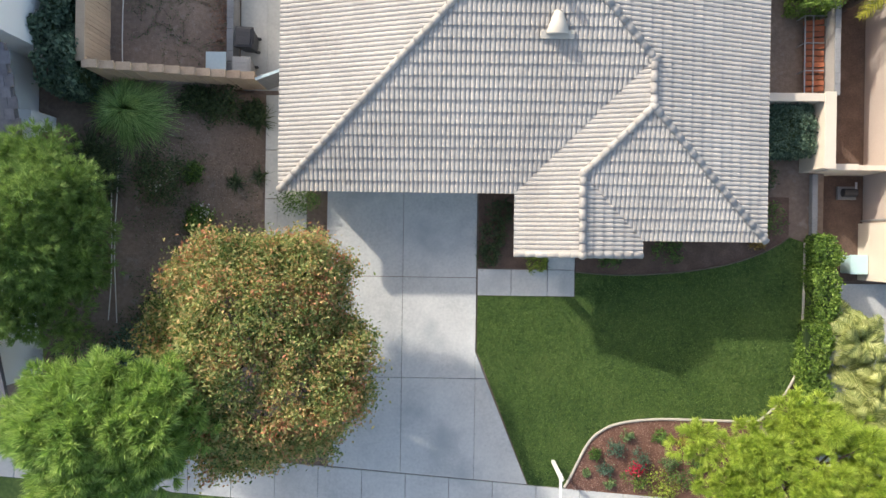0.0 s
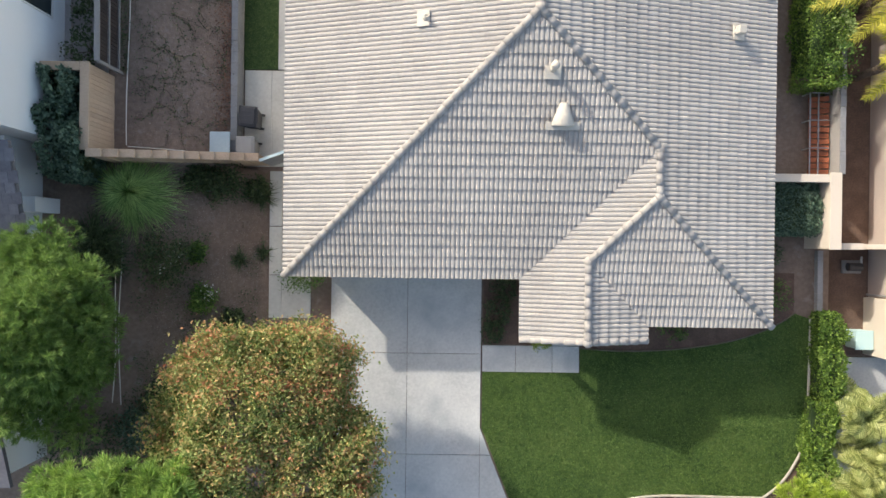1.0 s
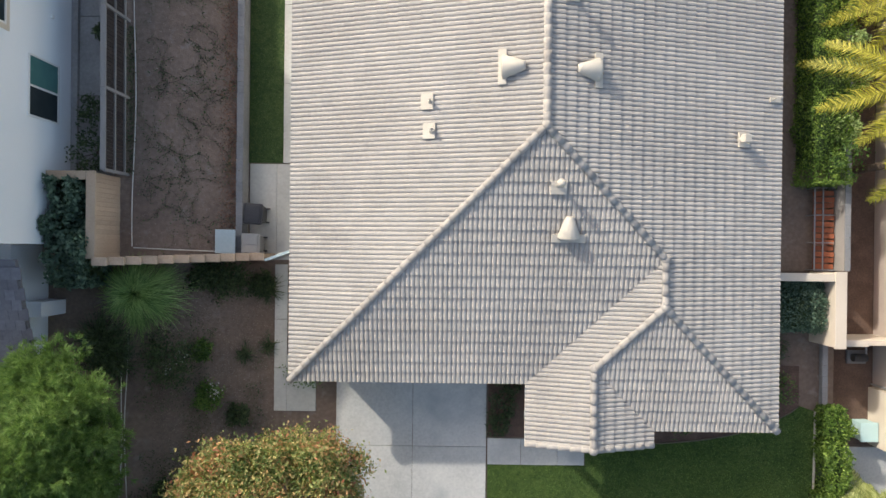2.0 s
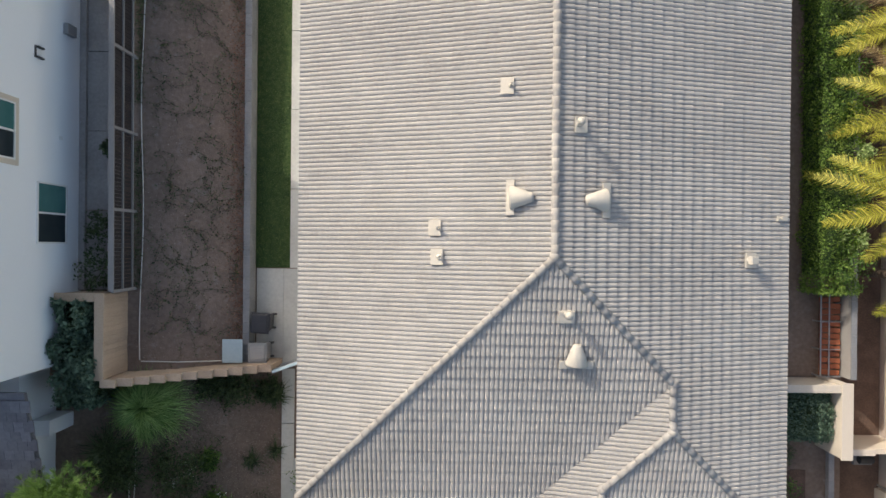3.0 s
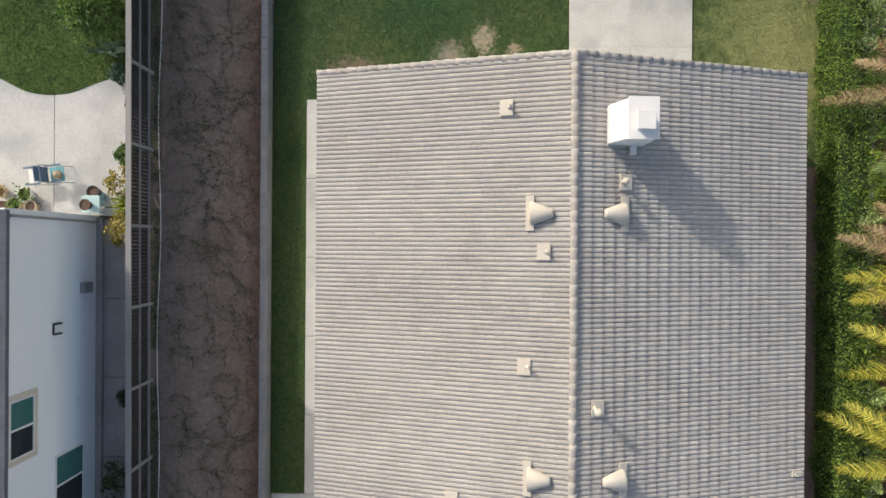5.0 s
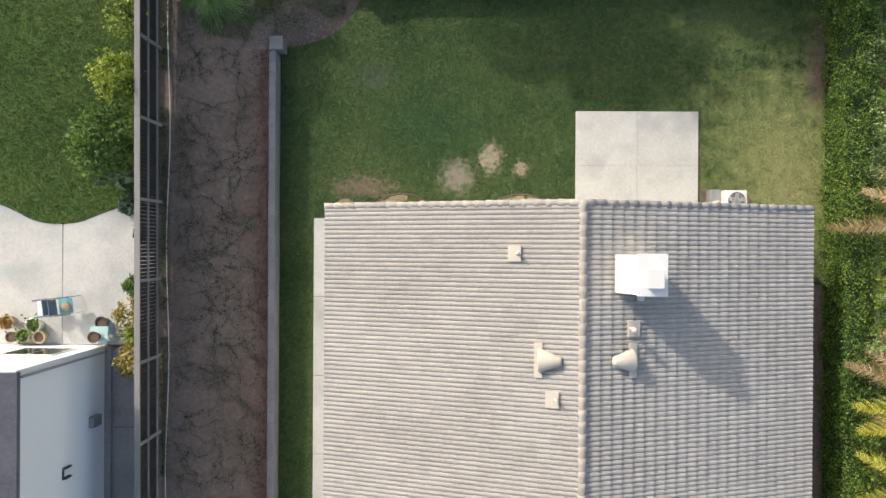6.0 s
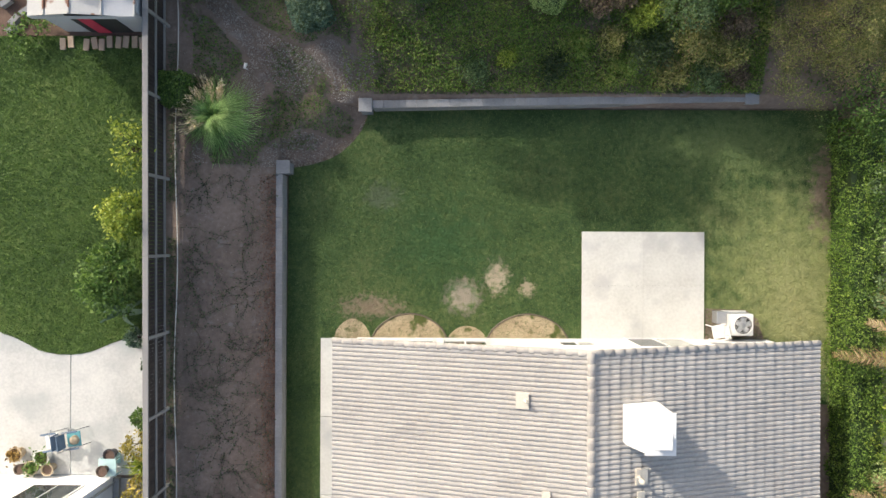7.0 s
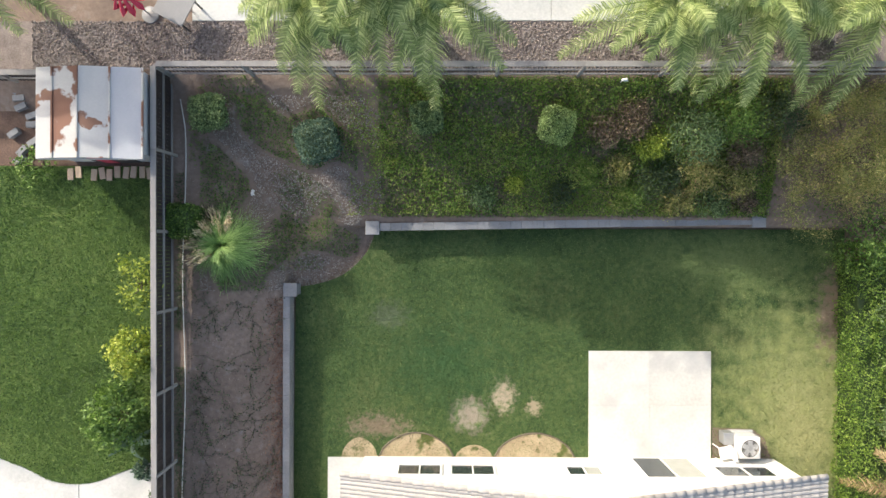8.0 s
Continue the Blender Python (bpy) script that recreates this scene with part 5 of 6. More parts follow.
um = thing("parasol", "closed red patio parasol on a grey base", "parasol", (-11.0, 38.2, 2.53))
part("pole", tube(bmesh.new(), (0, 0, 0), (0, 0, 2.2), 0.025), M["metal_grey"], um)
cp = bmesh.new()
for k in range(10):
    a = 2 * math.pi * k / 10
    v0 = [cp.verts.new(p) for p in ((0, 0, 2.25), (0.5 * math.cos(a - 0.2), 0.5 * math.sin(a - 0.2), 1.5), (0.62 * math.cos(a), 0.62 * math.sin(a), 1.42), (0.5 * math.cos(a + 0.2), 0.5 * math.sin(a + 0.2), 1.5), (0.06 * math.cos(a), 0.06 * math.sin(a), 1.2))]
    cp.faces.new((v0[0], v0[1], v0[2])), cp.faces.new((v0[0], v0[2], v0[3])), cp.faces.new((v0[4], v0[2], v0[1])), cp.faces.new((v0[4], v0[3], v0[2]))
part("canopy", cp, M["red"], um, "folded red canopy")
part("base", lathe(bmesh.new(), [(0.28, 0), (0.28, 0.06), (0.06, 0.1)], n=20), M["plastic_grey"], um)
ft = thing("patio_table", "dark grey square patio table behind the fence", "table", (-9.9, 38.25, 2.56))
ft.rotation_euler[2] = radians(-28)
part("tabletop", boxed(-0.55, 0.55, -0.5, 0.5, 0.68, 0.72, 0.015), M["plastic_grey"], ft)
for sx in (-0.48, 0.48):
    for sy in (-0.43, 0.43):
        part("leg", boxed(sx - 0.025, sx + 0.025, sy - 0.025, sy + 0.025, 0, 0.68), M["iron"], ft)
arc = [(11.6 + 1.9 * math.cos(a), 37.3 + 1.9 * math.sin(a)) for a in np.linspace(0.9, 2.6, 14)]
arc_i = [(11.6 + 1.35 * math.cos(a), 37.3 + 1.35 * math.sin(a)) for a in np.linspace(2.6, 0.9, 14)]
tagged(part("curved_bench", slab(bmesh.new(), arc + arc_i, 2.53, 2.98, 0.02), M["concrete_warm"]), "curved pale concrete bench among the palms", "bench")


# ---------------------------------------------------------------- plants
def inside(px, py, poly):
    c = np.zeros(len(px), bool)
    for (x0, y0), (x1, y1) in zip(poly, poly[1:] + poly[:1]):
        if y0 != y1:
            c ^= ((y0 > py) != (y1 > py)) & (px < (x1 - x0) * (py - y0) / (y1 - y0) + x0)
    return c


def trunk_mesh(base, top, r, branches, crown_pts):
    bm = bmesh.new()
    base, top = Vector(base), Vector(top)
    mid = base.lerp(top, 0.5) + Vector((random.uniform(-0.15, 0.15), random.uniform(-0.15, 0.15), 0))
    sweep(bm, spline([base, mid, top], 5), [r * (1.25 - 0.75 * k / 10) for k in range(11)], 10)
    for k in range(branches):
        p = Vector(crown_pts[RNG.integers(len(crown_pts))])
        a = base.lerp(top, random.uniform(0.45, 0.95))
        m = a.lerp(p, 0.5) + Vector((0, 0, 0.25))
        sweep(bm, spline([a, m, p], 4), [r * 0.4 * (1 - 0.85 * i / 8) for i in range(9)], 6)
    return bm


def broad_tree(name, at_, center, radii, n, per, spread, leaf, mt, label, low=-0.35, lump=0.18, fill=0.7, r=0.16, width=0.55, category="tree", branches=22):
    z = ground_z(*at_)
    t = thing(name, label, category, (at_[0], at_[1], z))
    c = (center[0] - at_[0], center[1] - at_[1], center[2] - z)
    pts, cs = clumps(c, radii, n, per, spread, lump, low, fill)
    pts = pts[pts[:, 2] > 0.05]
    part("trunk", trunk_mesh((0, 0, -0.1), (c[0], c[1], c[2]), r, branches, cs * 0.9 + np.array(c) * 0.1), M["bark"], t)
    leaves("crown", pts, leaf, M[mt], t, width)["kind"] = "stuff"
    return t


broad_tree("autumn_tree", (-4.6, -4.7), (-4.95, -4.75, 3.75), (3.2, 3.95, 2.3), 950, 150, 0.2, 0.115, "leaf_autumn", "round street tree turning from green to orange and rust", low=-0.45, lump=0.2, fill=0.66, width=0.5)


def pine(at_, center, radii, puffs, tufts, needles, mt, label, puff=0.42, length=0.22, r=0.18, low=-0.15, lump=0.3):
    """Rounded puffs of twig ends, each end a brush of thin needles."""
    z = ground_z(*at_)
    t = thing("pine_tree", label, "pine tree", (at_[0], at_[1], z))
    c = np.array((center[0] - at_[0], center[1] - at_[1], center[2] - z))
    _, d = clumps(c, radii, puffs, 1, 0.0, lump, low, 0.6)
    size = puff * (0.65 + 0.7 * RNG.random((len(d), 1)))
    out = rand_dirs(len(d) * tufts, 0.55)
    ends = np.repeat(d, tufts, axis=0) + out * np.repeat(size, tufts, axis=0) * (0.55 + 0.45 * RNG.random((len(out), 1))) * np.array([1, 1, 0.75])
    ax = np.repeat(out, needles, axis=0) + RNG.normal(size=(len(out) * needles, 3)) * 0.5 + np.array([0, 0, 0.15])
    ax /= np.linalg.norm(ax, axis=1)[:, None]
    pos = np.repeat(ends, needles, axis=0) + ax * length * 0.5
    part("trunk", trunk_mesh((0, 0, -0.1), tuple(c + np.array([0, 0, radii[2] * 0.5])), r, 30, d), M["bark"], t)
    leaves("crown", pos, length, M[mt], t, 0.075, 0.6, axis=ax)["kind"] = "stuff"
    return t


pine((-11.2, -1.4), (-11.35, -1.2, 4.6), (2.15, 2.75, 2.0), 330, 24, 20, "needle", "dense green pine at the edge of the lot", 0.5, 0.24, lump=0.18)
pine((-8.3, -6.6), (-8.2, -6.35, 6.0), (2.5, 1.75, 1.6), 120, 30, 36, "needle_light", "bright green long-needled pine over the pavement", 0.52, 0.32, lump=0.2)
pine((12.4, -8.7), (12.45, -8.6, 3.0), (3.3, 2.2, 1.4), 150, 26, 42, "needle_lime", "spreading lime-green pine beside the front lawn", 0.46, 0.26)


def shrub(x, y, r, h, n, leaf, mt, label, name="shrub", width=0.5, squash=1.0, z=None, per=None, stems=6, low=-0.2, fill=0.72, group=""):
    z = ground_z(x, y) if z is None else z
    t = thing(name, label, "shrub", (x, y, z), group)
    pts, cs = clumps((0, 0, h * 0.45), (r, r * squash, h * 0.55), max(6, n // 14), 14, r * 0.16, 0.2, low, fill)
    pts = pts[pts[:, 2] > 0.0]
    bm = bmesh.new()
    for k in range(stems):
        p = Vector(cs[RNG.integers(len(cs))])
        sweep(bm, [(0, 0, -0.05), p * 0.5 + Vector((0, 0, 0.02)), p], [0.018, 0.013, 0.006], 5)
    part("stem", bm, M["bark"], t)
    leaves("foliage", pts, leaf, M[mt], t, width)["kind"] = "stuff"
    return t


def hedge(name, x0, x1, y0, y1, z0, z1, n, leaf, mt, label, lump=0.12):
    """A clipped hedge: a skin of leaves over a solid core, coloured dark as the shade between them."""
    t = thing(name, label, "hedge", ((x0 + x1) / 2, (y0 + y1) / 2, z0))
    hx, hy, hz = (x1 - x0) / 2, (y1 - y0) / 2, z1 - z0
    bm = bmesh.new()
    nxx, nyy = max(3, int(hx * 6)), max(3, int(hy * 3))
    grid = [[bm.verts.new((-hx * 0.86 + 2 * hx * 0.86 * i / nxx, -hy * 0.95 + 2 * hy * 0.95 * j / nyy, hz * 0.78 + 0.12 * noise.noise(Vector((i * 0.7, j * 0.7, x0))))) for i in range(nxx + 1)] for j in range(nyy + 1)]
    for j in range(nyy):
        for i in range(nxx):
            bm.faces.new((grid[j][i], grid[j][i + 1], grid[j + 1][i + 1], grid[j + 1][i]))
    rim = [grid[0][i] for i in range(nxx + 1)] + [grid[j][nxx] for j in range(1, nyy + 1)] + [grid[nyy][i] for i in range(nxx - 1, -1, -1)] + [grid[j][0] for j in range(nyy - 1, 0, -1)]
    low = [bm.verts.new((v.co.x, v.co.y, 0)) for v in rim]
    for i in range(len(rim)):
        k = (i + 1) % len(rim)
        bm.faces.new((low[i], low[k], rim[k], rim[i]))
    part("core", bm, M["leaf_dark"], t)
    area = np.array([4 * hx * hy, 2 * hy * hz, 2 * hy * hz, 2 * hx * hz, 2 * hx * hz])
    w = RNG.choice(5, n, p=area / area.sum())
    u, v = RNG.random(n) * 2 - 1, RNG.random(n)
    p = np.empty((n, 3))
    p[:, 0] = np.where(w == 0, u * hx, np.where(w == 1, -hx, np.where(w == 2, hx, u * hx)))
    p[:, 1] = np.where(w == 0, (v * 2 - 1) * hy, np.where(w <= 2, u * hy, np.where(w == 3, -hy, hy)))
    p[:, 2] = np.where(w == 0, hz, v * hz)
    lumpy = np.array([noise.noise(Vector((a * 1.6 + x0, b * 1.6 + y0, c * 1.6))) for a, b, c in p])
    p[:, 2] += lumpy * lump * 2 * (p[:, 2] / hz) + RNG.normal(size=n) * 0.05
    p[:, 0] += lumpy * lump * np.sign(p[:, 0]) + RNG.normal(size=n) * 0.05
    p[:, 1] += RNG.normal(size=n) * 0.05
    leaves("foliage", p, leaf, M[mt], t, 0.6)["kind"] = "stuff"
    return t


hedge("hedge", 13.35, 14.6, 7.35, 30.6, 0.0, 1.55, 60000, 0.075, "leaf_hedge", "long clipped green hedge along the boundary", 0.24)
shrub_rows = [(14.5, y, 0.4 + 0.4 * random.random()) for y in np.arange(8.2, 31, 1.0)]
for x, y, r in shrub_rows:
    shrub(x + random.uniform(-0.3, 0.2), y, r, random.uniform(1.8, 2.3), 520, 0.11, random.choice(("leaf_lime", "leaf_green", "leaf_pale", "leaf_sage")), "leafy yellow-green shrub growing out of the hedge", group="shrubs in the hedge")
hedge("ivy_hedge", 14.28, 15.02, -3.9, -0.75, 0.0, 0.75, 8000, 0.1, "leaf_hedge", "ivy hedge with glossy green leaves beside the lawn", 0.2)
hedge("ivy_hedge", 14.0, 14.8, -7.2, -3.9, 0.0, 0.7, 8000, 0.1, "leaf_hedge", "ivy hedge spilling towards the pale edging", 0.25)
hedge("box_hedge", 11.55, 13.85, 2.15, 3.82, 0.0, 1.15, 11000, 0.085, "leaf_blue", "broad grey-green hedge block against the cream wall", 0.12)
shrub(-4.35, 0.35, 0.72, 0.75, 1500, 0.07, "leaf_green", "small clipped green bush by the garage", squash=0.55)
for x, y, r, h, mt, lb in ((4.35, -1.75, 0.38, 0.5, "leaf_lime", "small lime-green bush by the front walk"), (2.7, -0.9, 0.5, 0.4, "leaf_dark", "low dark plant in the porch bed"), (3.0, 0.0, 0.45, 0.4, "leaf_dark", "low dark plant in the porch bed"), (2.6, -1.6, 0.4, 0.25, "leaf_dark", "low dark plant in the porch bed"), (7.1, -1.55, 0.45, 0.4, "leaf_green", "green strappy plant in the front bed"), (9.2, -1.3, 0.5, 0.45, "leaf_green", "green strappy plant in the front bed"), (12.5, -0.9, 0.3, 0.3, "brown_leaf", "low brownish plant in the front bed"),
                          (12.55, 1.35, 0.5, 0.55, "leaf_dark", "dark green clump in the side yard"), (12.75, -0.1, 0.6, 0.6, "leaf_green", "green grassy clump at the lawn's edge")):
    shrub(x, y, r, h, 700, 0.12, mt, lb, width=0.25)

# the bank west of the drive
for x, y, r, h, mt, lb in ((-7.2, 3.75, 0.75, 0.6, "leaf_dark", "dark low bush under the stepped wall"), (-8.0, 3.8, 0.5, 0.5, "leaf_dark", "dark low bush under the stepped wall"), (-6.1, 3.5, 0.45, 0.6, "leaf_dark", "dark low bush beside the side path"), (-8.95, 0.95, 0.95, 0.8, "leaf_dark", "dark rose bush with a few white blooms"), (-8.0, 1.2, 0.35, 0.6, "leaf_green", "small bright green bush on the bank"), (-7.8, -0.45, 0.5, 0.6, "leaf_green", "green bush with white flowers on the bank"), (-6.9, -1.2, 0.4, 0.4, "leaf_dark", "small dark plant on the bank"), (-10.9, 1.3, 0.9, 0.7, "leaf_dark", "dark spiky plant beside the neighbour's wall"), (-9.7, -4.9, 0.8, 0.9, "leaf_blue", "grey-green bush under the pine"), (-11.3, -6.0, 1.6, 1.4, "leaf_dark", "dark shrub mass under the pines"), (-10.0, -7.6, 1.3, 1.2, "leaf_green", "green shrub mass near the pavement"), (-12.4, -8.4, 1.4, 1.5, "leaf_green", "green shrub mass near the pavement"), (-8.9, -3.9, 0.7, 0.8, "leaf_dark", "dark bush at the foot of the street tree")):
    shrub(x, y, r, h, int(2400 * r + 400), 0.11, mt, lb, width=0.38, fill=0.4)
for x, y, n_ in ((-8.55, 1.15, 5), (-8.9, 0.7, 3), (-7.5, -0.2, 6)):
    p = np.array([x, y, ground_z(x, y) + 0.65]) + RNG.normal(size=(n_ * 6, 3)) * np.array([0.16, 0.16, 0.05])
    tagged(leaves("flowers", p, 0.07, M["petal_white"], None, 0.9), "small white blooms on a bush", "flowers", kind="stuff")
hedge("climbing_shrub", -11.95, -11.0, 3.6, 6.95, 1.8, 3.5, 9000, 0.15, "leaf_blue", "tall dark blue-green shrub between wall and neighbour's house", 0.3)


def strap_plant(name, x, y, n, length, rise, mt, label, width=0.02, z=None, droop=1.0, plumes=0, category="ornamental grass"):
    """Arching blades from one root."""
    z = ground_z(x, y) if z is None else z
    t = thing(name, label, category, (x, y, z))
    V, F = [], []
    for k in range(n):
        a = random.uniform(0, 2 * math.pi)
        L = length * random.uniform(0.55, 1.05)
        el = random.uniform(0.25, 1.45)
        lean = random.uniform(-0.3, 0.3)
        base = len(V)
        for i in range(6):
            s = i / 5
            rr = L * math.cos(el) * s + 0.25 * L * s * s
            zz = rise * math.sin(el) * s * 1.7 - droop * rise * s * s * (0.75 + 0.35 * math.cos(el))
            aa = a + lean * s * s
            px, py = rr * math.cos(aa) + 0.1 * math.cos(a * 7), rr * math.sin(aa) + 0.1 * math.sin(a * 5)
            w = width * (1 - 0.85 * s)
            V.append((px - w * math.sin(aa), py + w * math.cos(aa), max(zz, 0.02)))
            V.append((px + w * math.sin(aa), py - w * math.cos(aa), max(zz, 0.02)))
        for i in range(5):
            q = base + 2 * i
            F.append((q, q + 1, q + 3, q + 2))
    raw("foliage", V, F, M[mt], t)["kind"] = "stuff"
    if plumes:
        pp, ax = [], []
        for k in range(plumes):
            a, e = random.uniform(0.9, 4.2), random.uniform(0.45, 1.15)
            d = np.array([math.cos(a) * math.cos(e), math.sin(a) * math.cos(e), math.sin(e)])
            for i in range(26):
                s = length * (0.55 + 0.55 * i / 26)
                pp.append(d * s * np.array([1, 1, rise / length * 1.1]) + RNG.normal(size=3) * 0.03)
                ax.append(d + RNG.normal(size=3) * 0.35)
        ax = np.array(ax)
        leaves("plume", np.array(pp), 0.16, M["plume"], t, 0.16, axis=ax / np.linalg.norm(ax, axis=1)[:, None], label="dry straw-coloured plumes")
    return t


strap_plant("fountain_grass", -10.0, 3.25, 2300, 1.6, 1.15, "pampas", "big arching clump of green fountain grass", 0.016)
strap_plant("pampas_grass", -8.8, 30.5, 2200, 1.45, 1.1, "pampas", "round pampas grass clump with dry plumes", 0.014, plumes=60)
for x, y, n_, l_ in ((-11.2, 1.7, 420, 1.15), (-10.7, 0.9, 260, 0.9), (-6.0, 3.3, 160, 0.7), (-6.75, 0.95, 110, 0.5), (-5.95, 1.2, 90, 0.45), (-7.5, 3.6, 140, 0.6)):
    strap_plant("spiky_plant", x, y, n_, l_, l_ * 0.75, "leaf_spiky", "dark spiky strap-leaved plant on the bank", 0.02)
strap_plant("agave", -11.15, 18.5, 80, 0.75, 0.5, "leaf_lime", "spiky pale green agave beside the fence", 0.035, 2.05, category="succulent")
for x, y, r, h, mt, lb in ((-11.15, 19.3, 0.46, 0.75, "croton", "yellow-brown croton beside the fence"), (-11.05, 20.2, 0.36, 0.6, "leaf_green", "small green bush beside the fence"), (-11.15, 17.7, 0.5, 0.7, "croton", "yellow-brown croton beside the fence"), (-10.85, 22.0, 0.2, 0.5, "leaf_dark", "thin dark plant beside the fence"), (-11.3, 22.9, 0.3, 0.6, "leaf_blue", "sparse grey plant at the patio's edge"), (-11.2, 9.4, 0.5, 0.6, "leaf_dark", "dark bush in the side passage"), (-11.3, 8.0, 0.6, 0.8, "leaf_dark", "dark bush in the side passage"), (-11.0, 12.0, 0.3, 0.5, "leaf_dark", "dark bush in the side passage"), (-14.9, 33.2, 0.65, 0.7, "leaf_green", "green bush beside the shed")):
    shrub(x, y, r, h, 520, 0.12, mt, lb, z=2.05)
broad_tree("citrus_tree", (-11.75, 24.9), (-11.75, 24.9, 3.0), (0.95, 1.0, 0.7), 90, 34, 0.16, 0.13, "leaf_green", "citrus tree with yellow fruit beside the fence", r=0.05, branches=10)
broad_tree("lemon_tree", (-11.2, 27.0), (-11.2, 27.0, 3.2), (0.62, 0.65, 0.55), 50, 34, 0.14, 0.13, "leaf_lime", "small yellow-green lemon tree beside the fence", r=0.04, branches=8)
broad_tree("sapling", (-11.1, 29.2), (-11.15, 29.2, 3.0), (0.6, 0.8, 0.5), 24, 18, 0.15, 0.14, "leaf_lime", "sparse young tree with thin yellow-green leaves", r=0.03, branches=10)
strap_plant("banana_plant", -11.75, 23.75, 7, 1.1, 0.9, "leaf_blue", "young banana plant with pale broad leaves", 0.14, 2.05, category="plant")

# bank behind the lawn
def clipped_bush(x, y, r, h, mt, label, rz=0, n=4200, leaf=0.075):
    """A bush sheared to a rounded block: a skin of leaves over a solid core coloured as its inner shade."""
    t = thing("clipped_bush", label, "shrub", (x, y, ground_z(x, y)), "clipped bushes on the bank")
    t.rotation_euler[2] = radians(rz)
    d = rand_dirs(n, 0.5)
    d = d[d[:, 2] > -0.5]
    d /= (np.abs(d) ** 4).sum(axis=1)[:, None] ** 0.25
    lump_ = np.array([noise.noise(Vector(v * 2.3) + Vector((x, y, 0))) for v in d])[:, None]
    p = d * (0.97 + 0.13 * lump_ + 0.05 * RNG.normal(size=(len(d), 1))) * np.array([r, r, h * 0.5]) + np.array([0, 0, h * 0.5])
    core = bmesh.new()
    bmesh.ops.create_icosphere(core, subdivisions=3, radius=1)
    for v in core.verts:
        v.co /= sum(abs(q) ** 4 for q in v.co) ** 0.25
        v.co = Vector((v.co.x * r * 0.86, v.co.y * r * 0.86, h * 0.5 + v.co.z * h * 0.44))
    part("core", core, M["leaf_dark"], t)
    leaves("foliage", p, leaf, M[mt], t, 0.6)["kind"] = "stuff"


clipped_bush(-9.95, 31.3, 0.56, 0.95, "leaf_green", "round clipped green bush by the fence")
clipped_bush(-9.05, 34.95, 0.56, 0.95, "leaf_sage", "clipped sage-green bush on the bank", 8)
clipped_bush(-5.45, 34.05, 0.68, 1.0, "leaf_blue", "blue-green clipped bush on the bank", 20)
clipped_bush(-1.75, 34.8, 0.5, 0.9, "leaf_sage", "clipped bush under the palm fronds", 10)
clipped_bush(2.62, 34.55, 0.56, 0.95, "leaf_pale", "clipped pale yellow-green bush on the bank", -14)
for x, y, r, h, mt, lb in ((7.3, 34.2, 0.9, 1.3, "leaf_sage", "tall grey-green shrub on the bank"), (8.6, 34.7, 0.8, 1.2, "leaf_green", "tall green shrub on the bank"), (5.9, 34.0, 0.55, 0.7, "leaf_lime", "yellow-tipped shrub on the bank"), (4.9, 33.2, 0.5, 0.5, "leaf_loose", "dry yellow shrub on the bank"), (5.2, 34.8, 0.7, 0.6, "brown_shrub", "reddish-brown dry shrub on the bank"), (4.3, 34.4, 0.6, 0.5, "brown_shrub", "reddish-brown dry shrub on the bank"), (7.7, 33.1, 0.7, 0.8, "leaf_loose", "mixed yellowing shrub on the bank"), (8.9, 32.9, 0.7, 0.8, "leaf_loose", "mixed yellowing shrub on the bank"), (9.1, 33.7, 0.6, 0.7, "brown_shrub", "brownish dry shrub on the bank"), (6.4, 32.9, 0.8, 0.6, "leaf_dark", "dark low shrub on the bank"), (5.3, 32.3, 0.6, 0.45, "leaf_mixed", "mixed yellowing shrub on the bank"), (7.1, 32.2, 0.6, 0.5, "leaf_loose", "mixed yellowing shrub on the bank"), (8.3, 32.1, 0.55, 0.45, "leaf_sage", "low grey-green shrub on the bank"), (9.4, 32.2, 0.5, 0.4, "brown_shrub", "brownish dry shrub on the bank"), (1.3, 32.7, 0.35, 0.35, "leaf_lime", "small yellow-green shrub on the bank"), (0.2, 32.3, 0.5, 0.3, "leaf_sage", "low grey-green shrub on the bank"), (2.9, 32.5, 0.6, 0.35, "leaf_dark", "dark low shrub on the bank"), (3.7, 33.1, 0.5, 0.4, "leaf_mixed", "mixed yellowing shrub on the bank"), (10.0, 34.9, 0.8, 1.1, "leaf_dark", "dark leafy shrub by the back fence")):
    shrub(x, y, r, h, int(2400 * r), 0.085, mt, lb, fill=0.35)
broad_tree("loose_shrub", (12.6, 33.6), (12.6, 33.6, 2.2), (2.0, 2.3, 1.3), 230, 140, 0.19, 0.065, "leaf_loose", "large loose yellow-green shrub at the corner of the lot", r=0.06, lump=0.3, category="shrub")
broad_tree("loose_shrub", (13.9, 31.4), (13.9, 31.3, 1.7), (1.2, 1.7, 1.0), 90, 40, 0.25, 0.10, "leaf_green", "dense green shrub at the end of the hedge", r=0.05, lump=0.3, category="shrub")

n = 90000
gxs, gys = RNG.uniform(-4.6, 10.4, n), RNG.uniform(31.6, 36.1, n)
dens = np.array([noise.fractal(Vector((a * 0.7, b * 0.7, 3)), 1.0, 2.0, 3) for a, b in zip(gxs, gys)])
keep = RNG.random(n) < np.clip(0.55 + 0.8 * dens + 0.1 * (gxs - 1) / 4, 0.06, 1) * np.clip((gxs + 4.8) / 1.6, 0, 1)
gp = np.array([(a, b, ground_z(a, b) + 0.02 + 0.18 * RNG.random()) for a, b in zip(gxs[keep], gys[keep])])
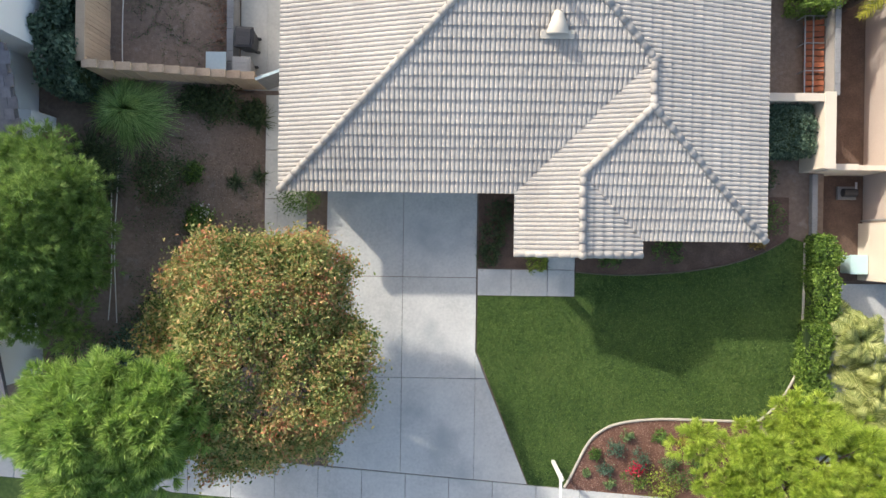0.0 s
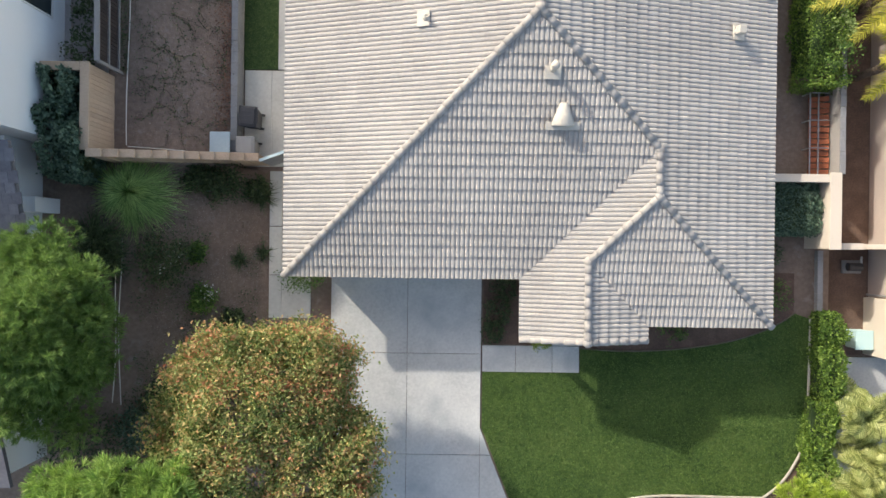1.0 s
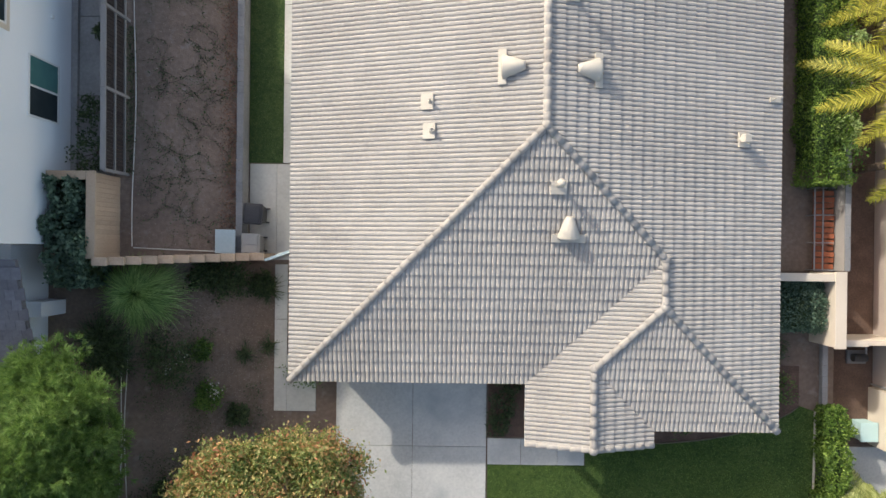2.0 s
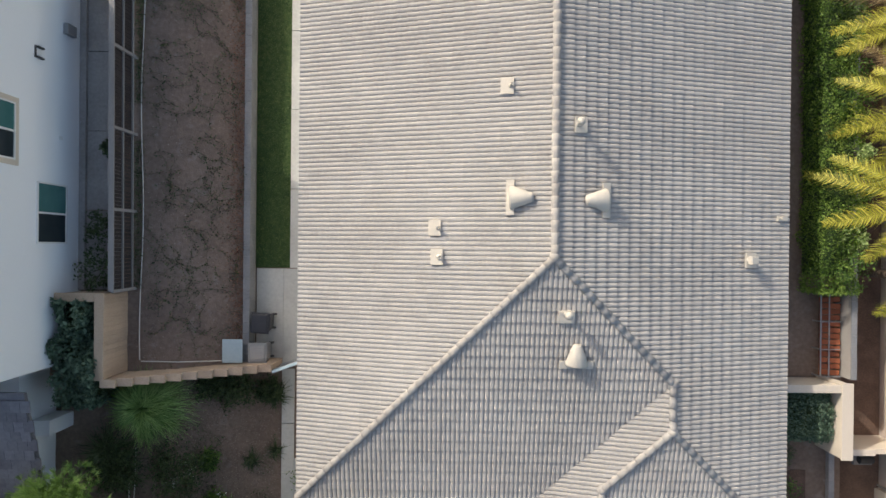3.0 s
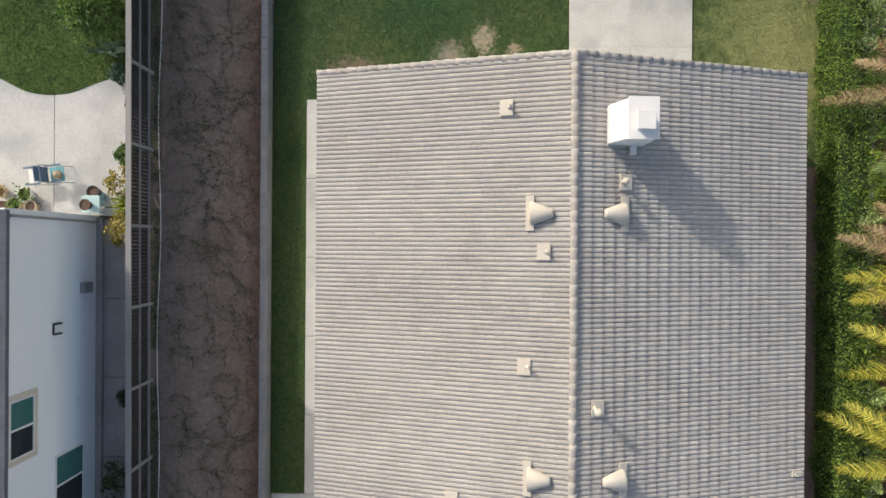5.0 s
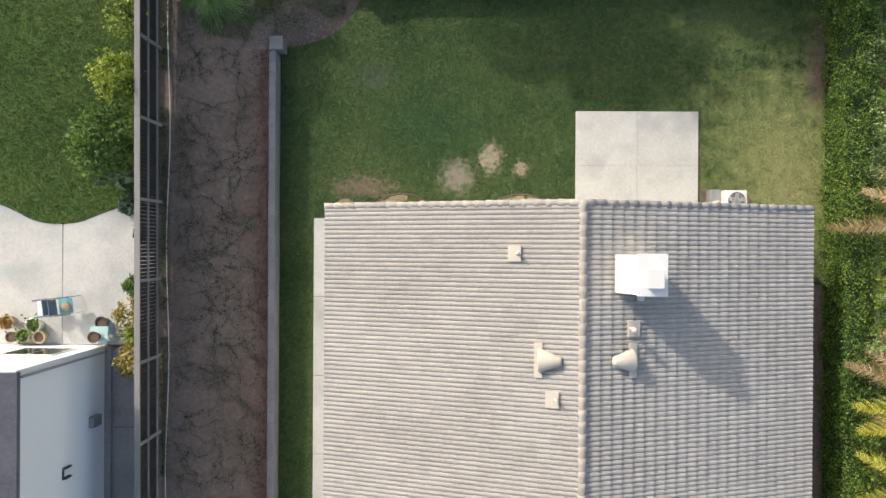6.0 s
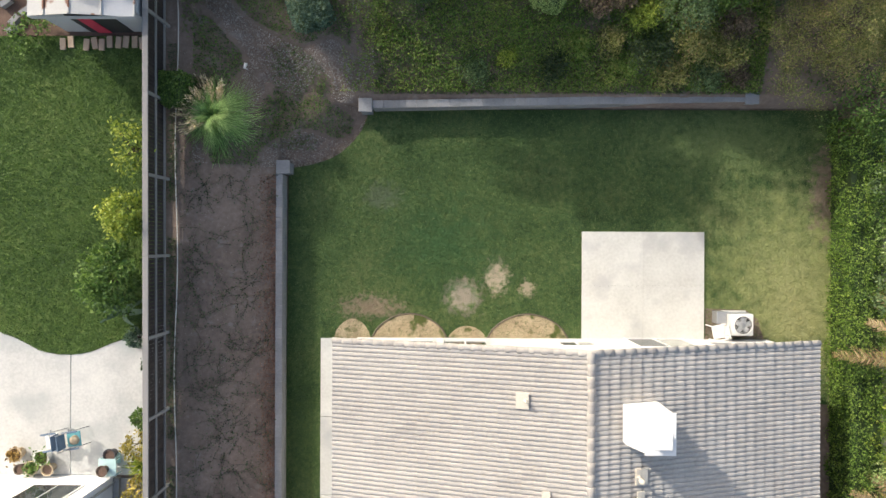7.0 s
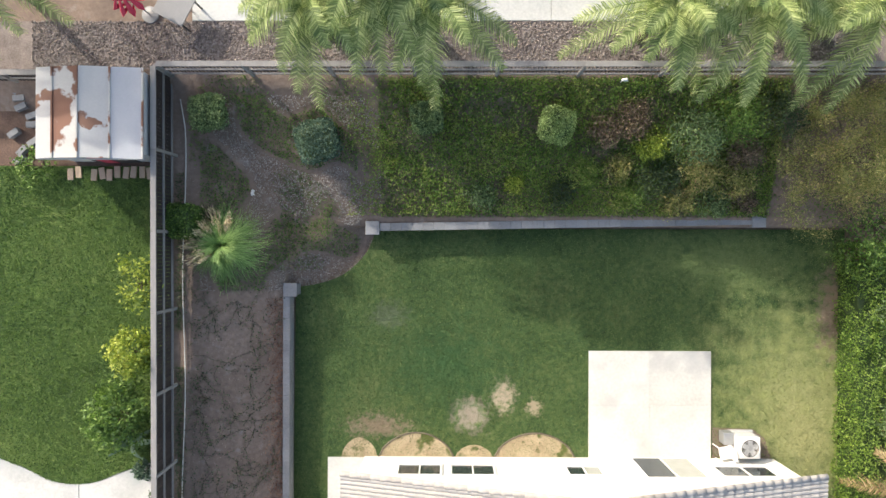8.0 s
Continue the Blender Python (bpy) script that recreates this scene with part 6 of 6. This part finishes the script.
tagged(leaves("ground_cover", gp, 0.075, M["leaf_mixed"], None, 0.55), "low yellow-green ground cover on the bank", "ground cover", kind="stuff")


gxs, gys = RNG.uniform(-10.0, 13.0, 120000), RNG.uniform(29.6, 36.2, 120000)
patch = np.array([noise.noise(Vector((a * 0.55, b * 0.55, 9))) for a, b in zip(gxs, gys)])
keep = (RNG.random(120000) < np.where(gxs < -3.4, np.clip(patch * 1.2, 0, 0.5), np.where(gxs > 10.4, 0.25, np.clip((gxs + 5.2) / 2.2, 0, 1)))) & ((gys > 31.55) | (gxs < -5.6))
gp = np.array([(a, b, ground_z(a, b)) for a, b in zip(gxs[keep], gys[keep])])
ax = RNG.normal(size=(len(gp), 3)) * 0.7 + np.array([0, 0, 0.8])
tagged(leaves("bank_grass", gp, 0.12, M["blade_bank"], None, 0.22, 0.3, axis=ax / np.linalg.norm(ax, axis=1)[:, None]), "rough green grass on the back bank", "grass", kind="stuff")


for x, y, rz in ((-7.9, 32.3, 70), (4.75, 36.0, 0)):
    gl = thing("garden_light", "small white garden spotlight on a stake", "garden light", (x, y, ground_z(x, y)), group="spotlights on the bank")
    gl.rotation_euler[2] = radians(rz)
    part("stake", tube(bmesh.new(), (0, 0, -0.1), (0, 0, 0.28), 0.018, n=8), M["trim"], gl)
    part("lamp_head", lathe(bmesh.new(), [(0.035, -0.1), (0.05, -0.06), (0.06, 0.1), (0.05, 0.105)], (0.05, 0, 0.3), 12, pose(0, 0, 0, 0, 75, 0)), M["trim"], gl, smooth=True)


# ---------------------------------------------------------------- palms
def frond(bm_pts, V, F, base, direction, length, droop, width):
    """An arching midrib with two rows of thin hanging leaflets."""
    d = Vector(direction).normalized()
    pts = []
    for i in range(15):
        s = i / 14
        pts.append(base + d * length * s - Vector((0, 0, droop * length * s ** 2.2)))
    sweep(bm_pts, pts, [0.022 * (1 - 0.85 * i / 14) for i in range(15)], 4)
    for i in range(84):
        s = 0.12 + 0.87 * i / 84
        k = min(13, int(s * 14))
        p = pts[k].lerp(pts[k + 1], s * 14 - k)
        tan = (pts[k + 1] - pts[k]).normalized()
        side = tan.cross(Vector((0, 0, 1))).normalized()
        for sg in (-1, 1):
            lw = width * (math.sin(math.pi * min(1, s * 0.82 + 0.15)) ** 0.6) * random.uniform(0.65, 1.15)
            spread = random.uniform(0.75, 1.15)
            mid = p + side * sg * lw * 0.5 * spread + tan * lw * 0.32 + Vector((0, 0, lw * random.uniform(-0.1, 0.12)))
            tip = mid + side * sg * lw * 0.3 * spread + tan * lw * random.uniform(0.25, 0.5) - Vector((0, 0, lw * random.uniform(0.25, 0.6)))
            w = tan * 0.014
            b = len(V)
            V.extend([p - w, p + w, mid + w, mid - w, tip])
            F.extend([(b, b + 1, b + 2, b + 3), (b + 3, b + 2, b + 4)])


def palm(x, y, zc, n, length, mt, label, dry=0, spread=(0, 2 * math.pi), r=0.13):
    z = ground_z(x, y)
    t = thing("palm_tree", label, "palm tree", (x, y, z))
    h = zc - z
    bm = bmesh.new()
    sweep(bm, [(0, 0, -0.1), (0.04, 0.02, h * 0.5), (0, 0, h)], [r * 1.25, r, r * 0.9], 10)
    for k in range(int(h / 0.16)):
        lathe(bm, [(r * 1.08, k * 0.16), (r * 1.14, k * 0.16 + 0.05), (r * 1.0, k * 0.16 + 0.09)], n=10)
    part("trunk", bm, M["bark"], t)
    for k in range(n):
        a = spread[0] + (spread[1] - spread[0]) * (k + random.uniform(-0.3, 0.3)) / n
        el = random.uniform(-0.05, 0.95) if k % 4 else random.uniform(0.9, 1.35)
        L = length * random.uniform(0.8, 1.05)
        bm, V, F = bmesh.new(), [], []
        isdry = k < dry
        d = (math.cos(a) * math.cos(el), math.sin(a) * math.cos(el), math.sin(el) * (0.2 if isdry else 1))
        frond(bm, V, F, Vector((0, 0, h)), d, L, random.uniform(0.45, 0.85), 0.36 + 0.16 * length / 2.4)
        fr = part("frond", bm, M["palm_dry"] if isdry else M[mt], t, "dry straw-coloured frond" if isdry else "")
        raw("foliage", V, F, M["palm_dry"] if isdry else M[mt], fr)["kind"] = "stuff"
    return t


palm(15.75, -4.35, 0.95, 26, 1.35, "palm_pale", "short feathery palm beside the lower drive", r=0.1)
palm(16.4, -6.0, 1.0, 22, 1.5, "palm_pale", "short feathery palm beside the lower drive", r=0.1)
palm(15.7, -7.2, 1.1, 24, 1.7, "palm_pale", "yellowing feathery palm beside the lower drive", r=0.1)
W = (math.pi * 0.62, math.pi * 1.38)
palm(16.0, 8.0, 2.9, 8, 1.9, "palm_yellow", "yellow-green palm leaning over the hedge", 1, W)
palm(15.9, 10.4, 3.0, 8, 3.3, "palm_yellow", "yellow-green palm leaning over the hedge", 0, W)
palm(16.1, 13.6, 3.0, 8, 3.0, "palm_yellow", "yellow palm behind the hedge with dry fronds", 2, W)
palm(16.0, 16.6, 3.0, 9, 3.2, "palm_yellow", "yellow palm leaning over the hedge with dry fronds", 4, W)
palm(16.3, 19.4, 2.7, 8, 2.4, "palm", "green palm half hidden behind the hedge", 1, W)
palm(16.2, 22.4, 3.1, 6, 3.4, "palm", "palm behind the hedge with long dry fronds", 4, W)
for x, y, zc, L in ((-4.9, 37.5, 6.1, 3.0), (-3.2, 38.0, 6.6, 3.2), (-1.5, 37.5, 6.3, 3.1), (5.3, 37.4, 5.9, 3.1), (7.9, 37.5, 5.9, 3.1), (11.4, 37.5, 5.6, 3.0), (-14.8, 38.6, 6.0, 3.0)):
    palm(x, y, zc, 25, L, "palm", "tall green feather palm behind the back fence")
palm(10.3, 38.3, 3.9, 12, 1.9, "palm", "low green palm beside the curved bench")

# south mulch bed
for x, y, r, h, mt, lb in ((7.35, -8.6, 0.35, 0.35, "leaf_blue", "small rose bush on red mulch"), (8.2, -9.0, 0.35, 0.4, "leaf_blue", "small rose bush on red mulch"), (7.0, -9.4, 0.28, 0.3, "leaf_blue", "small rose bush on red mulch"), (9.0, -8.2, 0.3, 0.3, "leaf_green", "small green plant on red mulch"), (8.7, -9.9, 0.6, 0.4, "leaf_lime", "spreading yellow-green plant on red mulch"), (9.7, -9.6, 0.6, 0.45, "leaf_green", "spreading green plant on red mulch"), (9.8, -8.4, 0.3, 0.3, "brown_leaf", "small brownish plant on red mulch"), (6.6, -8.9, 0.22, 0.25, "leaf_green", "small green plant on red mulch"), (7.8, -8.15, 0.22, 0.25, "leaf_sage", "small green plant on red mulch"), (9.4, -9.1, 0.35, 0.3, "leaf_sage", "small green plant on red mulch"), (8.1, -9.75, 0.45, 0.35, "leaf_green", "spreading green plant on red mulch"), (7.2, -9.95, 0.2, 0.2, "leaf_sage", "small green plant on red mulch"), (10.3, -9.0, 0.4, 0.4, "leaf_green", "spreading green plant on red mulch"), (6.3, -9.6, 0.15, 0.15, "leaf_sage", "small green plant on red mulch"), (9.3, -10.1, 0.5, 0.35, "leaf_lime", "spreading yellow-green plant on red mulch")):
    shrub(x, y, r, h, 420, 0.075, mt, lb, fill=0.3, group="plants in the mulch bed")
p = np.array([8.1, -9.35, 0.38]) + RNG.normal(size=(90, 3)) * np.array([0.16, 0.14, 0.05])
n = 9000
cx, cy = RNG.uniform(5.6, 12.5, n), RNG.uniform(-10.3, -7.6, n)
ck = inside(cx, cy, [tuple(q) for q in BED_SOUTH] + [(12.6, -10.7), (5.5, -10.25)])
tagged(leaves("mulch_chips", np.stack([cx[ck], cy[ck], np.full(ck.sum(), 0.045)], 1), 0.06, M["chip"], None, 0.4, 3.0), "red-brown bark chips covering the mulch bed", "mulch", kind="stuff")
tagged(leaves("flowers", p, 0.08, M["petal_red"], None, 0.9), "crimson flowers over the mulch bed", "flowers", kind="stuff")


# ---------------------------------------------------------------- grass blades, litter and creeping stems
BARE = [z for z in ZONES if z[2] <= 0.75]


def grass(name, poly, z, n, mt, label, size=0.07):
    P = np.array(poly)
    x, y = RNG.uniform(P[:, 0].min(), P[:, 0].max(), n), RNG.uniform(P[:, 1].min(), P[:, 1].max(), n)
    k = inside(x, y, [tuple(q) for q in poly])
    for zx, zy, rx, ry, _ in BARE:
        k &= (((x - zx) / rx) ** 2 + ((y - zy) / ry) ** 2 > 0.6) | (RNG.random(n) < 0.12)
    x, y = x[k], y[k]
    ax = RNG.normal(size=(len(x), 3)) * 0.7 + np.array([0, 0, 0.9])
    ax /= np.linalg.norm(ax, axis=1)[:, None]
    pos = np.stack([x, y, np.full(len(x), z) + 0.012], 1) + ax * size * 0.3
    tagged(leaves(name, pos, size, M[mt], None, 0.32, 0.2, axis=ax, blade=True), label, "grass", kind="stuff")


grass("grass_front", lawn_out, 0.03, 200000, "blade", "short mown grass blades of the front lawn", 0.075)
grass("grass_back", back_out, 0.05, 230000, "blade_back", "short patchy grass blades of the back lawn", 0.075)
# side blades share the darker back-lawn colour that deepens the strip's shade
grass("grass_side", [(-6.72, 8.05), (-5.5, 8.05), (-5.5, 22.5), (-6.72, 22.5)], 0.05, 26000, "blade_back", "short grass blades of the side strip")
grass("grass_neighbour", [(x, y) for x, y in ncurve] + [(-10.6, 33.2), (-19.5, 33.2)], 2.06, 110000, "blade", "lush grass blades of the neighbour's lawn", 0.09)

n = 5200
lx = np.concatenate([RNG.uniform(-10.3, -7.0, n), RNG.uniform(-9.6, -5.8, n * 2), RNG.uniform(-9, -3.6, n)])
ly = np.concatenate([RNG.uniform(4.7, 35.5, n), RNG.uniform(-3.5, 3.6, n * 2), RNG.uniform(28.8, 34.5, n)])
lp = np.array([(a, b, ground_z(a, b) - 0.005) for a, b in zip(lx, ly)])
tagged(leaves("leaf_litter", lp, 0.05, M["litter"], None, 0.4, 3.0), "pale dry leaf litter scattered on bare soil", "leaf litter", kind="stuff")

n = 26000
px_, py_ = RNG.uniform(-9.6, -3.4, n), RNG.uniform(28.9, 35.6, n)
pn = np.array([noise.noise(Vector((a * 0.6, b * 0.6, 2))) for a, b in zip(px_, py_)])
for nm, k, leaf, mt, w, lb, ct in (("dry_litter", pn > 0.02, 0.055, "pale_litter", 0.4, "pale grey dry litter on the bare end of the bank", "leaf litter"), ("bank_weeds", (pn < -0.08) & (px_ < -4.2), 0.08, "leaf_green", 0.35, "green weeds on the bare end of the bank", "weeds")):
    q = np.array([(a, b, ground_z(a, b) + (0.0 if ct != "weeds" else 0.03)) for a, b in zip(px_[k], py_[k])])
    tagged(leaves(nm, q, leaf, M[mt], None, w, 3.0 if ct != "weeds" else 0.6), lb, ct, kind="stuff")

vb = bmesh.new()
vp = []
for k in range(210):
    x, y, a = random.uniform(-9.9, -7.1), random.uniform(5.2, 29.5), random.uniform(0, 2 * math.pi)
    pts = []
    for i in range(random.randint(9, 22)):
        z = ground_z(x, y)
        pts.append((x, y, z + 0.012))
        a += random.uniform(-0.7, 0.7)
        x, y = x + 0.13 * math.cos(a), y + 0.13 * math.sin(a)
        if not (-10.0 < x < -7.0):
            break
    if len(pts) > 3:
        sweep(vb, pts, [0.009 * (1 - 0.7 * i / len(pts)) for i in range(len(pts))], 4)
        for q in pts:
            for r_ in range(3):
                vp.append((q[0] + random.gauss(0, 0.06), q[1] + random.gauss(0, 0.06), q[2] + 0.02))
vine = tagged(part("creeping_stems", vb, M["bark"]), "dark dead creeper stems lying on the terrace soil", "creeper", kind="stuff")
tagged(leaves("creeper_leaves", np.array(vp), 0.06, M["leaf_dark"], None, 0.5, 2.0), "dark dead creeper leaves on the terrace soil", "creeper", kind="stuff")
ep = [(-10.25 + random.gauss(0, 0.1), random.uniform(7.3, 33), 0) for _ in range(7000)]
ep = np.array([(x, y, ground_z(x, y) + random.uniform(0, 0.08)) for x, y, _ in ep if noise.noise(Vector((y * 0.5, 0, 1))) > -0.25])
tagged(leaves("weeds_by_fence", ep, 0.06, M["leaf_dark"], None, 0.5), "low dark weeds along the foot of the fence", "weeds", kind="stuff")


def pebbles(name, x0, x1, y0, y1, z, n, size, label):
    c = np.stack([RNG.uniform(x0, x1, n), RNG.uniform(y0, y1, n), np.full(n, z)], 1)
    r = size * (0.5 + RNG.random((n, 1)))
    d = np.array([(1, 0, 0), (0, 1, 0), (-1, 0, 0), (0, -1, 0), (0, 0, 0.7), (0, 0, -0.5)], float)
    v = c[:, None] + d[None] * r[:, None] * (0.75 + 0.5 * RNG.random((n, 6, 1)))
    t = np.array([(0, 1, 4), (1, 2, 4), (2, 3, 4), (3, 0, 4), (1, 0, 5), (2, 1, 5), (3, 2, 5), (0, 3, 5)])
    f = (np.arange(n) * 6)[:, None, None] + t[None]
    tagged(raw(name, v.reshape(-1, 3).tolist(), f.reshape(-1, 3).tolist(), M["pebble"]), label, "gravel", kind="stuff")


pebbles("gravel_stones", -15, 13, 36.42, 38.0, 2.54, 16000, 0.035, "loose pinkish gravel stones behind the fence")

n = 7000
bx, by = -7.0 - np.abs(RNG.normal(size=n)) * 0.25, RNG.uniform(4.8, 28.6, n)
bp = np.array([(a, b, ground_z(a, b) + 0.0) for a, b in zip(bx, by)])
tagged(leaves("leaf_drift", bp, 0.055, M["rust_leaf"], None, 0.5, 3.0), "rust-brown fallen leaves gathered along the retaining wall", "leaf litter", kind="stuff")

n = 9000
wx, wy = RNG.uniform(-10.3, -5.95, n), RNG.uniform(-5.0, 4.2, n)
wk = np.array([noise.noise(Vector((a * 0.9, b * 0.9, 5))) for a, b in zip(wx, wy)]) > 0.12
wp = np.array([(a, b, ground_z(a, b) + 0.02 + 0.08 * RNG.random()) for a, b in zip(wx[wk], wy[wk])])
tagged(leaves("weeds_on_bank", wp, 0.08, M["leaf_dark"], None, 0.35), "straggling dark weeds on the side bank", "weeds", kind="stuff")


# ---------------------------------------------------------------- roof tiles laid one by one
us = [(b + s, profile(s)) for b in (0, 1) for s in SAMPLES] + [(2, 0.0)]
tv, tf = [], []
for t, h in us:
    tv += [(t * BARREL, 0, h * 0.2 - 0.012), (t * BARREL, 0, h + NOSE), (t * BARREL, (COURSE + 0.02) * math.sqrt(1 + S * S), h - 0.002)]
for k in range(len(us) - 1):
    q = 3 * k
    tf += [(q, q + 3, q + 4, q + 1), (q + 1, q + 4, q + 5, q + 2)]
for nm, test in NEAR.items():
    o, a, w = PL[nm]
    up = Vector((w[0], w[1], S)).normalized()
    al = Vector((a[0], a[1], 0))
    nn = Vector((-w[0] * S, -w[1] * S, 1)).normalized()
    flip = al.cross(up).dot(nn) < 0
    me = bpy.data.meshes.new("roof_tile")
    me.from_pydata([(x, y, z) for x, y, z in tv] if not flip else [(-x, y, z) for x, y, z in tv], [], tf if not flip else [f[::-1] for f in tf])
    ax = -al if flip else al
    rot = Matrix((ax, up, nn)).transposed().to_4x4()
    for j in range(30):
        for i in range(90):
            if test(i, j):
                ob = hang("roof_tile", me, M["tile_piece"], roof)
                m = rot.copy()
                m.translation = roof_point(PL[nm], i * 2 * BARREL, j * COURSE, random.uniform(-0.004, 0.004))
                ob.matrix_basis = m @ pose(0, 0, 0, 0, 0, random.uniform(-0.6, 0.6))
